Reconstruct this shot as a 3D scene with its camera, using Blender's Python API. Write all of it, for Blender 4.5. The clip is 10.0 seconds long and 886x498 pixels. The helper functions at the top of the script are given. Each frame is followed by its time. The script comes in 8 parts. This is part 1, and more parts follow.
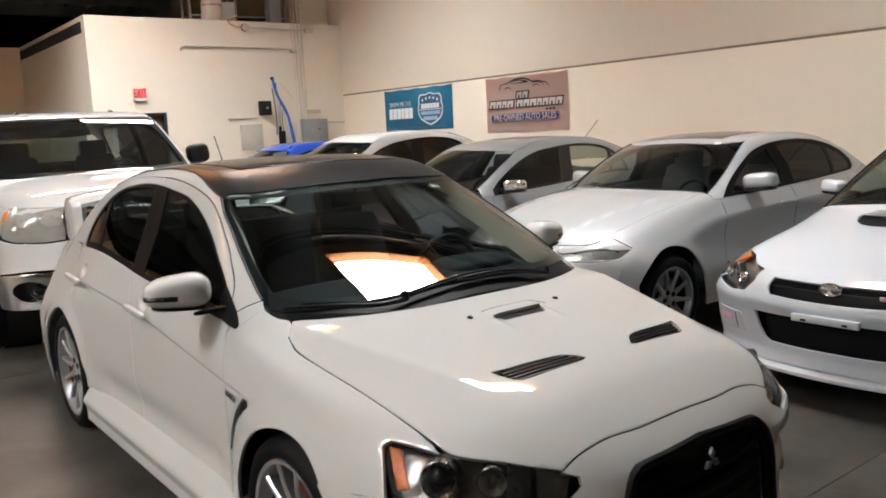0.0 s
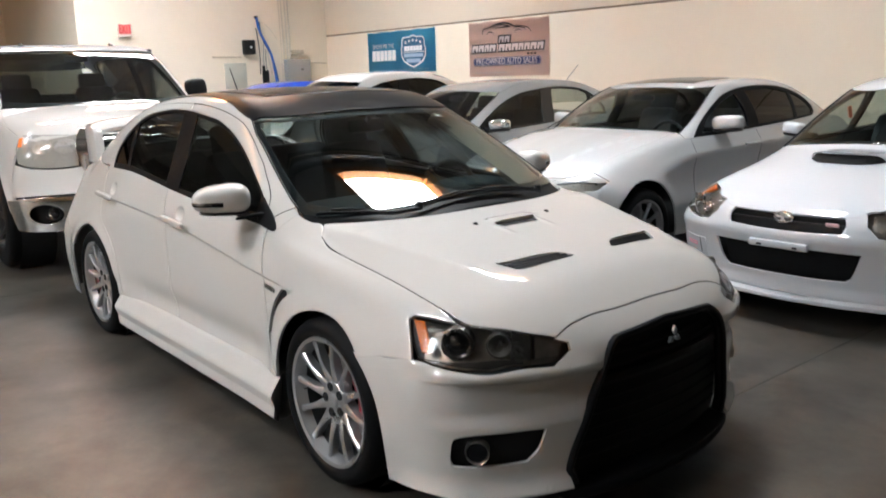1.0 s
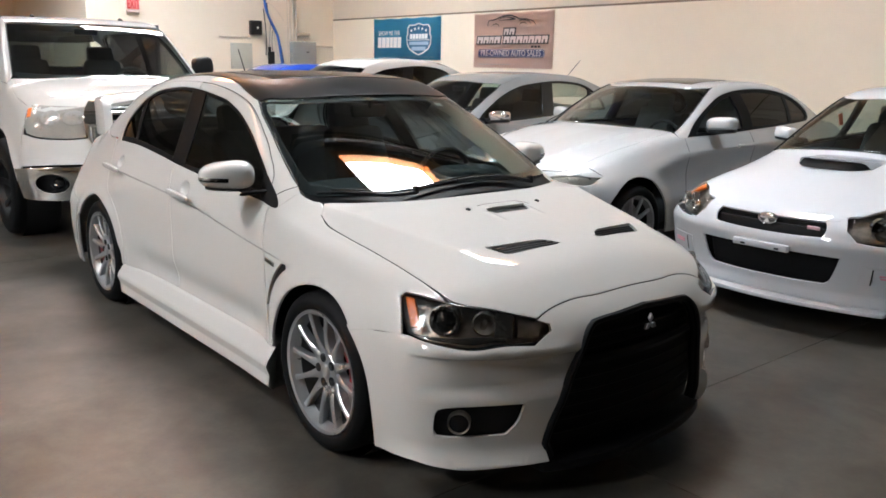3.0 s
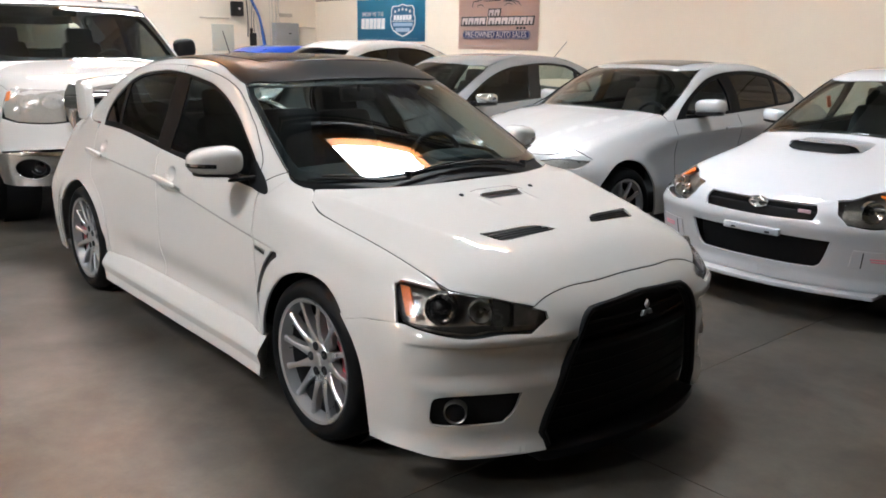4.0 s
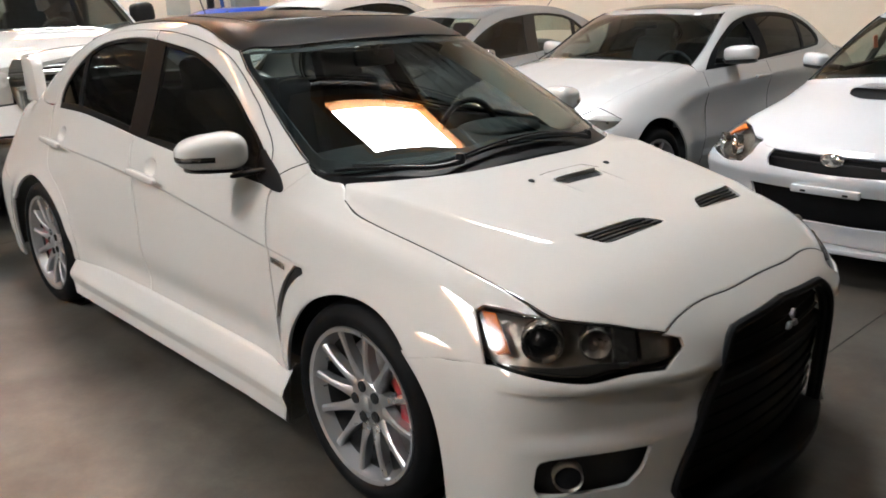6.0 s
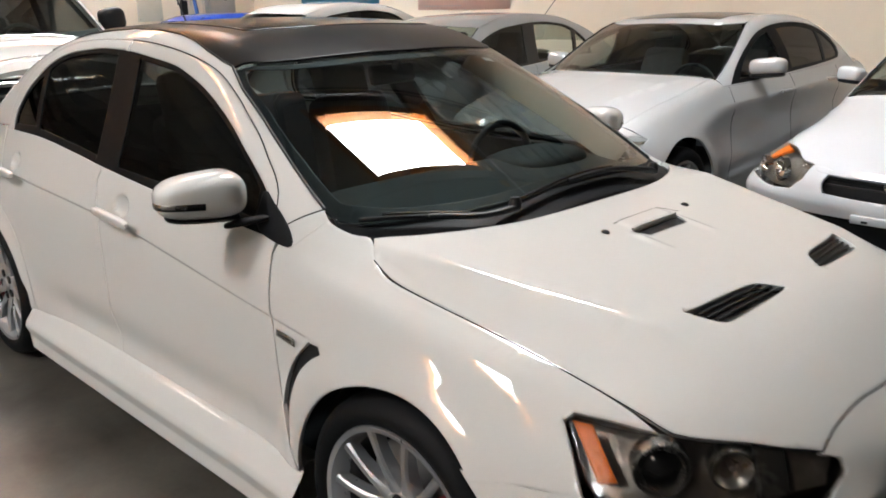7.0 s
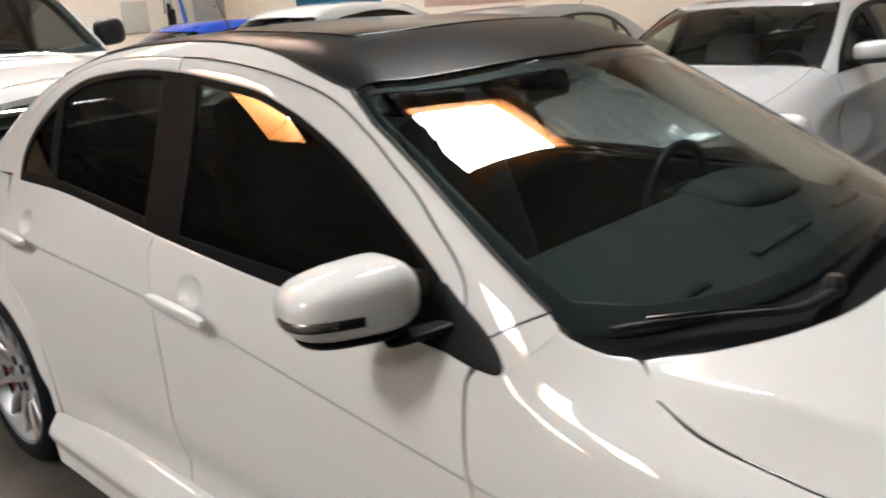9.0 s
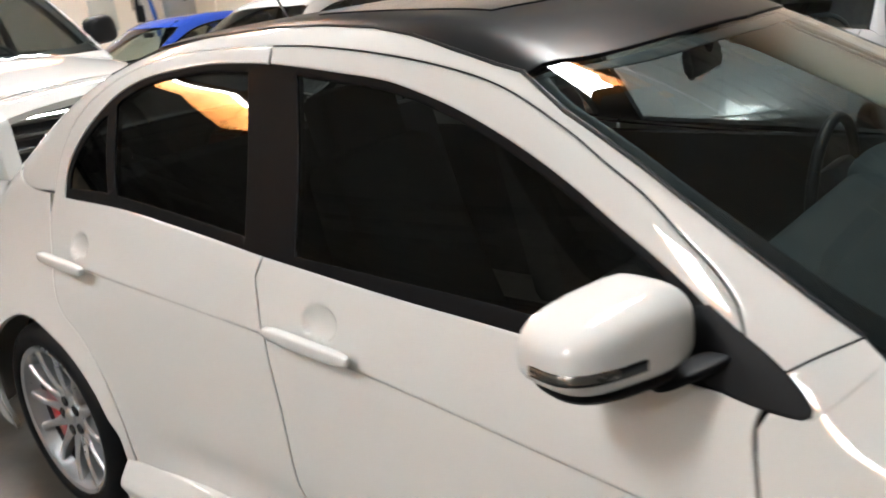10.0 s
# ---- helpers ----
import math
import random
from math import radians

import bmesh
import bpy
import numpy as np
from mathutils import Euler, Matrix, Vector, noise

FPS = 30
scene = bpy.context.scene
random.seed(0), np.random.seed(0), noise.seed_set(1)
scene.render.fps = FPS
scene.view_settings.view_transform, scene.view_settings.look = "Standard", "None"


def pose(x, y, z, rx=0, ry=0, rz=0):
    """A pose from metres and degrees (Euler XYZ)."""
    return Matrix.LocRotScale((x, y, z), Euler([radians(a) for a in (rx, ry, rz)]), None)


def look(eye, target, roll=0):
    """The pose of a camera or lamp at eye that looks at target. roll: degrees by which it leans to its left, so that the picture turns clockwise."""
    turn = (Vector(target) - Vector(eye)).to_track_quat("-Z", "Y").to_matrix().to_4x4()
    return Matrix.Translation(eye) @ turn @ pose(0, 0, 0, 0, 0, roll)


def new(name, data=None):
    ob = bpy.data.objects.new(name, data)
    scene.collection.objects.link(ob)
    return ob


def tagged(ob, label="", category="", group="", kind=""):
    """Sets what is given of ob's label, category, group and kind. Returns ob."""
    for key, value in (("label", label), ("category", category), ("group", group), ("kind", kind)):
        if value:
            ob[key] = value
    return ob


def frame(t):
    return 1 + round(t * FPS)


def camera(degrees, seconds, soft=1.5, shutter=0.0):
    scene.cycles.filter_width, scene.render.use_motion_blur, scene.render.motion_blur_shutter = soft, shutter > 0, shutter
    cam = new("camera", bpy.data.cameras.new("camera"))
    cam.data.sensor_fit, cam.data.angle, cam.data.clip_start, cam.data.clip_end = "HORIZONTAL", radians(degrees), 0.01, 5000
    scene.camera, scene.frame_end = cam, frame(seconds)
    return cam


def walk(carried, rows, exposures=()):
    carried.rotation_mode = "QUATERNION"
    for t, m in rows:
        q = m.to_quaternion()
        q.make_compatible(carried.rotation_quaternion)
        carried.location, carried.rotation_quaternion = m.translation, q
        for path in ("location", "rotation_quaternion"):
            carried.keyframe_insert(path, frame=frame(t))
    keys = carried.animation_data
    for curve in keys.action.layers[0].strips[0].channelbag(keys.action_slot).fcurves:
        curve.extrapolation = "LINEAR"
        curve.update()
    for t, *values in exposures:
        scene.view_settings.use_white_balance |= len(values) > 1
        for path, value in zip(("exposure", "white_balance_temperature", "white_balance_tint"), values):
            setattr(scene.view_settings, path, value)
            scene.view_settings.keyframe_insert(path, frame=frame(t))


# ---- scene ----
cam = camera(56.5, 10.0, soft=1.7, shutter=0.5)

PATH = [
    (0, (3.577, -1.938, 1.566), (2.008, -0.731, 1.282), -2.9),
    (0.5, (3.744, -2.142, 1.533), (2.178, -0.93, 1.25), -1.5),
    (1, (3.883, -2.368, 1.518), (2.37, -1.127, 1.106), -1.7),
    (1.5, (3.957, -2.421, 1.522), (2.463, -1.172, 1.067), -0.4),
    (2, (4.011, -2.451, 1.521), (2.506, -1.211, 1.079), 0.7),
    (2.5, (4.024, -2.459, 1.523), (2.515, -1.22, 1.089), 0.8),
    (4, (3.957, -2.459, 1.533), (2.487, -1.191, 1.054), 0.9),
    (4.5, (3.854, -2.411, 1.522), (2.412, -1.132, 0.989), -0.3),
    (5, (3.653, -2.297, 1.519), (2.178, -1.066, 0.965), -1.6),
    (6.5, (2.9, -2.137, 1.498), (1.542, -0.786, 0.923), -1.3),
    (7, (2.614, -1.97, 1.5), (1.26, -0.609, 0.94), -1.1),
    (7.5, (2.383, -1.908, 1.482), (1.078, -0.509, 0.898), 0.9),
    (8, (2.12, -1.844, 1.513), (0.999, -0.298, 0.918), -0.6),
    (8.5, (1.933, -1.817, 1.502), (0.741, -0.321, 0.916), -1.8),
    (9, (1.692, -1.737, 1.5), (0.361, -0.356, 0.933), -3.8),
    (9.5, (1.455, -1.747, 1.488), (0.101, -0.403, 0.887), -4.0),
    (10, (1.19, -1.789, 1.501), (-0.081, -0.37, 0.894), -6.6),
]
walk(cam, [(t, look(eye, target, roll)) for t, eye, target, roll in PATH], exposures=((0, -0.12, 6500, 10), (0.5, 0.1, 6400, 10), (1.5, 0.1, 6200, 10), (4.3, 0.12, 6230, 10), (5, 0.12, 6480, 10), (7, 0.0, 6500, 10), (9, 0.02, 6450, 9), (10, 0.14, 6450, 9)))

# ---- world and light ----
CEIL = 6.0
world = bpy.data.worlds.new("world")
scene.world = world
world.use_nodes = True
wt = world.node_tree
sky = wt.nodes.new("ShaderNodeTexSky")
sky.sky_type, sky.sun_disc, sky.sun_elevation, sky.sun_rotation = "NISHITA", False, radians(55), radians(140)
wt.links.new(sky.outputs[0], wt.nodes["Background"].inputs[0])
wt.nodes["Background"].inputs[1].default_value = 0.1
# the last three are unseen, added to brighten the car's side and office wall
SKYLIGHTS_AND_FILLS = [(-0.31, 1.95), (-0.25, -5.7), (-7.2, 2.7), (-9.1, -4.4), (1.6, -9.6), (-3.6, -11.2), (-9.6, 0.9)]
SKY_W, SKY_L, SKY_E = 2.45, 0.98, 82.0
scene.view_settings.exposure = 0.0

# ---- materials ----
def mat(name, color, rough=0.5, metal=0.0, coat=0.0, vary=0.06, scale=6.0, bump_h=0.0, bump_s=80.0, coat_rough=0.04, spec=0.5, rough_var=0.06):
    """A surface with variation at two scales and a fine relief."""
    m = bpy.data.materials.new(name)
    m.use_nodes = True
    nt = m.node_tree
    b = nt.nodes["Principled BSDF"]
    b.inputs["Metallic"].default_value = metal
    b.inputs["Coat Weight"].default_value = coat
    b.inputs["Coat Roughness"].default_value = coat_rough
    b.inputs["Specular IOR Level"].default_value = spec
    tc = nt.nodes.new("ShaderNodeTexCoord")
    n1 = nt.nodes.new("ShaderNodeTexNoise")
    n1.inputs["Scale"].default_value, n1.inputs["Detail"].default_value = scale, 6
    n2 = nt.nodes.new("ShaderNodeTexNoise")
    n2.inputs["Scale"].default_value, n2.inputs["Detail"].default_value = scale * 9, 3
    mix = nt.nodes.new("ShaderNodeMath")
    mix.operation = "MULTIPLY_ADD"
    mix.inputs[1].default_value = 0.35
    for n in (n1, n2):
        nt.links.new(tc.outputs["Object"], n.inputs["Vector"])
    nt.links.new(n2.outputs[0], mix.inputs[0])
    nt.links.new(n1.outputs[0], mix.inputs[2])
    r = nt.nodes.new("ShaderNodeMapRange")
    r.inputs[1].default_value, r.inputs[2].default_value = 0.35, 1.0
    r.inputs[3].default_value, r.inputs[4].default_value = 1 - vary, 1 + vary
    nt.links.new(mix.outputs[0], r.inputs[0])
    c = nt.nodes.new("ShaderNodeVectorMath")
    c.operation = "SCALE"
    c.inputs[0].default_value = color
    nt.links.new(r.outputs[0], c.inputs["Scale"])
    nt.links.new(c.outputs[0], b.inputs["Base Color"])
    rr = nt.nodes.new("ShaderNodeMapRange")
    rr.inputs[1].default_value, rr.inputs[2].default_value = 0.35, 1.0
    rr.inputs[3].default_value, rr.inputs[4].default_value = max(rough - rough_var, 0.01), rough + rough_var
    nt.links.new(mix.outputs[0], rr.inputs[0])
    nt.links.new(rr.outputs[0], b.inputs["Roughness"])
    if bump_h:
        n3 = nt.nodes.new("ShaderNodeTexNoise")
        n3.inputs["Scale"].default_value, n3.inputs["Detail"].default_value = bump_s, 4
        nt.links.new(tc.outputs["Object"], n3.inputs["Vector"])
        bp = nt.nodes.new("ShaderNodeBump")
        bp.inputs["Distance"].default_value = bump_h
        nt.links.new(n3.outputs[0], bp.inputs["Height"])
        nt.links.new(bp.outputs[0], b.inputs["Normal"])
    return m


def glass(name, tint, gloss=1.0, rough=0.0, ior=1.5):
    """Thin glass: tinted see-through with a Fresnel gloss."""
    m = bpy.data.materials.new(name)
    m.use_nodes = True
    nt = m.node_tree
    nt.nodes.remove(nt.nodes["Principled BSDF"])
    tr = nt.nodes.new("ShaderNodeBsdfTransparent")
    tr.inputs[0].default_value = (*tint, 1)
    gl = nt.nodes.new("ShaderNodeBsdfGlossy")
    gl.inputs["Roughness"].default_value = rough
    gl.inputs[0].default_value = (gloss, gloss, gloss, 1)
    lw = nt.nodes.new("ShaderNodeLayerWeight")
    lw.inputs[0].default_value = 0.5
    pw = nt.nodes.new("ShaderNodeMath")
    pw.operation = "POWER"
    pw.inputs[1].default_value = 5.0
    fr = nt.nodes.new("ShaderNodeMath")
    fr.operation = "MULTIPLY_ADD"
    f0 = ((ior - 1) / (ior + 1)) ** 2 * 1.7
    fr.inputs[1].default_value, fr.inputs[2].default_value = 1 - f0, f0
    nt.links.new(lw.outputs["Facing"], pw.inputs[0])
    nt.links.new(pw.outputs[0], fr.inputs[0])
    mx = nt.nodes.new("ShaderNodeMixShader")
    nt.links.new(fr.outputs[0], mx.inputs[0])
    nt.links.new(tr.outputs[0], mx.inputs[1])
    nt.links.new(gl.outputs[0], mx.inputs[2])
    nt.links.new(mx.outputs[0], nt.nodes["Material Output"].inputs[0])
    return m


def glow(name, color, strength):
    m = bpy.data.materials.new(name)
    m.use_nodes = True
    b = m.node_tree.nodes["Principled BSDF"]
    b.inputs["Base Color"].default_value = (*color, 1)
    b.inputs["Emission Color"].default_value = (*color, 1)
    b.inputs["Emission Strength"].default_value = strength
    return m


PEARL = mat("pearl white paint", (0.54, 0.525, 0.498), 0.55, coat=1.0, vary=0.012, scale=3, rough_var=0.03, spec=0.12, coat_rough=0.025)
COOLWHITE = mat("cool white paint", (0.53, 0.548, 0.575), 0.55, coat=1.0, vary=0.012, scale=3, rough_var=0.03, spec=0.12, coat_rough=0.025)
TRUCKWHITE = mat("truck white paint", (0.64, 0.63, 0.605), 0.55, coat=1.0, vary=0.02, scale=3, rough_var=0.03, spec=0.12, coat_rough=0.025)
MINERAL = mat("mineral white paint", (0.44, 0.445, 0.448), 0.5, metal=0.3, coat=1.0, vary=0.012, scale=3, rough_var=0.03, spec=0.12, coat_rough=0.025)
SILVER = mat("silver metallic paint", (0.34, 0.35, 0.355), 0.38, metal=0.4, coat=1.0, vary=0.02, scale=3, rough_var=0.03)
BLUE = mat("blue metallic paint", (0.02, 0.07, 0.42), 0.3, metal=0.3, coat=1.0, vary=0.03)
SATIN = mat("satin black wrap", (0.0095, 0.0093, 0.0098), 0.31, spec=0.17, coat=0.0, coat_rough=0.3, vary=0.1, rough_var=0.02)
BLACK = mat("black plastic", (0.010, 0.010, 0.011), 0.42, spec=0.25, vary=0.15, scale=12, bump_h=0.0004, bump_s=400)
GLOSSBLACK = mat("gloss black trim", (0.008, 0.008, 0.009), 0.16, coat=0.0, vary=0.1)
DARK = mat("dark lining", (0.02, 0.02, 0.021), 0.85, vary=0.2, spec=0.15)
CLOTH = mat("charcoal seat cloth", (0.06, 0.06, 0.062), 0.9, vary=0.2, scale=20, bump_h=0.001, bump_s=300)
DASH = mat("grey dashboard plastic", (0.011, 0.0135, 0.014), 0.65, vary=0.1, spec=0.12, bump_h=0.0006, bump_s=300)
TAN = mat("beige headliner", (0.42, 0.38, 0.31), 0.9, vary=0.05)
RUBBER = mat("tyre rubber", (0.005, 0.005, 0.0055), 0.62, spec=0.12, vary=0.25, scale=14, bump_h=0.0008, bump_s=150)
ALLOY = mat("silver alloy", (0.50, 0.50, 0.51), 0.30, metal=0.8, coat=0.3, vary=0.05)
GREYALLOY = mat("grey alloy", (0.42, 0.42, 0.43), 0.32, metal=0.8, coat=0.3, vary=0.05)
STEEL = mat("brake steel", (0.33, 0.32, 0.31), 0.35, metal=0.9, vary=0.15, scale=30)
CHROME = mat("chrome", (0.80, 0.80, 0.80), 0.07, metal=1.0, vary=0.02, rough_var=0.03)
REDCAL = mat("red caliper paint", (0.30, 0.010, 0.016), 0.35, coat=0.5, vary=0.1)
AMBER = mat("amber reflector", (0.85, 0.20, 0.015), 0.3, coat=0.0, vary=0.12, scale=90, bump_h=0.001, bump_s=160)
REFLECTOR = mat("lamp reflector", (0.48, 0.465, 0.44), 0.3, metal=0.9, vary=0.1, scale=25)
LAMPRING = mat("dull lamp reflector", (0.20, 0.19, 0.175), 0.26, metal=0.85, vary=0.15, scale=25)
LAMPDARK = mat("lamp bezel", (0.03, 0.029, 0.028), 0.25, vary=0.1)
LENS = glass("clear lamp lens", (0.88, 0.88, 0.86), 1.0, 0.02)
GREYLENS = glass("faintly smoked lamp lens", (0.74, 0.71, 0.68), 0.7, 0.14, 1.42)
WSGLASS = glass("windscreen glass", (0.70, 0.79, 0.78), 1.0, 0.0, 1.55)
TINTGLASS = glass("dark tinted glass", (0.07, 0.07, 0.07), 1.0, 0.0, 1.5)
EXECTINT = glass("privacy glass", (0.05, 0.05, 0.05), 0.5, 0.0, 1.5)
LIGHTTINT = glass("light tinted glass", (0.62, 0.68, 0.64), 1.0, 0.0, 1.5)
MIDTINT = glass("medium tinted glass", (0.20, 0.205, 0.20), 1.0, 0.0, 1.5)
ORANGE = mat("orange plastic", (0.75, 0.12, 0.04), 0.5)
FRONTTINT = glass("tinted front side glass", (0.21, 0.225, 0.22), 1.0, 0.0, 1.5)
LAMPBOWL = mat("smoked lamp bowl", (0.30, 0.275, 0.25), 0.34, metal=0.8, vary=0.35, scale=28, bump_h=0.004, bump_s=26)
WINDOWTRIM = mat("black window trim", (0.0035, 0.0035, 0.004), 0.5, vary=0.1, spec=0.08)
PITCH = mat("black grille plastic", (0.008, 0.008, 0.009), 0.5, vary=0.1, spec=0.12)
# one dark grey for the barrel behind the spokes
BARREL = mat("dark grey wheel barrel", (0.05, 0.05, 0.052), 0.45, metal=0.4, vary=0.15)
HAZE = mat("hazed lamp lens", (0.31, 0.30, 0.275), 0.3, coat=1.0, vary=0.16, scale=9)
REARTINT = glass("tinted rear screen", (0.36, 0.40, 0.39), 1.0, 0.0, 1.5)
GREYCLOTH = mat("grey seat cloth", (0.16, 0.16, 0.165), 0.9, vary=0.2, scale=20)
CABGLASS = glass("cab rear glass", (0.6, 0.63, 0.61), 1.0, 0.0, 1.5)


# ---- the shells of the cars ----
def spl(*pts):
    """A natural cubic spline through (x, y) pairs, straight beyond its ends."""
    p = sorted(pts)
    X = np.array([a for a, _ in p], float)
    Y = np.array([b for _, b in p], float)
    n = len(X)
    h = np.diff(X)
    A = np.eye(n)
    r = np.zeros(n)
    for i in range(1, n - 1):
        A[i, i - 1:i + 2] = h[i - 1], 2 * (h[i - 1] + h[i]), h[i]
        r[i] = 6 * ((Y[i + 1] - Y[i]) / h[i] - (Y[i] - Y[i - 1]) / h[i - 1])
    M = np.linalg.solve(A, r)
    s0 = (Y[1] - Y[0]) / h[0] - h[0] * M[1] / 6
    s1 = (Y[-1] - Y[-2]) / h[-1] + h[-1] * M[-2] / 6

    def f(x):
        x = np.asarray(x, float)
        xc = np.clip(x, X[0], X[-1])
        i = np.clip(np.searchsorted(X, xc) - 1, 0, n - 2)
        a, b, hh = X[i + 1] - xc, xc - X[i], h[i]
        v = (M[i] * a ** 3 + M[i + 1] * b ** 3) / (6 * hh) + (Y[i] / hh - M[i] * hh / 6) * a + (Y[i + 1] / hh - M[i + 1] * hh / 6) * b
        return v + np.where(x < X[0], s0 * (x - X[0]), 0) + np.where(x > X[-1], s1 * (x - X[-1]), 0)
    return f


def smax(a, b, k):
    h = np.maximum(k - np.abs(a - b), 0) / k
    return np.maximum(a, b) + h * h * k / 4


def smin(a, b, k):
    return -smax(-a, -b, k)


def body_field(s):
    """The signed field of a car's shell: sides, bonnet or boot top, cabin, nose and tail."""
    def F(P):
        x, y, z = P[..., 0], np.abs(P[..., 1]), P[..., 2]
        lower = y - s["wide"](x) - s["sect"](z)
        for ax, r0, amp in s["flares"]:
            d = np.hypot(x - ax, z - s["axle"])
            lower = lower - amp * np.exp(-((d - r0) / 0.07) ** 2) * np.clip((z - 0.1) / 0.2, 0, 1)
        if "crease" in s:
            lower = lower + s["crease"](x, z)
        dz = z - s["belt"](x)
        upper = y - (s["beltw"](x) - s["lean"] * dz - s["bow"] * dz * np.abs(dz))
        side = smax(lower, upper, s["kbelt"])
        hood = z - (s["hood"](x) - s["hdrop"](x) * y ** 2 - s["hdrop4"](x) * y ** 4)
        xe = x + s["wrap"](x) * (0.85 * y ** 2 + 0.35 * y ** 4)
        cab = (z - (s["roof"](xe) - s["rdrop"] * y * y)) * 0.9
        top = smin(hood, cab, s["kcowl"])
        kk = s["kside"](x)
        body = smax(side, top, kk)
        nose = (x - (s["nose"](z) - s["na"] * y ** 2 - s["nb"] * y ** 4)) * s["nsc"]
        tail = (-x - (s["tail"](z) - s["ta"] * y ** 2 - s["tb"] * y ** 4)) * s["nsc"]
        body = smax(body, nose, s["knose"])
        return smax(body, tail, s["ktail"])
    return F


def cast(F, O, D, far=6.0, steps=150):
    """Points where rays from O along D first enter the field F."""
    O = np.array(O, float)
    D = np.array(D, float)
    a = np.zeros(len(O))
    hit = np.zeros(len(O), bool)
    lo = np.zeros(len(O))
    hi = np.full(len(O), float(far))
    for i in range(1, steps + 1):
        t = far * i / steps
        todo = ~hit
        if not todo.any():
            break
        f = F(O[todo] + D[todo] * t)
        idx = np.nonzero(todo)[0][f < 0]
        hi[idx] = t
        lo[idx] = far * (i - 1) / steps
        hit[idx] = True
    for _ in range(26):
        m = (lo + hi) / 2
        f = F(O + D * m[:, None]) < 0
        hi = np.where(f, m, hi)
        lo = np.where(f, lo, m)
    return O + D * ((lo + hi) / 2)[:, None], hit


def grad(F, P, e=0.003):
    g = np.stack([F(P + np.eye(3)[i] * e) - F(P - np.eye(3)[i] * e) for i in range(3)], -1)
    return g / np.maximum(np.linalg.norm(g, axis=-1, keepdims=True), 1e-9)


SALOON = dict(
    axle=0.325, flares=((1.325, 0.37, 0.018), (-1.325, 0.37, 0.022)),
    wide=spl((-2.3, 0.84), (-1.9, 0.875), (-1.325, 0.89), (-0.6, 0.865), (0.3, 0.86), (0.9, 0.868), (1.325, 0.885), (1.7, 0.88), (2.0, 0.86), (2.3, 0.84)),
    sect=spl((0.12, -0.03), (0.25, -0.012), (0.4, 0.0), (0.55, 0.0), (0.7, -0.006), (0.85, -0.02), (0.95, -0.05), (1.05, -0.1)),
    belt=lambda x: 0.97 - 0.0445 * x,
    beltw=spl((-2.0, 0.64), (-1.31, 0.745), (-0.6, 0.80), (0.0, 0.815), (0.5, 0.815), (0.9, 0.80), (1.3, 0.78)),
    lean=0.38, bow=0.25, kbelt=0.03,
    hood=spl((-2.2, 1.03), (-1.6, 1.065), (-0.5, 1.05), (0.2, 1.06), (0.6, 1.055), (1.0, 1.018), (1.3, 0.964), (1.455, 0.935), (1.8, 0.876), (1.89, 0.858), (2.0, 0.822), (2.15, 0.744), (2.3, 0.648)),
    hdrop=spl((0.9, 0.06), (2.3, 0.06)), hdrop4=spl((0.9, 0.1), (1.4, 0.15), (1.77, 0.28), (2.0, 0.4), (2.3, 0.5)),
    roof=spl((1.507, 0.868), (1.307, 0.983), (1.107, 1.09), (0.81, 1.239), (0.514, 1.372), (0.316, 1.434), (0.02, 1.465), (-0.28, 1.475), (-0.67, 1.466), (-0.97, 1.433), (-1.27, 1.343), (-1.62, 1.18), (-1.92, 1.03)),
    wrap=spl((-1.6, -0.12), (-0.9, -0.06), (-0.3, 0.0), (0.3, 0.40), (0.9, 0.45), (1.2, 0.45)), rdrop=0.06, kcowl=0.02,
    kside=spl((-2.3, 0.12), (-1.5, 0.1), (0.0, 0.08), (0.8, 0.08), (1.2, 0.14), (2.2, 0.14)),
    nose=spl((0.1, 2.24), (0.3, 2.25), (0.5, 2.262), (0.614, 2.253), (0.7, 2.205), (0.8, 2.11), (0.9, 2.0)), na=0.27, nb=0.22, nsc=0.85, knose=0.09,
    tail=spl((0.1, 2.2), (0.3, 2.25), (0.5, 2.28), (0.7, 2.27), (0.9, 2.2), (1.07, 2.13), (1.2, 2.05)), ta=0.15, tb=0.25, ktail=0.08)

# ---- builders ----
def mesh_ob(name, verts, faces, material, parent=None, normals=None, smooth=True, label=""):
    me = bpy.data.meshes.new(name)
    me.from_pydata([tuple(v) for v in verts], [], [tuple(int(i) for i in f) for f in faces])
    me.materials.append(material)
    if smooth:
        me.polygons.foreach_set("use_smooth", [True] * len(me.polygons))
    me.update()
    if normals is not None:
        me.normals_split_custom_set_from_vertices([tuple(n) for n in normals])
    ob = new(name, me)
    if parent:
        ob.parent = parent
    return tagged(ob, label)


def part(name, bm, material, parent=None, label="", smooth=False):
    me = bpy.data.meshes.new(name)
    bm.normal_update()
    bm.to_mesh(me)
    bm.free()
    me.materials.append(material)
    if smooth:
        me.polygons.foreach_set("use_smooth", [True] * len(me.polygons))
        me.set_sharp_from_angle(angle=radians(38))
    ob = new(name, me)
    if parent:
        ob.parent = parent
    return tagged(ob, label)


def thing(name, label, category, group="", kind="", at=None):
    ob = new(name)
    if at is not None:
        ob.matrix_basis = at
    return tagged(ob, label, category, group, kind)


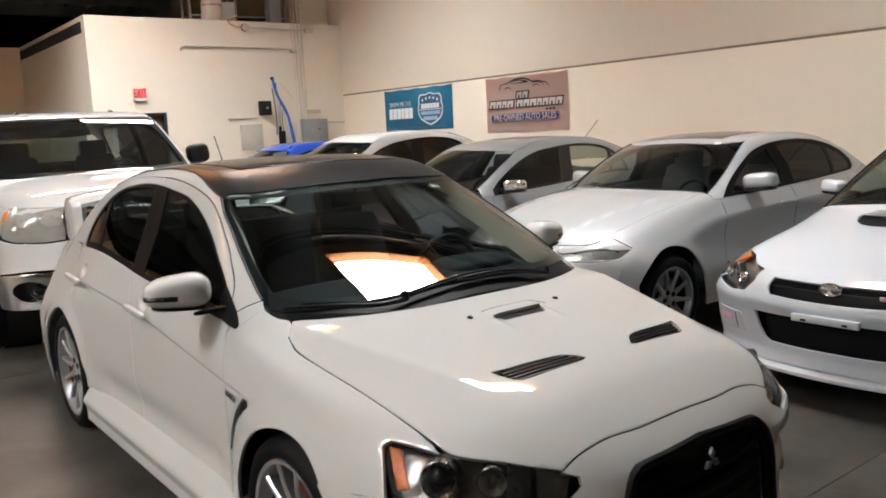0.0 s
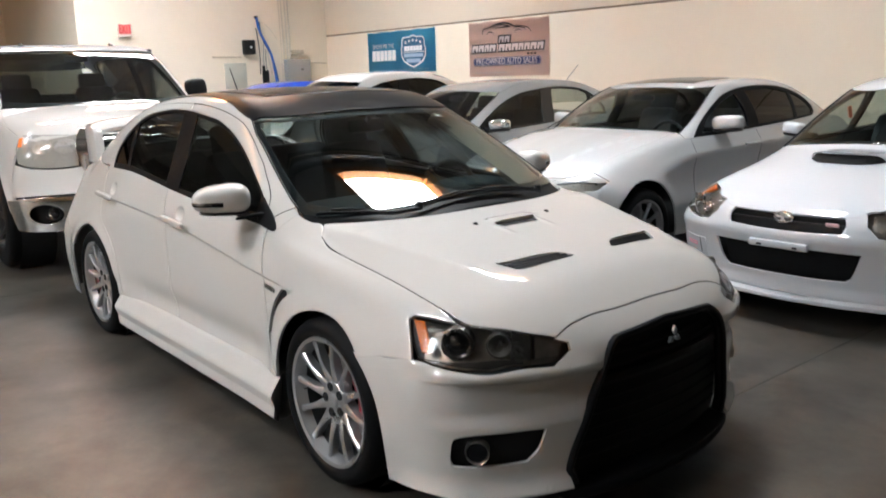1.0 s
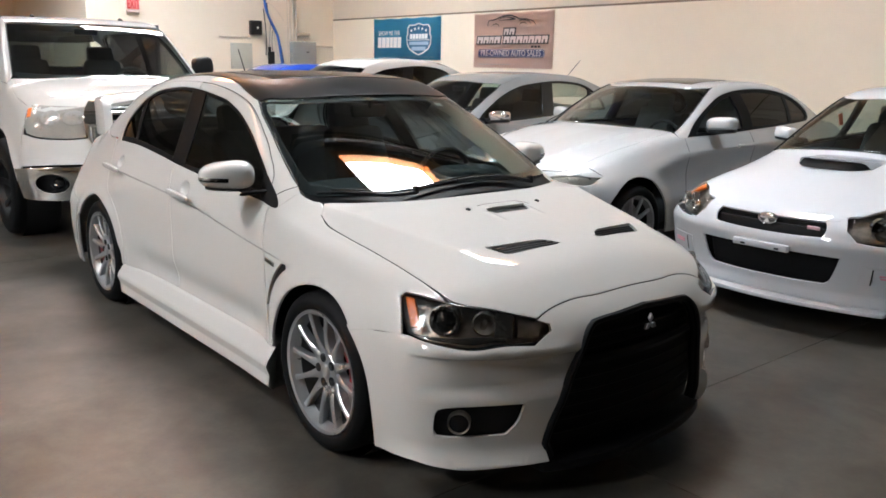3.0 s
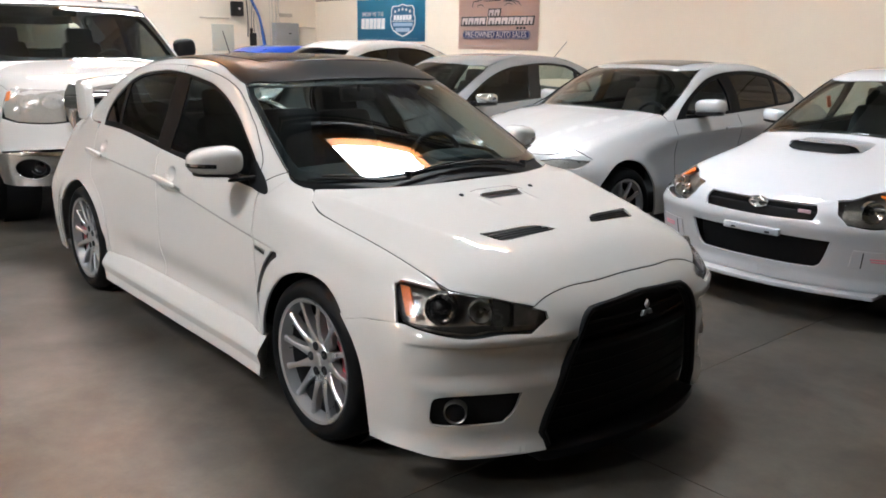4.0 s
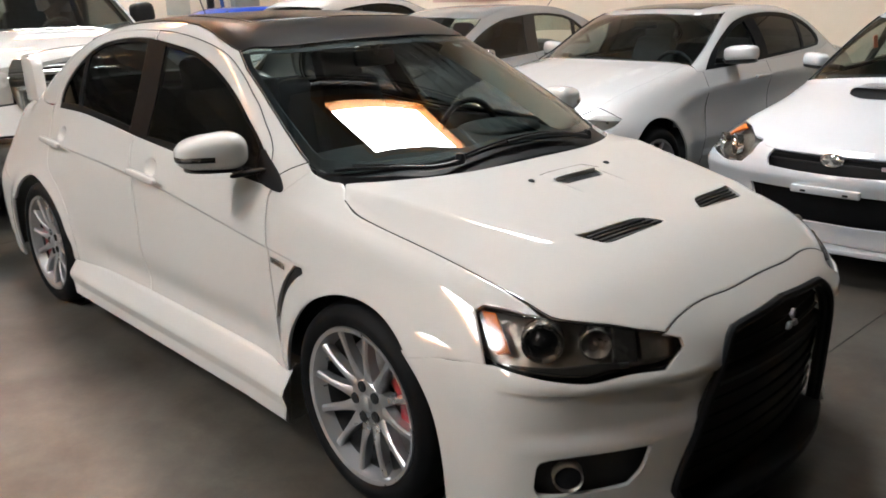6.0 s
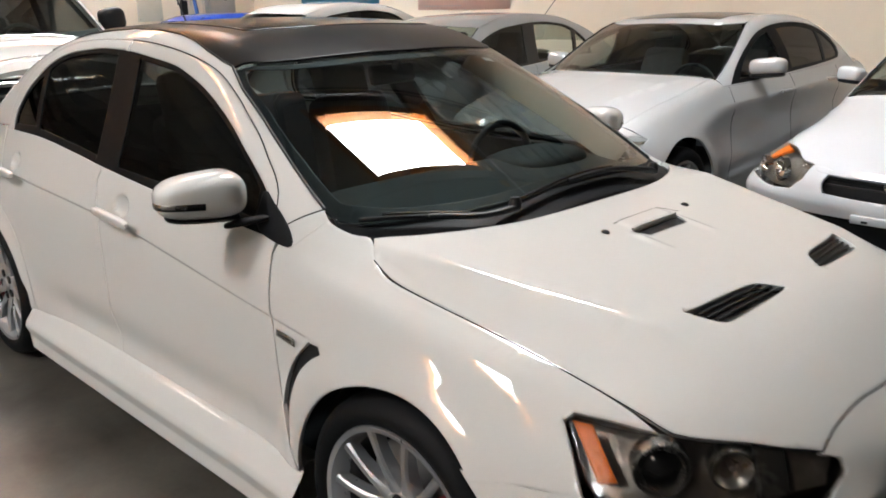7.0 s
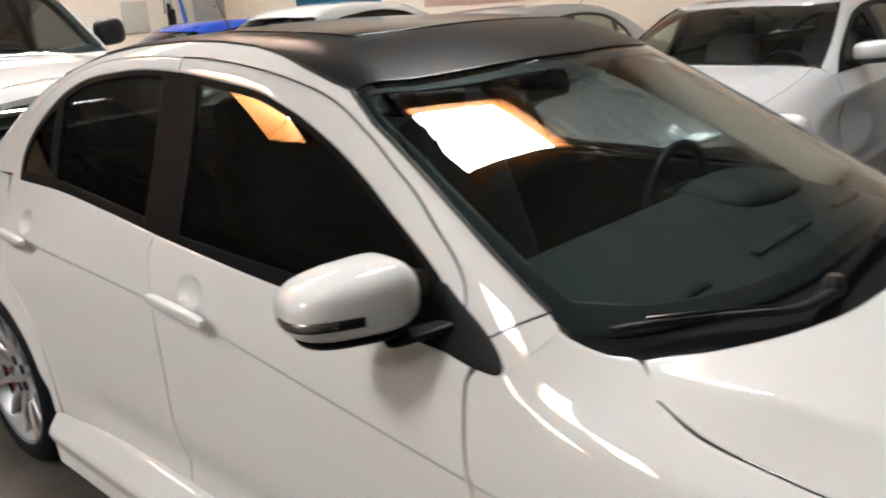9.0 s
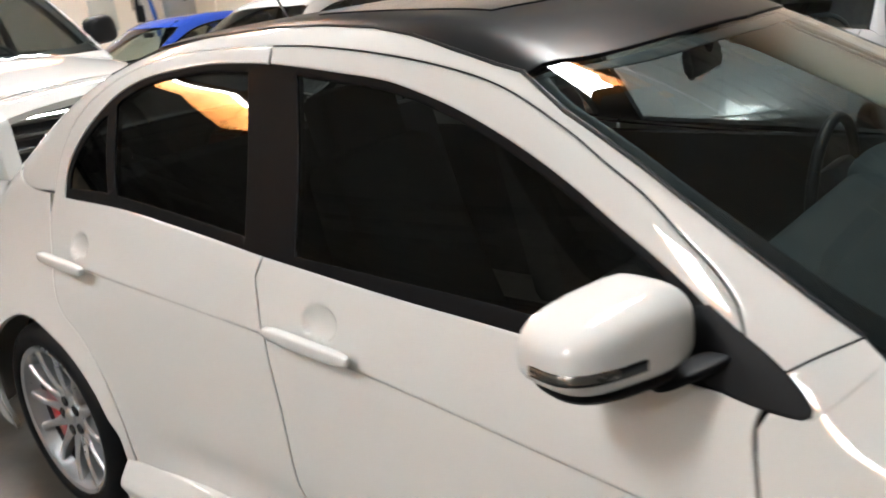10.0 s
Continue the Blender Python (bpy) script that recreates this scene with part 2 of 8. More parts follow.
def curve2(pts, step, closed=True, sharp=36):
    """A smooth run through 2D points that keeps its sharp corners."""
    p = [np.array(q, float) for q in pts]
    n = len(p)
    corner = []
    for i in range(n):
        if not closed and i in (0, n - 1):
            corner.append(True)
            continue
        a, b = p[i] - p[i - 1], p[(i + 1) % n] - p[i]
        c = a @ b / (np.linalg.norm(a) * np.linalg.norm(b) + 1e-12)
        corner.append(math.degrees(math.acos(max(-1, min(1, c)))) > sharp)
    out = []
    for i in range(n if closed else n - 1):
        p1, p2 = p[i], p[(i + 1) % n]
        p0 = p1 - (p2 - p1) if corner[i] else p[i - 1]
        p3 = p2 + (p2 - p1) if corner[(i + 1) % n] else p[(i + 2) % n]
        d = np.linalg.norm(p2 - p1)
        k = max(1, int(round(d / step)))
        t0, t1 = (p2 - p0) / (np.linalg.norm(p2 - p1) + np.linalg.norm(p1 - p0)) * d, (p3 - p1) / (np.linalg.norm(p3 - p2) + np.linalg.norm(p2 - p1)) * d
        for j in range(k):
            t = j / k
            out.append((2 * t ** 3 - 3 * t * t + 1) * p1 + (t ** 3 - 2 * t * t + t) * t0 + (3 * t * t - 2 * t ** 3) * p2 + (t ** 3 - t * t) * t1)
    if not closed:
        out.append(p[-1])
    return np.array(out)


def inside(poly, P):
    x, y = P[:, 0], P[:, 1]
    r = np.zeros(len(P), bool)
    a = poly
    b = np.roll(poly, -1, 0)
    for (x0, y0), (x1, y1) in zip(a, b):
        c = (y0 > y) != (y1 > y)
        r ^= c & (x < (x1 - x0) * (y - y0) / (y1 - y0 + 1e-15) + x0)
    return r


def seg_dist(poly, P):
    d = np.full(len(P), 1e9)
    for a, b in zip(poly, np.roll(poly, -1, 0)):
        ab = b - a
        t = np.clip(((P - a) @ ab) / (ab @ ab + 1e-15), 0, 1)
        d = np.minimum(d, np.linalg.norm(P - a - t[:, None] * ab, axis=1))
    return d


R2 = math.sqrt(0.5)
VIEWS = {  # two axes of the drawing plane and the way of looking
    "side": ((1, 0, 0), (0, 0, 1), (0, 1, 0)),
    "top": ((1, 0, 0), (0, 1, 0), (0, 0, -1)),
    "front": ((0, 1, 0), (0, 0, 1), (-1, 0, 0)),
    "rear": ((0, 1, 0), (0, 0, 1), (1, 0, 0)),
    "corner": ((R2, R2, 0), (0, 0, 1), (-R2, R2, 0)),
    "rearcorner": ((R2, -R2, 0), (0, 0, 1), (R2, R2, 0)),
}


def flat(points, view):
    U, V, _ = VIEWS[view]
    return [tuple(p) if len(p) == 2 else (float(np.dot(p, U)), float(np.dot(p, V))) for p in points]


def lift(F, P2, view):
    U, V, D = (np.array(a, float) for a in VIEWS[view])
    O = P2[:, :1] * U + P2[:, 1:] * V - 3.2 * D
    P, hit = cast(F, O, np.repeat(D[None], len(O), 0), far=4.6, steps=92)
    return P, hit


def shrink(poly, g):
    nxt, prv = np.roll(poly, -1, 0), np.roll(poly, 1, 0)
    t = nxt - prv
    t /= np.linalg.norm(t, axis=1, keepdims=True) + 1e-12
    area = 0.5 * np.sum(poly[:, 0] * nxt[:, 1] - nxt[:, 0] * poly[:, 1])
    nrm = np.stack([-t[:, 1], t[:, 0]], 1) * (1 if area > 0 else -1)
    return poly + nrm * g


def skin(F, poly, view, holes=(), h=0.035, gap=0.0016, depth=0.014, fade=0.4, sharp=36, dense=(), lines=(), rimw=0.005):
    """Vertices, faces and normals of a panel of the field F inside a drawn outline, with its edge turned in."""
    from mathutils.geometry import delaunay_2d_cdt
    loops = [shrink(curve2(flat(poly, view), h * 0.7, sharp=sharp), gap)]
    loops += [shrink(curve2(flat(q, view), min(h * 0.7, 0.02), sharp=sharp), -gap) for q in holes]
    lo, hi = loops[0].min(0), loops[0].max(0)
    gx, gy = np.meshgrid(np.arange(lo[0], hi[0], h), np.arange(lo[1], hi[1], h))
    gx = gx + (np.arange(gx.shape[0]) % 2)[:, None] * h * 0.5
    G = np.stack([gx.ravel(), gy.ravel()], 1)
    keep = inside(loops[0], G)
    for q in loops[1:]:
        keep &= ~inside(q, G)
    G = G[keep]
    for q in loops:
        if len(G):
            G = G[seg_dist(q, G) > h * 0.42]
    # a second run of points close to each edge, denser spots and guide lines
    extra = [shrink(loops[0], rimw)] + [shrink(q, -rimw) for q in loops[1:]]
    for x0, y0, x1, y1, hh in dense:
        a, b = np.meshgrid(np.arange(x0, x1, hh), np.arange(y0, y1, hh))
        b = b + (np.arange(a.shape[1]) % 2) * hh * 0.5
        q = np.stack([a.ravel(), b.ravel()], 1)
        G = G[(G[:, 0] < x0 - hh) | (G[:, 0] > x1 + hh) | (G[:, 1] < y0 - hh) | (G[:, 1] > y1 + hh)]
        extra.append(q)
    for f, x0, x1, offs in lines:
        xs = np.arange(x0, x1, 0.02)
        G = G[~((G[:, 0] > x0 - 0.01) & (G[:, 0] < x1 + 0.01) & (np.abs(G[:, 1] - f(G[:, 0])) < max(map(abs, offs)) + 0.006))]
        extra += [np.stack([xs, f(xs) + o], 1) for o in offs]
    E2 = np.concatenate(extra)
    ke = inside(loops[0], E2)
    for q in loops[1:]:
        ke &= ~inside(q, E2)
    E2 = E2[ke]
    for q in loops:
        E2 = E2[seg_dist(q, E2) > rimw * 0.5]
    P2 = np.concatenate(loops + [G, E2])
    edges, start = [], 0
    for q in loops:
        m = len(q)
        edges += [(start + i, start + (i + 1) % m) for i in range(m)]
        start += m
    vs, _, fs, *_ = delaunay_2d_cdt([Vector(p) for p in P2], edges, [], 1, 1e-7)
    V2 = np.array([tuple(v) for v in vs])
    F3 = np.array([f for f in fs if len(f) == 3])
    c = V2[F3].mean(1)
    ok = inside(loops[0], c)
    for q in loops[1:]:
        ok &= ~inside(q, c)
    F3 = F3[ok]
    P, hit = lift(F, V2, view)
    F3 = F3[hit[F3].all(1)]
    N = grad(F, P)
    # wind outward
    fn = np.cross(P[F3[:, 1]] - P[F3[:, 0]], P[F3[:, 2]] - P[F3[:, 0]])
    flip = (fn * N[F3[:, 0]]).sum(1) < 0
    F3[flip] = F3[flip][:, ::-1]
    # boundary edges
    cnt = {}
    for a, b, d in F3:
        for e in ((a, b), (b, d), (d, a)):
            cnt[e] = 1
    rim = [e for e in cnt if (e[1], e[0]) not in cnt and max(abs(P[e[0]][1]), abs(P[e[1]][1])) > 0.003]
    out = np.zeros_like(P)
    for a, b in rim:
        n = N[a]
        w = np.cross(P[b] - P[a], n)
        w /= np.linalg.norm(w) + 1e-12
        out[a] += w
        out[b] += w
    ids = sorted({i for e in rim for i in e})
    verts, norms, faces = [*P], [*N], [tuple(f) for f in F3]
    base = {}
    for i in ids:
        o = out[i] / (np.linalg.norm(out[i]) + 1e-12)
        k = N[i] + fade * o
        norms[i] = k / np.linalg.norm(k)
        base[i] = len(verts)
        verts += [P[i] - N[i] * 0.002 + o * 0.0008, P[i] - N[i] * depth]
        norms += [o, o]
    for a, b in rim:
        faces += [(b, a, base[a], base[b]), (base[b], base[a], base[a] + 1, base[b] + 1)]
    return np.array(verts), faces, np.array(norms)


FLIP = np.array([1.0, -1.0, 1.0])


def panel(name, F, poly, view, material, parent, label="", both=False, **kw):
    """A panel, and its mirror image on the other side of the car where both is set."""
    v, f, n = skin(F, poly, view, **kw)
    a = mesh_ob(name, v, f, material, parent, n, label=label)
    if both:
        b = mesh_ob(name, v * FLIP, [g[::-1] for g in f], material, parent, n * FLIP, label=label)
        return a, b
    return a


def whole(name, F, poly, view, material, parent, label="", **kw):
    """A panel that spans the car's middle, joined from a half and its mirror image."""
    v, f, n = skin(F, poly, view, gap=kw.pop("gap", 0.0), **kw)
    m = len(v)
    return mesh_ob(name, np.concatenate([v, v * FLIP]), list(f) + [tuple(i + m for i in g[::-1]) for g in f], material, parent, np.concatenate([n, n * FLIP]), label=label)


def box(name, size, at, material, parent=None, bevel=0.01, rot=(0, 0, 0), label="", taper=None, seg=2):
    bm = bmesh.new()
    bmesh.ops.create_cube(bm, size=1)
    for v in bm.verts:
        if taper and v.co.z > 0:
            v.co.x *= taper[0]
            v.co.y *= taper[1]
        v.co = Vector((v.co.x * size[0], v.co.y * size[1], v.co.z * size[2]))
    if bevel:
        bmesh.ops.bevel(bm, geom=bm.edges[:], offset=bevel, segments=seg, profile=0.5, affect="EDGES")
    m = pose(*at, *rot)
    bm.transform(m)
    return part(name, bm, material, parent, label, smooth=True)


def lathe(name, prof, seg, material, parent, m=None, label="", axis="y", smooth=True):
    """A turned solid: profile points (radius, way along the axis)."""
    vs, fs = [], []
    for j in range(seg):
        a = 2 * math.pi * j / seg
        for r, y in prof:
            vs.append((r * math.cos(a), y, r * math.sin(a)) if axis == "y" else (r * math.cos(a), r * math.sin(a), y))
    k = len(prof)
    for j in range(seg):
        for i in range(k - 1):
            a, b = j * k + i, ((j + 1) % seg) * k + i
            fs.append((a, a + 1, b + 1, b))
    bm = bmesh.new()
    bv = [bm.verts.new(v) for v in vs]
    for f in fs:
        bm.faces.new([bv[i] for i in f])
    bmesh.ops.remove_doubles(bm, verts=bm.verts[:], dist=1e-5)
    bmesh.ops.recalc_face_normals(bm, faces=bm.faces[:])
    if m is not None:
        bm.transform(m)
    return part(name, bm, material, parent, label, smooth=smooth)


def tube(name, pts, r, material, parent=None, seg=8, label="", taper=None, cap=True):
    """A round bar along a run of points."""
    P = [Vector(p) for p in pts]
    bm = bmesh.new()
    rings = []
    for i, p in enumerate(P):
        d = (P[min(i + 1, len(P) - 1)] - P[max(i - 1, 0)]).normalized()
        a = d.orthogonal().normalized() if i == 0 else (a - d * a.dot(d)).normalized()
        b = d.cross(a)
        rr = r if taper is None else r * (1 + (taper - 1) * i / (len(P) - 1))
        rings.append([bm.verts.new(p + (a * math.cos(t) + b * math.sin(t)) * rr) for t in (2 * math.pi * k / seg for k in range(seg))])
    for r0, r1 in zip(rings, rings[1:]):
        for k in range(seg):
            bm.faces.new((r0[k], r0[(k + 1) % seg], r1[(k + 1) % seg], r1[k]))
    if cap:
        bm.faces.new(rings[0][::-1])
        bm.faces.new(rings[-1])
    return part(name, bm, material, parent, label, smooth=True)


def prism(name, pts, axis, lo, hi, material, parent=None, bevel=0.0, label="", smooth=True):
    """A flat outline drawn out along an axis (0, 1, 2)."""
    bm = bmesh.new()
    other = [i for i in range(3) if i != axis]

    def at(p, w):
        c = [0, 0, 0]
        c[other[0]], c[other[1]], c[axis] = p[0], p[1], w
        return c
    a = [bm.verts.new(at(p, lo)) for p in pts]
    b = [bm.verts.new(at(p, hi)) for p in pts]
    n = len(pts)
    bm.faces.new(a)
    bm.faces.new(b[::-1])
    for i in range(n):
        bm.faces.new((a[i], b[i], b[(i + 1) % n], a[(i + 1) % n]))
    bmesh.ops.recalc_face_normals(bm, faces=bm.faces[:])
    if bevel:
        bmesh.ops.bevel(bm, geom=bm.edges[:], offset=bevel, segments=2, profile=0.5, affect="EDGES")
    return part(name, bm, material, parent, label, smooth=smooth)


def blob(name, semi, expo, at, material, parent, rot=(0, 0, 0), label="", nu=40, nv=24, cut=None):
    """A rounded-box solid (a superellipsoid); cut flattens it behind that share of its depth."""
    e1, e2 = expo

    def f(w, m):
        return math.copysign(abs(w) ** m, w)
    bm = bmesh.new()
    grid = []
    for i in range(nv + 1):
        v = -math.pi / 2 + math.pi * i / nv
        row = []
        for j in range(nu):
            u = 2 * math.pi * j / nu
            x, y, z = f(math.cos(v), e1) * f(math.cos(u), e2), f(math.cos(v), e1) * f(math.sin(u), e2), f(math.sin(v), e1)
            if cut is not None:
                x = max(x, cut)
            row.append(bm.verts.new((x * semi[0], y * semi[1], z * semi[2])))
        grid.append(row)
    for i in range(nv):
        for j in range(nu):
            bm.faces.new((grid[i][j], grid[i][(j + 1) % nu], grid[i + 1][(j + 1) % nu], grid[i + 1][j]))
    bmesh.ops.remove_doubles(bm, verts=bm.verts[:], dist=1e-5)
    bmesh.ops.recalc_face_normals(bm, faces=bm.faces[:])
    bm.transform(pose(*at, *rot))
    return part(name, bm, material, parent, label, smooth=True)

# ---- the hall ----
CREAM = mat("cream wall paint", (0.85, 0.755, 0.62), 0.6, vary=0.035, scale=0.7, bump_h=0.0012, bump_s=60)
OFFICE = mat("pale office wall paint", (0.87, 0.795, 0.665), 0.65, vary=0.03, scale=0.9, bump_h=0.001, bump_s=70)


def concrete():
    """Polished concrete: soft clouds, faint trowel sweeps and fine specks."""
    m = bpy.data.materials.new("polished concrete")
    m.use_nodes = True
    nt = m.node_tree
    b = nt.nodes["Principled BSDF"]
    tc = nt.nodes.new("ShaderNodeTexCoord")

    def cloud(scale, detail, rough, warp=0.0):
        n = nt.nodes.new("ShaderNodeTexNoise")
        n.inputs["Scale"].default_value, n.inputs["Detail"].default_value = scale, detail
        n.inputs["Roughness"].default_value, n.inputs["Distortion"].default_value = rough, warp
        nt.links.new(tc.outputs["Object"], n.inputs["Vector"])
        return n.outputs[0]

    def span(src, a, b2, c, d):
        r = nt.nodes.new("ShaderNodeMapRange")
        for k, v in enumerate((a, b2, c, d)):
            r.inputs[k + 1].default_value = v
        nt.links.new(src, r.inputs[0])
        return r.outputs[0]

    def times(x, y):
        n = nt.nodes.new("ShaderNodeMath")
        n.operation = "MULTIPLY"
        nt.links.new(x, n.inputs[0])
        nt.links.new(y, n.inputs[1])
        return n.outputs[0]
    big = span(cloud(0.5, 1.5, 0.4, 0.3), 0.0, 1.0, 0.45, 1.55)
    mid = span(cloud(2.4, 4, 0.5, 0.3), 0.0, 1.0, 0.15, 1.85)
    fine = span(cloud(60, 2, 0.5), 0.0, 1.0, 0.85, 1.15)
    streak = span(cloud(11, 7, 0.6, 0.1), 0.0, 1.0, 0.55, 1.45)
    k = times(times(times(big, mid), fine), streak)
    c = nt.nodes.new("ShaderNodeVectorMath")
    c.operation = "SCALE"
    c.inputs[0].default_value = (0.056, 0.0495, 0.041)
    nt.links.new(k, c.inputs["Scale"])
    nt.links.new(c.outputs[0], b.inputs["Base Color"])
    nt.links.new(span(cloud(1.3, 2, 0.4, 0.3), 0.0, 1.0, 0.29, 0.40), b.inputs["Roughness"])
    nt.links.new(span(cloud(2.1, 5, 0.55, 0.5), 0.3, 0.7, 0.20, 0.60), b.inputs["Specular IOR Level"])
    return m


CONCRETE = concrete()
DECK = mat("pale insulated roof deck", (0.46, 0.45, 0.43), 0.8, vary=0.2, scale=1.5)
TIMBER = mat("orange skylight timber", (0.62, 0.28, 0.075), 0.6, vary=0.25, scale=5)
# brown that paints the shade inside the wall's groove
GROOVE_SHADE = mat("brown groove shade", (0.26, 0.20, 0.14), 0.7)
WHITE_TUBE = mat("pale tube glass", (0.70, 0.70, 0.68), 0.3)
NEARBLACK = mat("near-black finish", (0.02, 0.02, 0.022), 0.6, vary=0.2)
GALV = mat("painted conduit", (0.55, 0.49, 0.39), 0.45, vary=0.08)
GREYBOX = mat("grey enamel box", (0.30, 0.31, 0.31), 0.45, vary=0.06)
XW, XB, XE, YN, YS, YO = -11.92, -17.2, 14.0, 7.5, -15.0, 2.32


def slab(name, x0, x1, y0, y1, z0, z1, material, parent=None, bevel=0.0, label="", kind=""):
    ob = box(name, (x1 - x0, y1 - y0, z1 - z0), ((x0 + x1) / 2, (y0 + y1) / 2, (z0 + z1) / 2), material, parent, bevel, label=label)
    return tagged(ob, kind=kind) if kind else ob


# floor: poured bays with narrow sawn joints over a dark base
floor = slab("floor", -25, XE, YS, YN, -0.25, -0.02, NEARBLACK, label="polished grey-brown concrete floor with sawn joints", kind="structure")
JX = [-25, -21.6, -16.9, -12.2, -7.5, -2.8, 1.92, 6.6, 11.3, XE]
JY = [YS, -9.38, -4.68, 0.02, 4.72, YN]
for a, b in zip(JX, JX[1:]):
    for c, d in zip(JY, JY[1:]):
        slab("concrete_bay", a + 0.002, b - 0.002, c + 0.002, d - 0.002, -0.019, 0.0, CONCRETE, floor)

# long wall with a level reveal
wall_n = slab("wall_north", -25, XE, YN + 0.03, YN + 0.25, 0, CEIL, CREAM, label="cream painted tilt-up concrete wall with a level groove", kind="structure")
slab("wall_panel", XW - 0.3, XE, YN, YN + 0.0299, 0.0, 2.409, CREAM, wall_n, 0.004)
slab("wall_panel", XW - 0.3, XE, YN, YN + 0.0299, 2.439, CEIL, CREAM, wall_n, 0.004)
# brown strip added in the groove, its colour standing in for shade
slab("groove_shade", XW - 0.3, XE, YN + 0.018, YN + 0.0295, 2.4092, 2.4388, GROOVE_SHADE, wall_n)
slab("wall_south", -25, XE, YS - 0.25, YS, 0, CEIL, CREAM, label="cream painted concrete wall", kind="structure")
slab("wall_east", XE, XE + 0.25, YS - 0.25, YN + 0.25, 0, CEIL, CREAM, label="cream painted concrete wall", kind="structure")
# one even near-black colour, unlike the cream walls
slab("wall_west", -25.25, -25, YS - 0.25, YN + 0.25, 0, CEIL, NEARBLACK, label="dark far wall above the offices", kind="structure")

# ceiling with openings for the skylights
def ceiling_mesh():
    xs = sorted({-25.25, XE + 0.25, *[x + s * SKY_L / 2 for x, _ in SKYLIGHTS_AND_FILLS for s in (-1, 1)]})
    ys = sorted({YS - 0.25, YN + 0.25, *[y + s * SKY_W / 2 for _, y in SKYLIGHTS_AND_FILLS for s in (-1, 1)]})
    bm = bmesh.new()
    for a, b in zip(xs, xs[1:]):
        for c, d in zip(ys, ys[1:]):
            mx, my = (a + b) / 2, (c + d) / 2
            if any(abs(mx - x) < SKY_L / 2 and abs(my - y) < SKY_W / 2 for x, y in SKYLIGHTS_AND_FILLS):
                continue
            for z in (CEIL, CEIL + 0.06):
                bm.faces.new([bm.verts.new((p, q, z)) for p, q in ((a, c), (b, c), (b, d), (a, d))])
    y = YS + 0.6
    while y < YN:
        if not any(abs(y - sy) < SKY_W / 2 + 0.06 for _, sy in SKYLIGHTS_AND_FILLS):
            bmesh.ops.create_cube(bm, size=1, matrix=Matrix.Translation(((XE - 25) / 2, y, CEIL - 0.07)) @ Matrix.Diagonal((XE + 25, 0.05, 0.14, 1)))
        y += 0.61
    x = -24.0
    while x < XE:
        if not any(abs(x - sx) < SKY_L / 2 + 0.1 for sx, _ in SKYLIGHTS_AND_FILLS):
            bmesh.ops.create_cube(bm, size=1, matrix=Matrix.Translation((x, (YN + YS) / 2, CEIL - 0.2)) @ Matrix.Diagonal((0.13, YN - YS, 0.4, 1)))
        x += 2.44
    return bm


tagged(part("ceiling", ceiling_mesh(), DECK), "pale roof deck on timber beams, dim", kind="structure")
DAY = glow("daylit acrylic dome", (0.88, 0.94, 0.975), SKY_E)
# real skylights, and three added fill lights built the same way
for i, (x, y) in enumerate(SKYLIGHTS_AND_FILLS):
    sk = thing("skylight", "daylit roof skylight in an orange timber well; three of the seven are added fill lights", "skylight", "skylights in the roof", at=pose(x, y, CEIL))
    w, l, hgt = SKY_W, SKY_L, 0.42
    for sy in (-1, 1):
        box("well_board", (l + 0.1, 0.05, hgt + 0.1), (0, sy * (w / 2 + 0.026), hgt / 2 - 0.05), TIMBER, sk, 0.004)
        box("rim_board", (l + 0.3, 0.1, 0.04), (0, sy * (w / 2 + 0.08), -0.03), TIMBER, sk, 0.004)
    for sx in (-1, 1):
        box("well_board", (0.05, w, hgt + 0.1), (sx * (l / 2 + 0.026), 0, hgt / 2 - 0.05), TIMBER, sk, 0.004)
        box("rim_board", (0.1, w + 0.04, 0.04), (sx * (l / 2 + 0.08), 0, -0.03), TIMBER, sk, 0.004)
    box("diffuser", (l, w, 0.02), (0, 0, hgt - 0.02), DAY, sk, 0, label="white acrylic dome full of daylight")

# pipe, unlit tube lamp, conduit, purlin and beam beside the skylight
FIR = mat("pale fir purlin", (0.60, 0.40, 0.20), 0.6, vary=0.2, scale=6)
pipe = thing("sprinkler_pipe", "pale painted sprinkler pipe under the roof", "pipe")
tube("pipe", [(-6.0, 3.30, 5.45), (-1.0, 3.30, 5.45), (6.0, 3.30, 5.45)], 0.020, GALV, pipe, 10)
for hx in (-4.6, -2.8, -1.0, 0.8, 2.6, 4.4):
    tube("hanger", [(hx, 3.30, 5.43), (hx, 3.30, 6.0 if abs(hx + 0.31) > 0.6 else 6.4)], 0.007, GALV, pipe, 6)
    tube("collar", [(hx - 0.02, 3.30, 5.45), (hx + 0.02, 3.30, 5.45)], 0.03, GALV, pipe, 10)
lamp = thing("tube_lamp", "unlit pale tube lamp on two hangers under the roof", "lamp")
tube("tube", [(-0.2, 3.24, 5.36), (1.25, 3.24, 5.36)], 0.035, WHITE_TUBE, lamp, 12)
for hx in (-0.1, 1.1):
    tube("hanger", [(hx, 3.24, 5.37), (hx, 3.27, 5.45)], 0.008, GALV, lamp, 6)
cnd = tube("conduit", [(-1.12, -6.0, 5.585), (-1.12, 0.0, 5.585), (-1.12, 6.5, 5.585)], 0.014, GALV, None, 8)
tagged(cnd, "pale conduit along the lower edge of a roof beam", "conduit")
bmn = slab("roof_beam", -1.19, -1.05, YS, YN, 5.6, CEIL - 0.002, NEARBLACK, None, 0.0, "dark roof beam beside the skylight", "structure")
slab("purlin", -1.045, 0.6, 3.36, 3.46, CEIL - 0.16, CEIL - 0.003, FIR, bmn, 0.004)

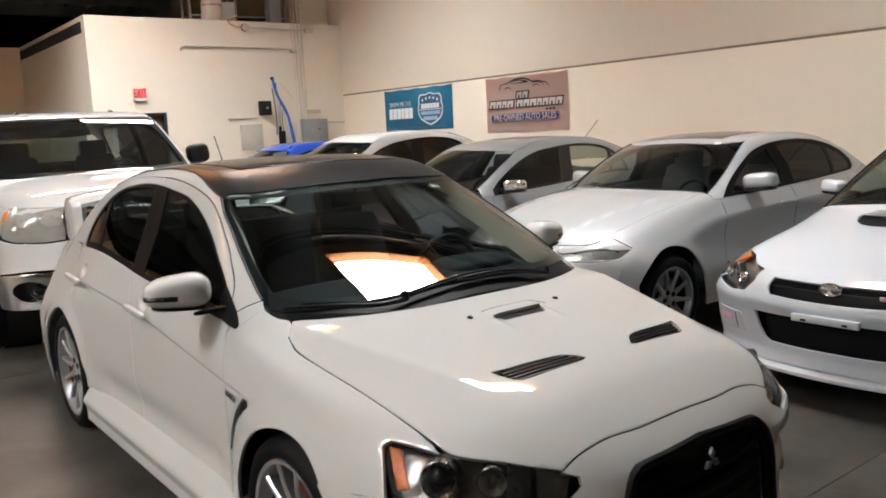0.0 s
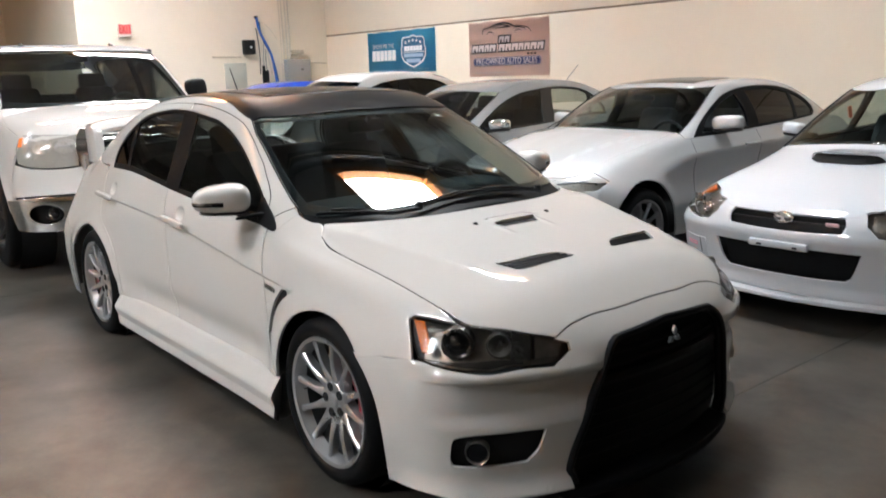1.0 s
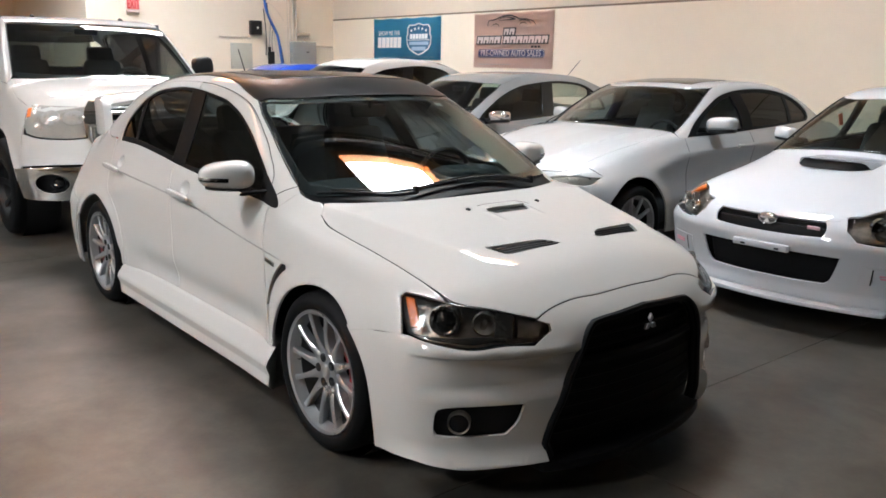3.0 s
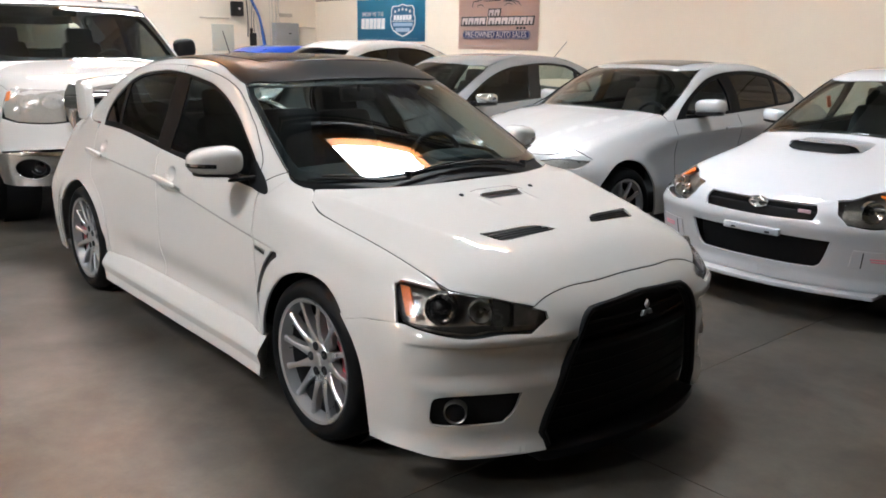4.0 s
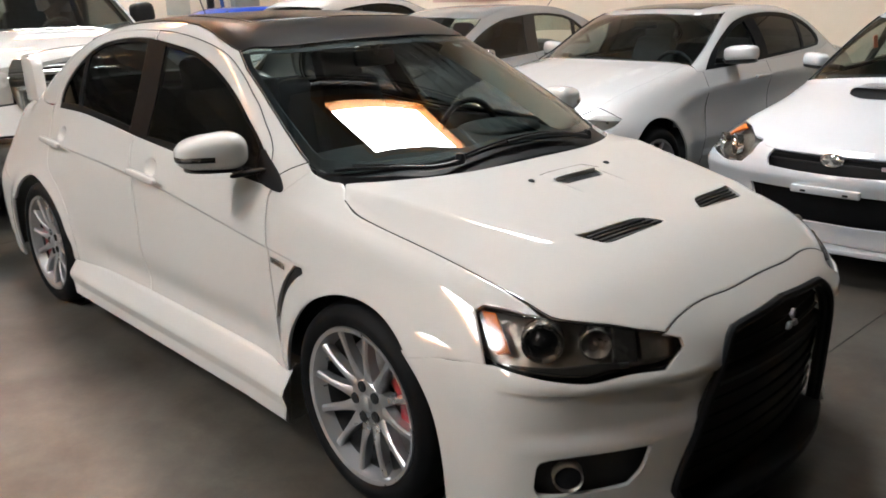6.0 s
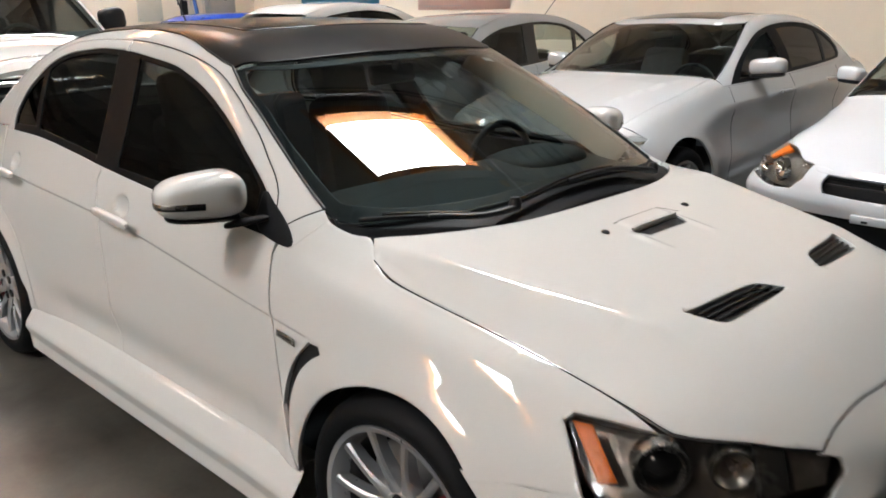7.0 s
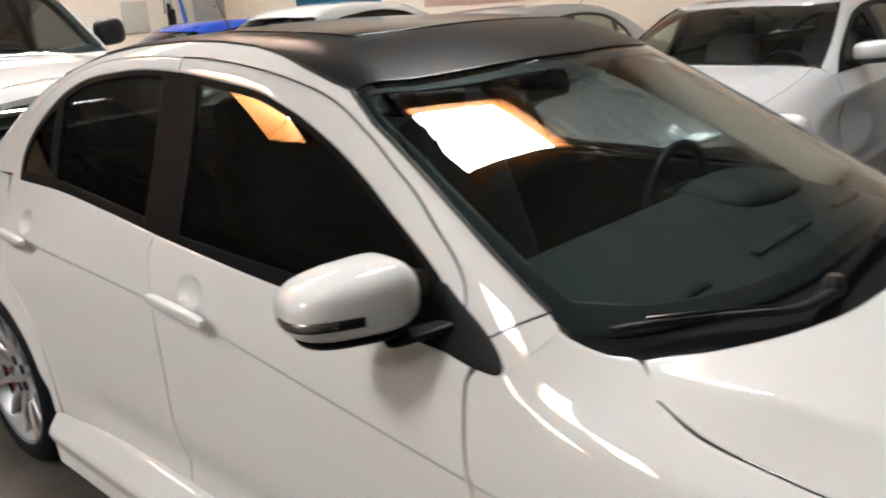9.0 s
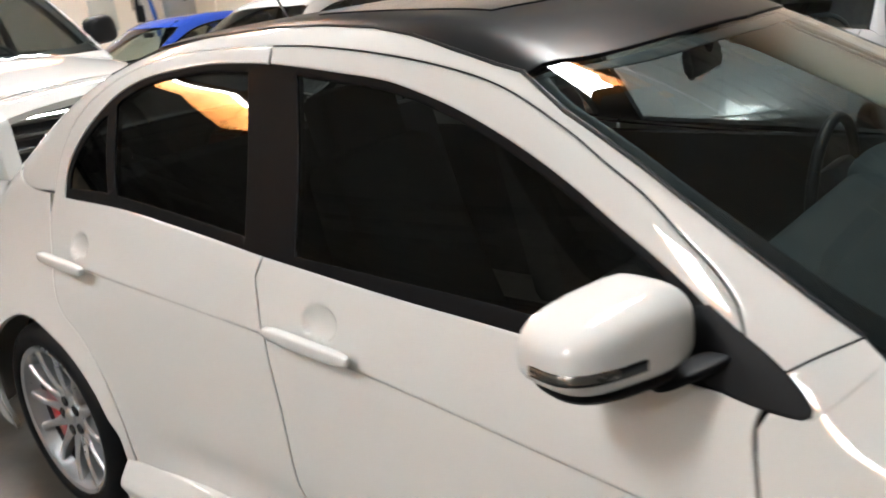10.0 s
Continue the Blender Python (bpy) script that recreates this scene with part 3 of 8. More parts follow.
# offices at the far end
DY0, DY1, DZ = 2.70, 3.62, 2.16
off = slab("wall_office", XW - 0.2, XW, DY1, YN - 0.002, 0, 3.885, OFFICE, label="pale cream office partition with conduits and a door", kind="structure")
slab("wall_panel", XW - 0.2, XW, YO, DY0, 0, 3.885, OFFICE, off)
slab("wall_panel", XW - 0.2, XW, DY0, DY1, DZ, 3.885, OFFICE, off)
offs = slab("wall_office_side", XB, XW - 0.201, YO, YO + 0.2, 0, 3.885, OFFICE, label="cream office side wall in shade", kind="structure")
slab("wall_office_back", XB - 0.2, XB - 0.001, YS, YO + 0.2, 0, 3.885, OFFICE, label="cream partition further back", kind="structure")
slab("office_roof", XB, XW - 0.2, YO, YN, 3.6, 3.8, NEARBLACK, label="dark top of the office block", kind="structure")

# ---- the white saloon with the black roof ----
def wheel(parent, at, out, R=0.326, W=0.245, rim_r=0.242, spokes=12, rim_mat=ALLOY, caliper=None, dish=0.035, hubr=0.075, spoke_w=0.0145, split_parts=True, face=0.0, deep=0.03):
    """A wheel with its axis along y; out is the side (-1 or 1) that its face looks to."""
    flip = pose(0, 0, 0, 0, 0, 0) if out < 0 else pose(0, 0, 0, 0, 0, 180)
    m = pose(*at) @ flip
    w2 = W / 2
    rim = lathe("wheel", [(rim_r - 0.03, -w2 + 0.05), (rim_r - 0.016, -w2 + 0.02), (rim_r - 0.012, -w2 + 0.006), (rim_r + 0.001, -w2 + 0.002), (rim_r + 0.004, -w2 + 0.012), (rim_r - 0.006, -w2 + 0.03), (rim_r - 0.012, -w2 + 0.05), (rim_r - 0.03, -w2 + 0.05)], 64, rim_mat, parent, m)
    lathe("barrel", [(rim_r - 0.02, w2 - 0.02), (rim_r - 0.028, 0.02), (rim_r - 0.031, -w2 + 0.049)], 48, BARREL, rim, m)
    lathe("tyre", [(rim_r - 0.004, -w2 + 0.02), (rim_r + 0.004, -w2 + 0.008), (rim_r + 0.012, -w2 - 0.001), (rim_r + 0.03, -w2 - 0.006), (R - 0.035, -w2 - 0.004), (R - 0.03, -w2 - 0.001), (R - 0.012, -w2 + 0.01), (R - 0.003, -w2 + 0.03), (R, -w2 + 0.05), (R, -0.032), (R - 0.007, -0.03), (R - 0.007, -0.022), (R, -0.02), (R, 0.02), (R - 0.007, 0.022), (R - 0.007, 0.03), (R, 0.032), (R, w2 - 0.05), (R - 0.012, w2 - 0.01), (R - 0.04, w2 + 0.004), (rim_r, w2 - 0.01), (rim_r - 0.006, w2 - 0.02)], 72, RUBBER, rim, m)
    f = -w2 + dish + face
    lathe("hub", [(0.0, f - 0.004), (0.028, f - 0.004), (0.03, f + 0.001), (hubr - 0.01, f + 0.002), (hubr, f + 0.012), (hubr, f + 0.045), (0, f + 0.045)], 40, rim_mat, rim, m)
    lathe("hub_cap", [(0, f - 0.011), (0.02, f - 0.010), (0.026, f - 0.006), (0.026, f)], 24, rim_mat, rim, m)
    for k in range(5):
        a = 2 * math.pi * (k + 0.5) / 5
        # dark disc on the hub face paints a lug hole's shade; nut darkened too
        hole = lathe("lug_hole_shade", [(0, 0.0), (0.0165, 0.0), (0.018, -0.0015), (0.0185, 0.004)], 16, DARK, rim, m @ Matrix.Translation((0.054 * math.cos(a), f - 0.0008, 0.054 * math.sin(a))))
        lathe("lug_nut", [(0, -0.004), (0.008, -0.003), (0.010, 0.012)], 6, LAMPDARK, hole, m @ Matrix.Translation((0.054 * math.cos(a), f + 0.0005, 0.054 * math.sin(a))))
    r1 = rim_r - 0.012

    def spoke(bm, a):
        n = 7
        ring = []
        for i in range(n):
            t = i / (n - 1)
            r = hubr - 0.012 + (r1 - hubr + 0.016) * t
            ww = spoke_w * (0.62 - 0.28 * t + 0.42 * t ** 4 + 0.5 * (1 - t) ** 4)
            y0 = f + 0.004 - 0.012 * math.sin(math.pi * t) + (-w2 + 0.014 - f) * t ** 2.2
            dp = deep * (1 - 0.3 * t)
            ring.append([bm.verts.new((r, y0 + 0.006, -ww)), bm.verts.new((r, y0, -ww * 0.55)), bm.verts.new((r, y0, ww * 0.55)), bm.verts.new((r, y0 + 0.006, ww)), bm.verts.new((r, y0 + dp, ww * 0.8)), bm.verts.new((r, y0 + dp, -ww * 0.8))])
        vs = [v for q in ring for v in q]
        for q0, q1 in zip(ring, ring[1:]):
            for k in range(6):
                bm.faces.new((q0[k], q0[(k + 1) % 6], q1[(k + 1) % 6], q1[k]))
        bm.faces.new(ring[0])
        bm.faces.new(ring[-1][::-1])
        bmesh.ops.rotate(bm, verts=vs, cent=(0, 0, 0), matrix=Matrix.Rotation(a, 3, "Y"))
    if split_parts:
        for k in range(spokes):
            bm = bmesh.new()
            spoke(bm, 2 * math.pi * k / spokes + 0.12)
            bmesh.ops.recalc_face_normals(bm, faces=bm.faces[:])
            bm.transform(m)
            part("spoke", bm, rim_mat, rim, smooth=True)
    else:
        bm = bmesh.new()
        for k in range(spokes):
            spoke(bm, 2 * math.pi * k / spokes + 0.12)
        bmesh.ops.recalc_face_normals(bm, faces=bm.faces[:])
        bm.transform(m)
        part("spokes", bm, rim_mat, rim, smooth=True)
    lathe("brake_disc", [(0.06, 0.02), (0.06, 0.0), (rim_r - 0.06, 0.0), (rim_r - 0.06, 0.026), (0.06, 0.026)], 48, STEEL, rim, m)
    if caliper:
        bm = bmesh.new()
        n = 8
        ring = []
        for i in range(n + 1):
            a = radians(-34 + 68 * i / n)
            ring.append([bm.verts.new((r * math.cos(a), y, r * math.sin(a))) for r, y in ((rim_r - 0.115, -0.05), (rim_r - 0.042, -0.052), (rim_r - 0.038, 0.06), (rim_r - 0.115, 0.06))])
        for q0, q1 in zip(ring, ring[1:]):
            for k in range(4):
                bm.faces.new((q0[k], q0[(k + 1) % 4], q1[(k + 1) % 4], q1[k]))
        bm.faces.new(ring[0])
        bm.faces.new(ring[-1][::-1])
        bmesh.ops.recalc_face_normals(bm, faces=bm.faces[:])
        bmesh.ops.bevel(bm, geom=bm.edges[:], offset=0.006, segments=2, profile=0.5, affect="EDGES")
        bm.transform(pose(*at) @ (pose(0, 0, 0) if caliper[1] > 0 else pose(0, 0, 0, 0, 180, 0)) @ pose(0, 0, 0, 0, -12, 0) @ (pose(0, 0, 0) if out < 0 else Matrix.Diagonal((1, -1, 1, 1))))
        part("caliper", bm, caliper[0], rim, "red brake caliper", smooth=True)
    # dark well round the wheel
    lathe("wheel_well", [(R + 0.035, -w2 + 0.075), (R + 0.035, w2 + 0.06), (0.05, w2 + 0.07)], 40, DARK, rim, m)
    return rim


F1 = body_field(SALOON)


def s3(points, F=F1):
    """Side-view outline points set onto the shell."""
    P, _ = lift(F, np.array(points, float), "side")
    return [tuple(p) for p in P]


def arc(cx, cz, r, a0, a1, n):
    return [(cx + r * math.cos(radians(a0 + (a1 - a0) * i / n)), cz + r * math.sin(radians(a0 + (a1 - a0) * i / n))) for i in range(n + 1)]


saloon = thing("saloon_car", "pearl white sports saloon with a satin black roof and louvred bonnet", "car", "parked cars")

def inset(F, d):
    return lambda P: F(P) + d


CREASE = spl((-1.3, 0.885), (-0.93, 0.873), (-0.25, 0.841), (0.04, 0.823), (0.47, 0.778), (0.84, 0.74), (1.1, 0.72))


WING = spl((0.8, 0.915), (1.0, 0.875), (1.3, 0.825), (1.55, 0.785), (1.8, 0.745), (2.0, 0.705))


def F_side(P):
    x, z = P[..., 0], P[..., 2]
    d = CREASE(x) - z
    f = F1(P) + 0.0055 * np.clip(d / 0.006, 0, 1) * np.exp(-np.maximum(d, 0) / 0.09) * np.clip((x + 1.05) / 0.1, 0, 1) * np.clip((1.13 - x) / 0.12, 0, 1)
    # waist above the sills
    f = f + 0.022 * np.exp(-((z - 0.40) / 0.07) ** 2) * np.clip((0.98 - x) / 0.25, 0, 1) * np.clip((x + 0.86) / 0.3, 0, 1)
    # rounded shoulder of the front wing
    d = z - WING(x)
    on = np.clip((x - 0.84) / 0.36, 0, 1) * np.clip((np.abs(P[..., 1]) - EDGE(np.maximum(x, 1.1))) / 0.04, 0, 1)
    f = f - 0.0095 * np.exp(-(d / np.where(d > 0, 0.026, 0.055)) ** 2) * on * on * (3 - 2 * on) * np.clip((1.82 - x) / 0.2, 0, 1)
    for hx, hz, hy in ((-0.025, 0.893, 0.831), (-1.03, 0.930, 0.812)):
        q = P - np.array([hx, 0, hz])
        yy = np.abs(P[..., 1]) - hy
        e = 1 - np.sqrt((q[..., 0] / 0.052) ** 2 + (yy / 0.026) ** 2 + (q[..., 2] / 0.042) ** 2)
        f = smax(f, e * 0.024, 0.004)
    return f


HL = spl((1.1, 0.70), (1.27, 0.67), (1.47, 0.62), (1.8, 0.52), (2.2, 0.43))
EDGE = spl((1.1, 0.71), (1.22, 0.733), (1.49, 0.717), (1.77, 0.699), (1.94, 0.68), (2.2, 0.6))
ex = np.linspace(1.08, 2.12, 10)
ep, _ = cast(F1, np.stack([ex, -EDGE(ex), 0 * ex + 2.0], 1), np.repeat([[0.0, 0.0, -1.0]], 10, 0), far=2.0)
EDGE_Z = spl(*[(float(p[0]), float(p[2])) for p in ep])


def F_hood(P):
    """The bonnet: a flatter middle up to a long crease, then a steady fall to the wing; ridges beside the duct."""
    x, y = P[..., 0], np.abs(P[..., 1])
    flat_z = SALOON["hood"](x) - SALOON["hdrop"](x) * y ** 2
    crease_z = SALOON["hood"](x) - SALOON["hdrop"](x) * HL(x) ** 2
    fall = (crease_z - EDGE_Z(x)) / (EDGE(x) - HL(x))
    top_z = smin(flat_z, crease_z - fall * (y - HL(x)), 0.007)
    m = np.clip((x - 1.09) / 0.2, 0, 1) * np.clip((1.93 - x) / 0.14, 0, 1) * np.clip((EDGE(x) - y) / 0.006, 0, 1)
    b = F1(P)
    base = b + m * ((P[..., 2] - top_z) * 0.9 - b)
    v = P[..., 1]
    ramp = np.clip((x - 1.49) / 0.03, 0, 1) * np.clip((1.72 - x) / 0.2, 0, 1)
    lip = 0.0045 * (np.exp(-((v - 0.088) / 0.012) ** 2) + np.exp(-((v + 0.145) / 0.012) ** 2)) * ramp
    hump = 0.003 * np.clip((x - 1.425) / 0.006, 0, 1) * np.clip((1.51 - x) / 0.01, 0, 1) * np.clip((0.115 - np.abs(v + 0.008)) / 0.02, 0, 1)
    return base - lip - hump


def F_bumper(P):
    """A ledge under the lamps, a hollow below it, a shoulder over the fog lamp and a flared lip."""
    z = P[..., 2]
    t = np.clip((0.566 - z) / 0.016, 0, 1)
    u = np.clip((0.455 - z) / 0.055, 0, 1)
    w = np.clip((P[..., 0] - 1.88) / 0.19, 0, 1) * np.clip((np.abs(P[..., 1]) - 0.29) / 0.14, 0, 1)
    d = t * t * (3 - 2 * t) * (1 - 0.9 * u * u * (3 - 2 * u))
    lip = np.clip((0.25 - z) / 0.08, 0, 1)
    ledge = 0.016 * np.exp(-((z - 0.575) / 0.03) ** 2) * w
    return F1(P) + 0.026 * d * w - 0.026 * lip * lip * np.clip((P[..., 0] - 1.72) / 0.18, 0, 1) - ledge


# doors
SPLIT = [(-0.222, 0.993), (-0.237, 0.95), (-0.214, 0.89), (-0.187, 0.774), (-0.166, 0.665), (-0.147, 0.484), (-0.139, 0.408), (-0.132, 0.33)]
DLO_F = [(-0.347, 1.373), (-0.266, 1.366), (-0.148, 1.354), (0.024, 1.334), (0.13, 1.31), (0.23, 1.282), (0.324, 1.249), (0.415, 1.212), (0.501, 1.172), (0.58, 1.13), (0.654, 1.091), (0.722, 1.051), (0.775, 1.012), (0.809, 0.985)]
BELT_F = [(0.809, 0.93), (0.612, 0.942), (0.372, 0.957), (0.208, 0.965), (0.011, 0.977)]
DLO_R = [(-1.169, 1.041), (-1.175, 1.116), (-1.129, 1.194), (-1.049, 1.264), (-0.969, 1.314), (-0.859, 1.351), (-0.719, 1.369), (-0.583, 1.379), (-0.431, 1.377), (-0.355, 1.373)]
BELT_R = [(-0.229, 0.993), (-0.492, 1.017), (-0.832, 1.041)]
FRAME_F = [(0.842, 0.922), (0.821, 0.962), (0.806, 1.0), (0.789, 1.037), (0.75, 1.075), (0.696, 1.113), (0.622, 1.165), (0.547, 1.207), (0.465, 1.253), (0.325, 1.316), (0.197, 1.35), (-0.002, 1.382), (-0.226, 1.404), (-0.361, 1.409)]
FRAME_R = [(-0.368, 1.409), (-0.477, 1.411), (-0.619, 1.41), (-0.769, 1.403), (-0.869, 1.388), (-0.979, 1.36), (-1.079, 1.316), (-1.159, 1.262), (-1.219, 1.19), (-1.244, 1.12), (-1.244, 1.05)]
CUT_R = [(-1.25, 0.97), (-1.19, 0.87), (-1.11, 0.76), (-1.0, 0.675), (-0.92, 0.57), (-0.875, 0.45), (-0.86, 0.33)]
CUT_F = [(0.98, 0.335), (0.953, 0.397), (0.919, 0.5), (0.893, 0.6), (0.867, 0.734), (0.842, 0.849), (0.835, 0.895)]
front_door = FRAME_F + DLO_F + BELT_F + SPLIT + [(0.4, 0.33)] + CUT_F
rear_door = FRAME_R + CUT_R + [(-0.5, 0.33)] + [(x - 0.004, z) for x, z in SPLIT[::-1]] + BELT_R[1:] + DLO_R
DL = (CREASE, -1.04, 1.12, (0.006, 0.001, -0.003, -0.008, -0.014, -0.024))
doors = panel("door", F_side, front_door, "side", PEARL, saloon, "pearl white door", both=True, h=0.022, dense=((-0.10, 0.835, 0.04, 0.945, 0.007),), lines=(DL,))
panel("door", F_side, rear_door, "side", PEARL, saloon, "pearl white door", both=True, h=0.022, dense=((-1.105, 0.87, -0.96, 0.98, 0.007),), lines=(DL,))


# window surrounds and panes
dlo = DLO_R + DLO_F[1:] + [(0.862, 0.966), (0.899, 0.926), (0.883, 0.917)] + BELT_F + BELT_R
PANE_F = [(-0.132, 0.998), (-0.176, 1.15), (-0.257, 1.352), (-0.148, 1.341), (0.024, 1.321), (0.13, 1.297), (0.23, 1.269), (0.324, 1.236), (0.415, 1.199), (0.501, 1.159), (0.58, 1.117), (0.654, 1.078), (0.711, 1.04), (0.73, 0.96), (0.372, 0.982), (0.118, 0.99)]
PANE_R = [(-0.298, 1.018), (-0.352, 1.18), (-0.425, 1.363), (-0.583, 1.365), (-0.719, 1.356), (-0.849, 1.338), (-0.954, 1.3), (-0.969, 1.285), (-0.919, 1.15), (-0.874, 1.065), (-0.569, 1.042)]
PANE_Q = [(-0.909, 1.068), (-0.954, 1.15), (-0.999, 1.268), (-1.039, 1.25), (-1.114, 1.185), (-1.157, 1.112), (-1.153, 1.062)]
panel("window_trim", inset(F1, 0.005), dlo, "side", WINDOWTRIM, saloon, "black window surround", both=True, holes=(PANE_F, PANE_R, PANE_Q), h=0.035, gap=-0.004, depth=0.02)
for nm, poly in (("front_window", PANE_F), ("rear_window", PANE_R), ("quarter_window", PANE_Q)):
    panel(nm, inset(F1, 0.009), poly, "side", FRONTTINT if nm == "front_window" else TINTGLASS, saloon, "dark tinted side glass", both=True, h=0.05, gap=-0.01, depth=0.004, fade=0.0)

# body side: pillar, roof rail, haunch
RAIL = [(0.942, 1.01), (0.892, 1.038), (0.787, 1.099), (0.667, 1.167), (0.6, 1.205), (0.529, 1.242), (0.45, 1.281), (0.346, 1.342), (0.286, 1.357), (0.184, 1.384), (0.061, 1.414), (-0.059, 1.432), (-0.225, 1.444), (-0.42, 1.448), (-0.669, 1.438), (-0.869, 1.413), (-1.069, 1.362), (-1.269, 1.285), (-1.469, 1.19), (-1.609, 1.118)]
rail3 = s3(RAIL)
VIEWS["sideup"] = ((1, 0, 0), (0, R2, R2), (0, R2, -R2))
low3 = s3([(0.903, 0.930), (0.848, 0.93)] + [(x + 0.001, z + 0.0015) for x, z in FRAME_F[1:]] + [(x - 0.001, z + 0.0015) for x, z in FRAME_R] + [(-1.4, 1.045), (-1.52, 1.06)])
panel("roof_rail", F1, low3 + rail3[::-1], "sideup", PEARL, saloon, "pearl white pillar and roof rail", both=True, h=0.025, gap=0.0002)
panel("frame_channel", inset(F1, 0.004), [(x + 0.008, z + 0.010) for x, z in FRAME_F] + [(x - 0.008, z - 0.010) for x, z in FRAME_F[::-1]], "side", PEARL, saloon, both=True, h=0.03, gap=0.0, depth=0.004)
panel("frame_channel", inset(F1, 0.004), [(x - 0.004, z + 0.012) for x, z in FRAME_R[:-2]] + [(x + 0.004, z - 0.010) for x, z in FRAME_R[-3::-1]], "side", PEARL, saloon, both=True, h=0.03, gap=0.0, depth=0.004)
panel("pillar_foot", inset(F1, -0.0006), [(0.862, 0.962), (0.9, 0.988), (0.942, 1.008), (0.972, 0.985), (0.93, 0.94), (0.905, 0.918), (0.87, 0.915)], "side", PEARL, saloon, both=True, h=0.02, gap=0.0, depth=0.004)
panel("mirror_sail", inset(F1, -0.003), [(0.792, 1.014), (0.835, 0.990), (0.868, 0.968), (0.890, 0.949), (0.904, 0.932), (0.903, 0.923), (0.893, 0.918), (0.832, 0.923), (0.765, 0.940), (0.735, 0.965), (0.735, 1.035), (0.752, 1.038)], "side", PITCH, saloon, "black mirror sail", both=True, h=0.02, gap=0.0, depth=0.006)
for nm, line in (("door_seal", FRAME_F[2:]), ("wing_seam", [(0.862, 0.967), (0.9, 0.99), (0.943, 1.009)])):
    P, _ = lift(inset(F1, -0.0002), curve2([(x + 0.0005, z + 0.001) for x, z in line], 0.025, closed=False), "side")
    for sgn in (-1, 1):
        tube(nm, [(p[0], -sgn * p[1], p[2]) for p in P], 0.0019, PITCH, saloon, 6)
quarter = [(-1.281, 1.043), (-1.4, 1.042), (-1.52, 1.055), (-1.66, 1.105), (-1.75, 1.062), (-1.9, 1.04), (-2.08, 1.02), (-2.14, 0.95), (-2.1, 0.8), (-2.02, 0.72), (-1.88, 0.64), (-1.69, 0.60)] + [(-1.62, 0.53)] + arc(-1.29, 0.32, 0.38, 140, 20, 10) + [(-0.905, 0.40), (-0.9, 0.33), (-0.866, 0.33), (-0.881, 0.45), (-0.926, 0.572), (-1.006, 0.68), (-1.116, 0.766), (-1.196, 0.874), (-1.256, 0.973)]
panel("rear_wing_panel", F_side, quarter, "side", PEARL, saloon, both=True, h=0.03)

# front wing with its vent
GILL = [(1.035, 0.71), (0.97, 0.642), (0.93, 0.551), (0.923, 0.437), (0.947, 0.386), (0.957, 0.44), (0.963, 0.54), (0.997, 0.62), (1.05, 0.672), (1.092, 0.698), (1.08, 0.712)]
wing = [(0.85, 0.918), (0.901, 0.925), (0.944, 1.006), (0.979, 0.983), (1.046, 0.961), (1.089, 0.955), (1.143, 0.919), (1.213, 0.888), (1.324, 0.864), (1.486, 0.834), (1.634, 0.805), (1.769, 0.775), (1.877, 0.744), (1.919, 0.726), (1.828, 0.733), (1.764, 0.735), (1.753, 0.722), (1.802, 0.667), (1.842, 0.613), (1.72, 0.602), (1.606, 0.577)] + arc(1.35, 0.315, 0.368, 46, 172, 14) + [(0.986, 0.335), (0.957, 0.399), (0.923, 0.5), (0.897, 0.6), (0.870, 0.734), (0.845, 0.849), (0.838, 0.895)]
panel("front_wing", F_side, wing, "side", PEARL, saloon, "pearl white front wing", both=True, holes=(GILL,), h=0.02, lines=(DL, (WING, 0.88, 1.8, (0.05, 0.036, 0.024, 0.012, 0.0, -0.012, -0.026, -0.042, -0.06))))
panel("wing_vent", inset(F1, 0.014), GILL, "side", BLACK, saloon, "black crescent wing vent", both=True, h=0.03, gap=-0.006)
for sgn in (-1, 1):
    bd = box("side_badge", (0.082, 0.008, 0.021), (0.944, sgn * 0.866, 0.700), CHROME, saloon, 0.003, rot=(0, 8, 0), label="small chrome side badge")
    box("badge_face", (0.062, 0.010, 0.010), (0.946, sgn * 0.866, 0.700), LAMPRING, bd, 0.001, rot=(0, 8, 0), label="grey badge face")

# bonnet with three openings
half = [(1.303, 0.0), (1.29, -0.292), (1.246, -0.467), (1.176, -0.601), (1.097, -0.688), (1.143, -0.729), (1.216, -0.743), (1.326, -0.739), (1.487, -0.725), (1.635, -0.714), (1.771, -0.706), (1.883, -0.698), (1.938, -0.689), (1.989, -0.653), (2.041, -0.599), (2.092, -0.541), (2.137, -0.475), (2.133, -0.416), (2.138, -0.299), (2.151, -0.178), (2.152, 0.0)]
bonnet = half + [(x, -y) for x, y in half[-2:0:-1]]
for sgn in (-1, 1):  # shut lines of the bonnet
    P, _ = lift(inset(F1, 0.0004), curve2(half[5:], 0.03, closed=False), "top")
    tube("panel_gap", [(p[0], -sgn * p[1], p[2]) for p in P], 0.0018, DARK, saloon, 5)
VENT = [(1.806, -0.425), (1.815, -0.37), (1.832, -0.19), (1.845, -0.15), (1.89, -0.105), (1.896, -0.13), (1.895, -0.25), (1.888, -0.365), (1.876, -0.39), (1.83, -0.415)]
NACA = [(1.497, -0.13), (1.496, 0.088), (1.518, 0.08), (1.536, 0.072), (1.532, -0.112)]
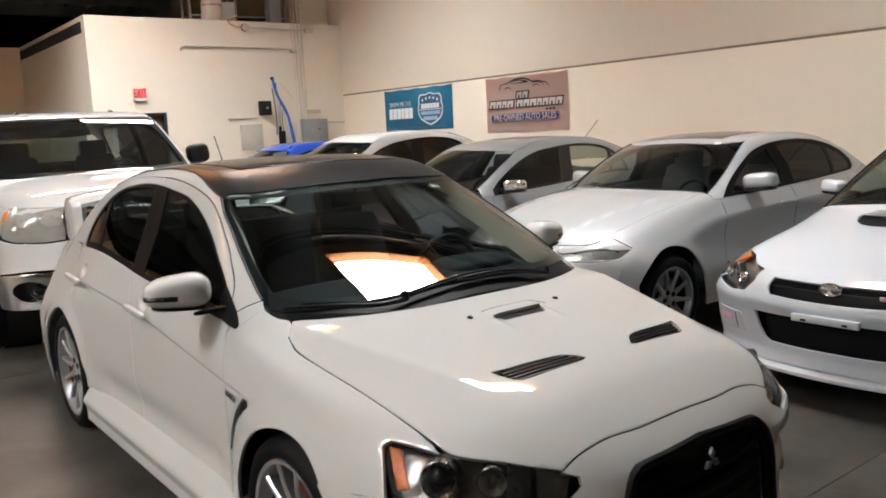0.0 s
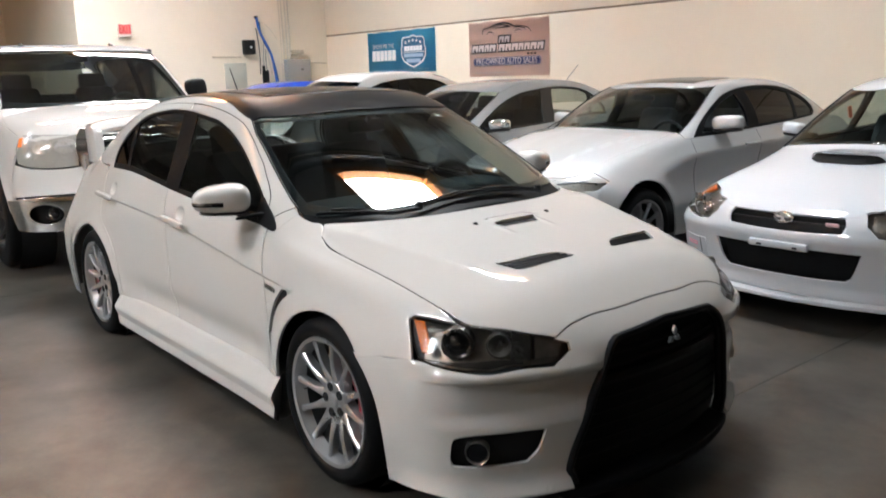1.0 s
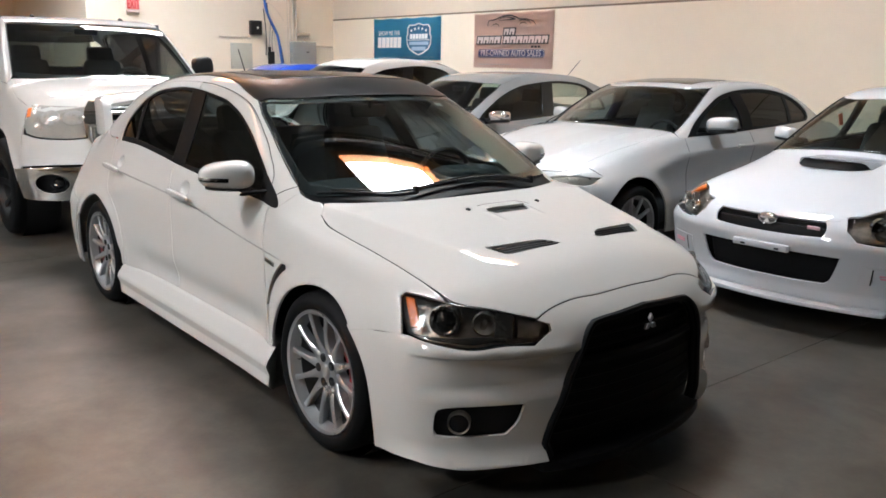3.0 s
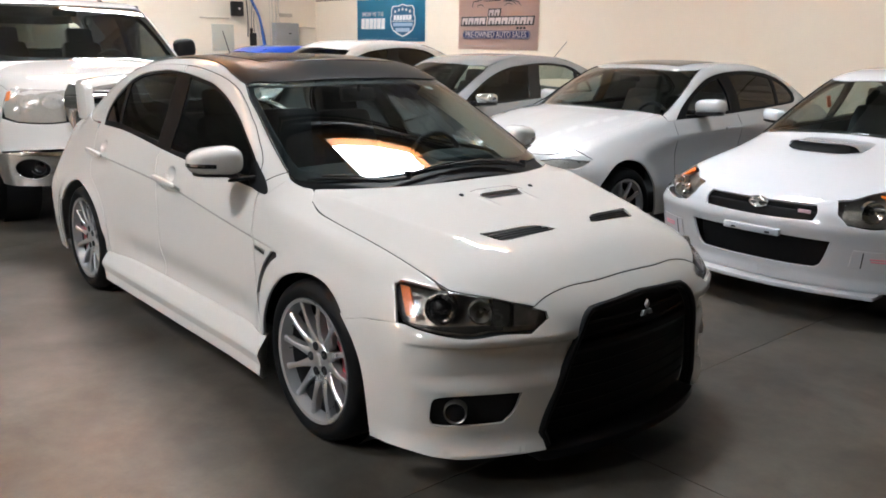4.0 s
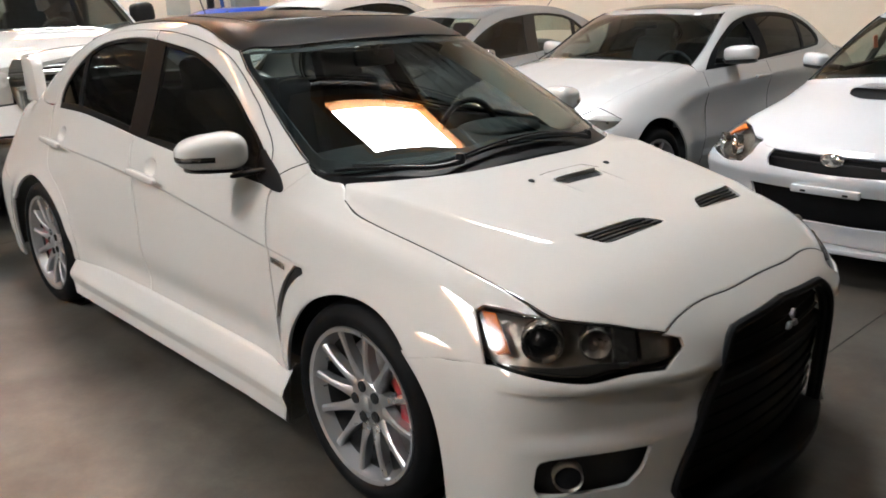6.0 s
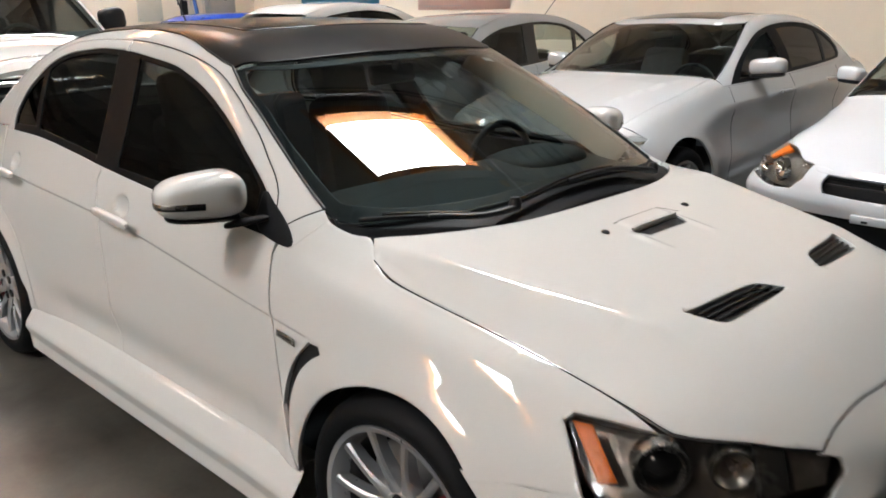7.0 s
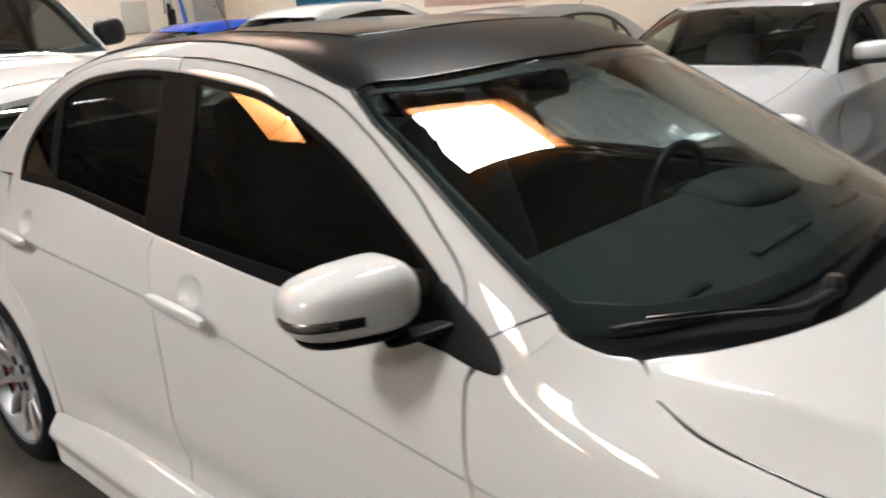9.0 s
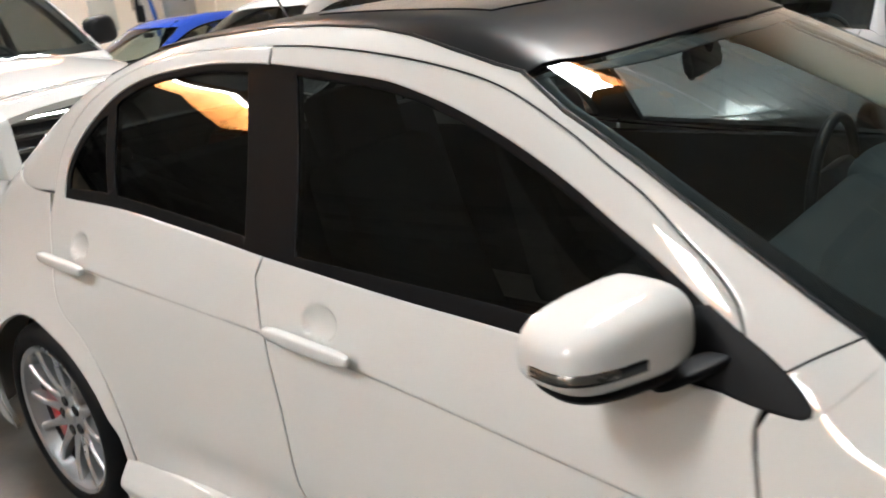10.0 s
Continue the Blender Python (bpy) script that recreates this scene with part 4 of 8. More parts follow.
hood_ob = panel("bonnet", F_hood, bonnet, "top", PEARL, saloon, "pearl white bonnet with black louvres", holes=(VENT, [(x, -y) for x, y in VENT], NACA), h=0.026, gap=0.0010, lines=tuple((lambda x, q=q: q * HL(x), 1.12, 2.0, (-0.012, -0.004, 0.0, 0.004, 0.012)) for q in (-1, 1)), dense=((1.40, -0.18, 1.60, 0.13, 0.011),))
for sgn in (-1, 1):
    v = [(x, y * -sgn) for x, y in VENT] if sgn > 0 else VENT
    tray = panel("vent_tray", inset(F_hood, 0.022), v, "top", BLACK, hood_ob, "black louvred bonnet vent", h=0.03, gap=-0.006)
    for k in range(4):
        xx = 1.832 + 0.017 * k
        pts = []
        for j in range(9):
            y = (-0.40 + 0.02 * k * 0.4 + (0.29 - 0.0 * k) * j / 8)
            pts.append((xx + 0.022 * j / 8 - 0.005, -sgn * y if sgn > 0 else y))
        P, _ = lift(inset(F_hood, 0.006), np.array(pts), "top")
        tube("louvre", [tuple(p) for p in P], 0.0045, BLACK, hood_ob, 6)
# black sheet close under the opening stands in for the duct's inner shade
panel("duct_shade", inset(F_hood, 0.006), NACA, "top", PITCH, hood_ob, h=0.03, gap=-0.002)
lipP, _ = lift(inset(F_hood, -0.004), np.array([(1.491, -0.13 + 0.215 * j / 8) for j in range(9)]), "top")
tube("duct_lip", [tuple(p) for p in lipP], 0.005, PEARL, hood_ob, 8)
for run in ([(1.432, -0.135), (1.428, 0.07), (1.437, 0.11), (1.475, 0.135)],):
    P, _ = lift(inset(F_hood, 0.0003), curve2(run, 0.02, closed=False), "top")
    tube("duct_seam", [tuple(p) for p in P], 0.0012, DARK, hood_ob, 5)
for sgn in (-1, 1):
    P, _ = lift(F_hood, np.array([(1.455, sgn * 0.205)]), "top")
    blob("washer_jet", (0.013, 0.010, 0.008), (1, 1), tuple(P[0]), BLACK, hood_ob, nu=12, nv=8)

# front bumper, grille and lamps
LAMP = [(1.755, -0.775, 0.721), (1.764, -0.761, 0.731), (1.83, -0.742, 0.728), (1.931, -0.696, 0.726), (2.008, -0.635, 0.715), (2.073, -0.562, 0.701), (2.13, -0.483, 0.681), (2.161, -0.444, 0.661), (2.174, -0.45, 0.641), (2.18, -0.48, 0.608), (2.168, -0.517, 0.604), (2.124, -0.607, 0.607), (2.094, -0.657, 0.607), (2.069, -0.698, 0.597), (2.009, -0.759, 0.601), (1.921, -0.812, 0.611), (1.862, -0.829, 0.619), (1.81, -0.808, 0.667)]
MIDLINE = [tuple(p) for p in lift(F_bumper, np.array([(0.0, z) for z in np.linspace(0.733, 0.662, 7)]), "front")[0]]
BUMP = [(1.708, -0.857, 0.152), (1.727, -0.889, 0.322), (1.703, -0.896, 0.446), (1.651, -0.9, 0.534), (1.581, -0.895, 0.594), (1.703, -0.871, 0.6), (1.864, -0.831, 0.616), (1.923, -0.813, 0.608), (2.01, -0.76, 0.597), (2.07, -0.699, 0.593), (2.125, -0.608, 0.603), (2.169, -0.517, 0.6), (2.176, -0.444, 0.64), (2.163, -0.44, 0.661), (2.137, -0.481, 0.674), (2.127, -0.41, 0.707), (2.147, -0.211, 0.722), *MIDLINE, (2.221, -0.138, 0.654), (2.214, -0.268, 0.645), (2.218, -0.293, 0.632), (2.226, -0.324, 0.599), (2.221, -0.37, 0.503), (2.206, -0.403, 0.391), (2.19, -0.438, 0.299), (2.18, -0.457, 0.226), (2.184, -0.435, 0.166), (2.123, -0.588, 0.163), (2.046, -0.717, 0.16), (1.988, -0.784, 0.17), (1.872, -0.844, 0.179)]
FOG = [(1.985, -0.800, 0.362), (1.992, -0.796, 0.374), (2.01, -0.78, 0.382), (2.057, -0.719, 0.387), (2.129, -0.602, 0.389), (2.158, -0.539, 0.387), (2.144, -0.56, 0.317), (2.126, -0.595, 0.277), (2.076, -0.681, 0.273), (2.019, -0.76, 0.272), (1.985, -0.796, 0.276), (1.978, -0.802, 0.292), (1.981, -0.802, 0.336)]
bumpers = panel("front_bumper", F_bumper, BUMP, "corner", PEARL, saloon, "pearl white front bumper", both=True, holes=(FOG,), h=0.022, gap=0.0, fade=0.08, lines=tuple((lambda x, q=q: 0 * x + q, 0.45, 1.4, (0.005, 0.0, -0.005)) for q in (0.56, 0.43, 0.245)))
for ob, sgn in zip(bumpers, (-1, 1)):
    v, f, n = skin(inset(F_bumper, 0.03), FOG, "corner", h=0.03, gap=-0.01)
    M = np.array([1, -sgn, 1.0])
    fo = f if sgn < 0 else [g[::-1] for g in f]
    mesh_ob("fog_recess", v * M, fo, BLACK, ob, n * M, label="black fog lamp recess")
    lathe("fog_lamp", [(0, 0.0), (0.034, 0.003), (0.036, -0.008), (0.038, -0.010), (0.040, 0.0), (0.040, 0.03)], 32, LAMPBOWL, ob, pose(2.035, sgn * 0.735, 0.325) @ pose(0, 0, 0, 0, 0, 45 if sgn < 0 else 135), label="round fog lamp with a chrome ring")
    lathe("fog_lens", [(0, -0.006), (0.02, -0.005), (0.034, 0.0)], 32, PITCH, ob, pose(2.035, sgn * 0.735, 0.325) @ pose(0, 0, 0, 0, 0, 45 if sgn < 0 else 135))
for sgn in (-1, 1):
    M = np.array([1, -sgn, 1.0])

    def lamp_piece(nm, F, poly, material, par, lab="", **kw):
        v, f, n = skin(F, poly, "corner", **kw)
        return mesh_ob(nm, v * M, f if sgn < 0 else [g[::-1] for g in f], material, par, n * M, label=lab)
    lens = lamp_piece("headlight", F1, LAMP, GREYLENS, saloon, "clear headlight lens over a dark bowl", h=0.03, gap=0.003, depth=0.01)
    lamp_piece("lamp_bowl", inset(F1, 0.065), LAMP, LAMPBOWL, lens, h=0.03, gap=-0.02, depth=0.02)
    lamp_piece("marker", inset(F1, 0.010), [(1.77, -0.771, 0.72), (1.809, -0.758, 0.72), (1.895, -0.799, 0.646), (1.864, -0.816, 0.638)], AMBER, lens, "amber corner marker", h=0.02, gap=0.001)
    lamp_piece("turn_lamp", inset(F1, 0.02), [(2.102, -0.541, 0.684), (2.136, -0.488, 0.673), (2.157, -0.467, 0.656), (2.171, -0.499, 0.614), (2.137, -0.572, 0.619)], LAMPBOWL, lens, h=0.02)
    lamp_piece("bezel", inset(F1, 0.008), [(2.053, -0.591, 0.704), (2.095, -0.543, 0.689), (2.13, -0.582, 0.622), (2.095, -0.638, 0.627)], LAMPDARK, lens, h=0.02)
    lamp_piece("bezel", inset(F1, 0.006), [(1.866, -0.825, 0.624), (1.934, -0.797, 0.624), (2.0, -0.752, 0.625), (2.063, -0.681, 0.631), (2.117, -0.601, 0.628), (2.122, -0.606, 0.612), (2.092, -0.656, 0.612), (2.067, -0.697, 0.604), (2.007, -0.757, 0.608), (1.919, -0.81, 0.616)], LAMPDARK, lens, h=0.02)
    for cx, cy, cz, r, at_in in ((1.918, 0.705, 0.666, 0.052, 0.022), (2.020, 0.615, 0.660, 0.040, 0.030)):
        P, _ = lift(inset(F1, at_in), np.array(flat([(cx, -cy, cz)], "corner")), "corner")
        q = pose(float(P[0][0]), sgn * -float(P[0][1]), cz) @ pose(0, 0, 0, 0, 0, 40 if sgn < 0 else 140)
        lathe("reflector", [(0.030, 0.034), (r - 0.012, 0.024), (r - 0.003, 0.004), (r, -0.002), (r + 0.003, 0.0), (r + 0.004, 0.04)], 36, LAMPRING, lens, q)
        if r > 0.045:
            lathe("projector_ring", [(r - 0.014, 0.016), (r - 0.012, 0.004), (r - 0.007, 0.001), (r - 0.004, 0.006)], 36, LAMPRING, lens, q, "dull metal projector ring")
            lathe("projector", [(0, -0.006), (0.014, -0.003), (0.026, 0.006), (r - 0.014, 0.016)], 28, GLOSSBLACK, lens, q, "dark domed projector lens")
        else:
            lathe("lamp_cup", [(0.006, 0.040), (0.016, 0.036), (0.028, 0.020), (r - 0.002, 0.0)], 28, REFLECTOR, lens, q, "silvered high beam bowl")
            lathe("bulb", [(0, 0.006), (0.006, 0.009), (0.007, 0.04)], 12, REFLECTOR, lens, q)

GR = [(0.0, 0.662), (-0.138, 0.654), (-0.268, 0.645), (-0.293, 0.632), (-0.324, 0.599), (-0.37, 0.503), (-0.403, 0.391), (-0.438, 0.299), (-0.457, 0.226), (-0.43, 0.17), (0.0, 0.17)]
GRW = [(y * 1.09, z) for y, z in GR]
grille = whole("grille", inset(F1, 0.045), GRW, "front", PITCH, saloon, "deep black open grille with dark bars", h=0.05)
for z, hw in ((0.59, 0.31), (0.55, 0.33), (0.44, 0.37), (0.39, 0.385), (0.34, 0.40), (0.29, 0.415), (0.24, 0.43)):
    P, _ = lift(inset(F1, 0.034), np.array([(-hw + 2 * hw * j / 16, z) for j in range(17)]), "front")
    tube("grille_bar", [tuple(p) for p in P], 0.005, PITCH, grille, 6)
P, _ = lift(inset(F1, 0.040), np.array([(-0.34 + 0.68 * j / 16, 0.505) for j in range(17)]), "front")
tube("grille_beam", [tuple(p) for p in P], 0.026, PITCH, grille, 8, "black cross beam")
edge = [(y, z) for y, z in GR[:-1]]
P, _ = lift(inset(F1, 0.0), curve2(edge, 0.03, closed=False), "front")
for sgn in (-1, 1):
    tube("grille_surround", [(p[0], -sgn * p[1], p[2]) for p in P], 0.014, PITCH, grille, 8)
    tube("grille_rim", [(p[0] - 0.016, -sgn * p[1] * 0.972, 0.42 + (p[2] - 0.42) * 0.97) for p in P], 0.014, PITCH, grille, 8)
# badge of three lozenges
P, _ = lift(inset(F1, -0.002), np.array([(0.0, 0.604)]), "front")
gx = float(P[0][0])
for a in (90, 210, 330):
    c, s = math.cos(radians(a)), math.sin(radians(a))
    tip = [(c * 0.004, s * 0.004), (c * 0.02 - s * 0.0115, s * 0.02 + c * 0.0115), (c * 0.038, s * 0.038), (c * 0.02 + s * 0.0115, s * 0.02 - c * 0.0115)]
    prism("badge", [(y, 0.604 + z) for y, z in tip], 0, gx - 0.004, gx + 0.006, mat("dull badge metal", (0.20, 0.20, 0.21), 0.4, metal=0.7), grille, 0.001, "grey metal lozenge badge")
# chin splitter
chin = []
for j in range(25):
    y = -0.47 + 0.94 * j / 24
    chin.append((2.262 - 0.32 * y * y - 0.4 * y ** 4 + 0.018, y))
prism("chin_splitter", chin + [(2.02, 0.47), (2.02, -0.47)], 2, 0.118, 0.155, PITCH, saloon, 0.006, "black chin splitter")

# windscreen, scuttle and wipers
ws_half = [(0.525, 0.0), (0.512, -0.15), (0.477, -0.35), (0.428, -0.49), (0.361, -0.585)] + [(p[0], p[1] + 0.003) for p in rail3[7::-1]][1:] + [(0.985, -0.712), (1.045, -0.672), (1.10, -0.595), (1.17, -0.46), (1.215, -0.29), (1.232, 0.0)]
whole("windscreen", inset(F1, 0.004), ws_half, "top", WSGLASS, saloon, "glossy clear windscreen", h=0.04, depth=0.005, fade=0.0)
# black band printed round the glass
band = ws_half[:5] + [(0.394, -0.565), (0.456, -0.48), (0.508, -0.35), (0.543, -0.15), (0.556, 0.0)]
whole("glass_band", inset(F1, 0.011), band, "top", PITCH, saloon, h=0.03, depth=0.003)
sideb = [(p[0], p[1] + 0.002) for p in rail3[7::-1]] + [(0.985, -0.712), (0.97, -0.672), (0.9, -0.672), (0.777, -0.657), (0.656, -0.637), (0.588, -0.622), (0.516, -0.608), (0.44, -0.592), (0.378, -0.562)]
panel("glass_band", inset(F1, 0.0112), sideb, "top", PITCH, saloon, both=True, h=0.03, depth=0.003)
baseb = [(0.985, -0.712), (1.045, -0.672), (1.10, -0.595), (1.17, -0.46), (1.215, -0.29), (1.232, 0.0), (1.195, 0.0), (1.18, -0.28), (1.135, -0.44), (1.065, -0.57), (1.0, -0.64), (0.95, -0.68)]
whole("glass_band", inset(F1, 0.0108), baseb, "top", PITCH, saloon, h=0.03, depth=0.003)
scuttle = [(1.30, 0.0), (1.287, -0.292), (1.243, -0.465), (1.173, -0.598), (1.094, -0.684), (1.05, -0.708), (0.99, -0.716), (0.955, -0.70), (0.985, -0.69), (1.03, -0.655), (1.08, -0.585), (1.145, -0.45), (1.19, -0.285), (1.207, 0.0)]
whole("scuttle", inset(F1, 0.016), scuttle, "top", PITCH, saloon, "black plastic scuttle", h=0.03)
for line in ([(1.262, 0.36), (1.25, 0.17), (1.25, 0.0), (1.255, -0.22), (1.252, -0.385)], [(1.262, -0.33), (1.235, -0.43), (1.17, -0.525), (1.10, -0.62), (1.048, -0.685)]):
    Q = curve2(line, 0.03, closed=False)
    n = len(Q)
    P, _ = lift(inset(F1, -0.014), Q, "top")
    arm = tube("wiper", [tuple(p) for p in P[:int(n * 0.62)]], 0.010, BLACK, saloon, 8, "black wiper arm and blade", taper=0.55)
    P, _ = lift(inset(F1, -0.004), Q - np.array([0.012, 0.0]), "top")
    tube("blade", [tuple(p) for p in P[int(n * 0.15):]], 0.006, PITCH, arm, 6)
    P, _ = lift(inset(F1, -0.016), Q - np.array([0.008, 0.0]), "top")
    tube("blade_spine", [tuple(p) for p in P[int(n * 0.3):-2]], 0.004, GLOSSBLACK, arm, 6)
    lathe("pivot_cap", [(0, 0.022), (0.012, 0.02), (0.017, 0.008), (0.018, -0.01)], 16, BLACK, arm, pose(*[float(c) for c in P[0]]), axis="z")

panel("screen_sticker", inset(F1, 0.0125), [(0.530, 0.345), (0.522, 0.396), (0.546, 0.396), (0.554, 0.345)], "top", mat("pale sticker print", (0.62, 0.66, 0.63), 0.6), saloon, "small pale sticker behind the glass", h=0.02, gap=0.0, depth=0.001)

# roof and what stands on it
roof_half = [(0.519, 0.0), (0.506, -0.15), (0.471, -0.35), (0.422, -0.49), (0.354, -0.585), (0.286, -0.584), (0.172, -0.566), (0.059, -0.545), (-0.059, -0.528), (-0.225, -0.512), (-0.42, -0.505), (-0.669, -0.505), (-0.869, -0.51), (-0.929, -0.5), (-0.959, -0.3), (-0.969, 0.0)]
roof_ob = whole("roof", F1, roof_half, "top", SATIN, saloon, "satin black roof", h=0.04, fade=0.15, depth=0.008)
whole("sunroof", inset(F1, -0.003), [(0.215, 0.0), (0.205, -0.25), (0.165, -0.42), (-0.332, -0.43), (-0.385, -0.35), (-0.40, 0.0)], "top", GLOSSBLACK, roof_ob, "dark glass sunroof", h=0.05, depth=0.004)
for sgn in (-1, 1):
    P = [(p[0], p[1] if sgn < 0 else -p[1], p[2]) for p in s3([(x, z + 0.0) for x, z in RAIL[6:17]])]
    tube("roof_seam", P, 0.004, BLACK, roof_ob, 6)
    tube("pillar_seal", [(p[0], p[1] if sgn < 0 else -p[1], p[2]) for p in rail3[:8]], 0.0045, BLACK, roof_ob, 6)
P, _ = lift(F1, np.array([(-0.93, -0.02)]), "top")
ax = tuple(P[0])
tube("aerial", [ax, (ax[0] - 0.10, ax[1] + 0.0, ax[2] + 0.16)], 0.004, BLACK, roof_ob, 6, "short black roof aerial", taper=0.7)
blob("aerial_foot", (0.035, 0.018, 0.014), (1, 1), ax, BLACK, roof_ob, nu=14, nv=8)

# rear glass, boot, wing
rg = [(-0.981, 0.0), (-0.969, -0.3), (-0.934, -0.503), (-1.069, -0.55), (-1.269, -0.595), (-1.469, -0.645), (-1.60, -0.675), (-1.66, -0.68), (-1.69, -0.4), (-1.70, 0.0)]
whole("rear_glass", inset(F1, 0.003), rg, "top", REARTINT, saloon, "dark tinted rear glass", h=0.05)
whole("boot_lid", F1, [(-1.685, 0.0), (-1.67, -0.4), (-1.63, -0.64), (-1.66, -0.70), (-1.75, -0.70), (-2.05, -0.66), (-2.13, -0.5), (-2.15, 0.0)], "top", PEARL, saloon, h=0.04)
panel("rear_bumper", F1, [(-2.0, -0.85, 0.70), (-1.69, -0.9, 0.595), (-1.66, -0.9, 0.5), (-1.67, -0.88, 0.25), (-1.75, -0.85, 0.17), (-2.2, -0.5, 0.17), (-2.25, -0.0, 0.17), (-2.28, 0.0, 0.72), (-2.2, -0.6, 0.72)], "rearcorner", PEARL, saloon, both=True, h=0.05)
panel("tail_light", F1, [(-2.03, -0.8, 0.97), (-2.18, -0.45, 0.97), (-2.22, -0.35, 0.75), (-2.02, -0.83, 0.74)], "rearcorner", REDCAL, saloon, "red tail light", both=True, h=0.05)
whole("tailgate_skin", F1, [(0.0, 1.0), (-0.42, 1.0), (-0.34, 0.74), (0.0, 0.74)], "rear", PEARL, saloon, h=0.06)
prof = [(-2.06, 0.0), (-2.05, 0.018), (-2.0, 0.028), (-1.92, 0.028), (-1.85, 0.016), (-1.815, -0.002), (-1.825, -0.018), (-1.92, -0.018), (-2.0, -0.014)]
bm = bmesh.new()
rings = []
for j in range(25):
    y = -0.625 + 1.25 * j / 24
    dz = 1.268 - 0.045 * (abs(y) / 0.625) ** 3
    rings.append([bm.verts.new((x, y, dz + z * 1.5)) for x, z in prof])
for r0, r1 in zip(rings, rings[1:]):
    for k in range(len(prof)):
        bm.faces.new((r0[k], r0[(k + 1) % len(prof)], r1[(k + 1) % len(prof)], r1[k]))
bm.faces.new(rings[0])
bm.faces.new(rings[-1][::-1])
bmesh.ops.recalc_face_normals(bm, faces=bm.faces[:])
bl = part("spoiler", bm, PEARL, saloon, "tall white rear spoiler on two struts", smooth=True)
for sgn in (-1, 1):
    st = [(-1.985, 1.225), (-1.96, 1.25), (-1.88, 1.258), (-1.83, 1.248), (-1.803, 1.215), (-1.797, 1.12), (-1.79, 1.02), (-1.97, 1.01), (-1.975, 1.1), (-1.98, 1.19)]
    prism("strut", st, 1, sgn * 0.62 - 0.032, sgn * 0.62 + 0.032, PEARL, bl, 0.014, "white spoiler strut")

# sills
prof = [(-0.84, 0.345), (-0.862, 0.335), (-0.905, 0.275), (-0.912, 0.255), (-0.898, 0.21), (-0.905, 0.165), (-0.885, 0.145), (-0.80, 0.15), (-0.78, 0.33)]
sx = [-0.92, -0.88, -0.7, -0.3, 0.2, 0.7, 0.93, 0.975, 0.99]
for sgn in (-1, 1):
    bm = bmesh.new()
    rings = []
    for i, x in enumerate(sx):
        t = i / (len(sx) - 1)
        k = 0.012 * (1 - min(1, (1.03 - x) / 0.3)) if x > 0.7 else 0.0
        rings.append([bm.verts.new((x + (0.0 if i else 0.03 * (z < 0.2)) - (0.15 if i == len(sx) - 1 and y > -0.85 else 0.0), -sgn * (y - (k if y < -0.84 else 0)), z)) for y, z in prof])
    for r0, r1 in zip(rings, rings[1:]):
        for k in range(len(prof)):
            bm.faces.new((r0[k], r0[(k + 1) % len(prof)], r1[(k + 1) % len(prof)], r1[k]))
    bm.faces.new(rings[0])
    bm.faces.new(rings[-1][::-1])
    bmesh.ops.recalc_face_normals(bm, faces=bm.faces[:])
    bmesh.ops.bevel(bm, geom=[e for e in bm.edges if abs(e.verts[0].co.x - e.verts[1].co.x) > 0.02], offset=0.006, segments=2, profile=0.5, affect="EDGES")
    part("side_skirt", bm, PEARL, saloon, "pearl white side skirt", smooth=True)

# mirrors and handles
for sgn in (-1, 1):
    my = lambda y: y * -sgn
    def trim_shell(ob, keep=None):
        """Lower outer end and flat underside of the mirror's shell."""
        bm = bmesh.new()
        bm.from_mesh(ob.data)
        if keep:
            bmesh.ops.delete(bm, geom=[f for f in bm.faces if abs(f.calc_center_median().y) < keep], context="FACES")
        for v in bm.verts:
            o = (abs(v.co.y) - 0.918) / 0.118
            d = v.co.z - 1.038
            v.co.z = 1.038 + d * ((1.08 - 0.34 * max(o, -0.6)) if d > 0 else 0.95)
        bm.to_mesh(ob.data)
        bm.free()
        return ob
    mir = trim_shell(blob("door_mirror", (0.085, 0.118, 0.059), (0.66, 0.6), (0.672, my(-0.918), 1.038), PEARL, saloon, rot=(sgn * 3, -4, sgn * 20), label="pearl white door mirror", cut=-0.35))
    blob("mirror_base", (0.068, 0.096, 0.006), (0.7, 0.7), (0.674, my(-0.917), 0.9835), BLACK, mir, rot=(sgn * 3, 0, sgn * 20))
    blob("mirror_arm", (0.022, 0.062, 0.008), (0.6, 0.6), (0.752, my(-0.832), 0.968), PITCH, mir, rot=(sgn * -8, 0, sgn * 30))
    trim_shell(blob("indicator", (0.0868, 0.1198, 0.015), (0.4, 0.6), (0.672, my(-0.918), 1.022), GLOSSBLACK, mir, rot=(sgn * 3, -4, sgn * 20), cut=0.0, label="smoked indicator strip", nu=64), 0.94)
    trim_shell(blob("indicator_lens", (0.0872, 0.1204, 0.011), (0.4, 0.6), (0.672, my(-0.918), 1.023), LAMPRING, mir, rot=(sgn * 3, -4, sgn * 20), cut=0.0, label="silver indicator lens", nu=64), 0.985)
    for (a, b) in (((-0.15, 0.868), (0.102, 0.852)), ((-1.15, 0.905), (-0.905, 0.889))):
        hx, hz = (a[0] + b[0]) / 2, (a[1] + b[1]) / 2
        blob("door_handle", ((b[0] - a[0]) / 2, 0.012, 0.0145), (0.5, 0.45), (hx, my(-0.874), hz), PEARL, saloon, rot=(0, math.degrees(math.atan2(a[1] - b[1], b[0] - a[0])), 0), label="white door handle", nu=32, nv=12)

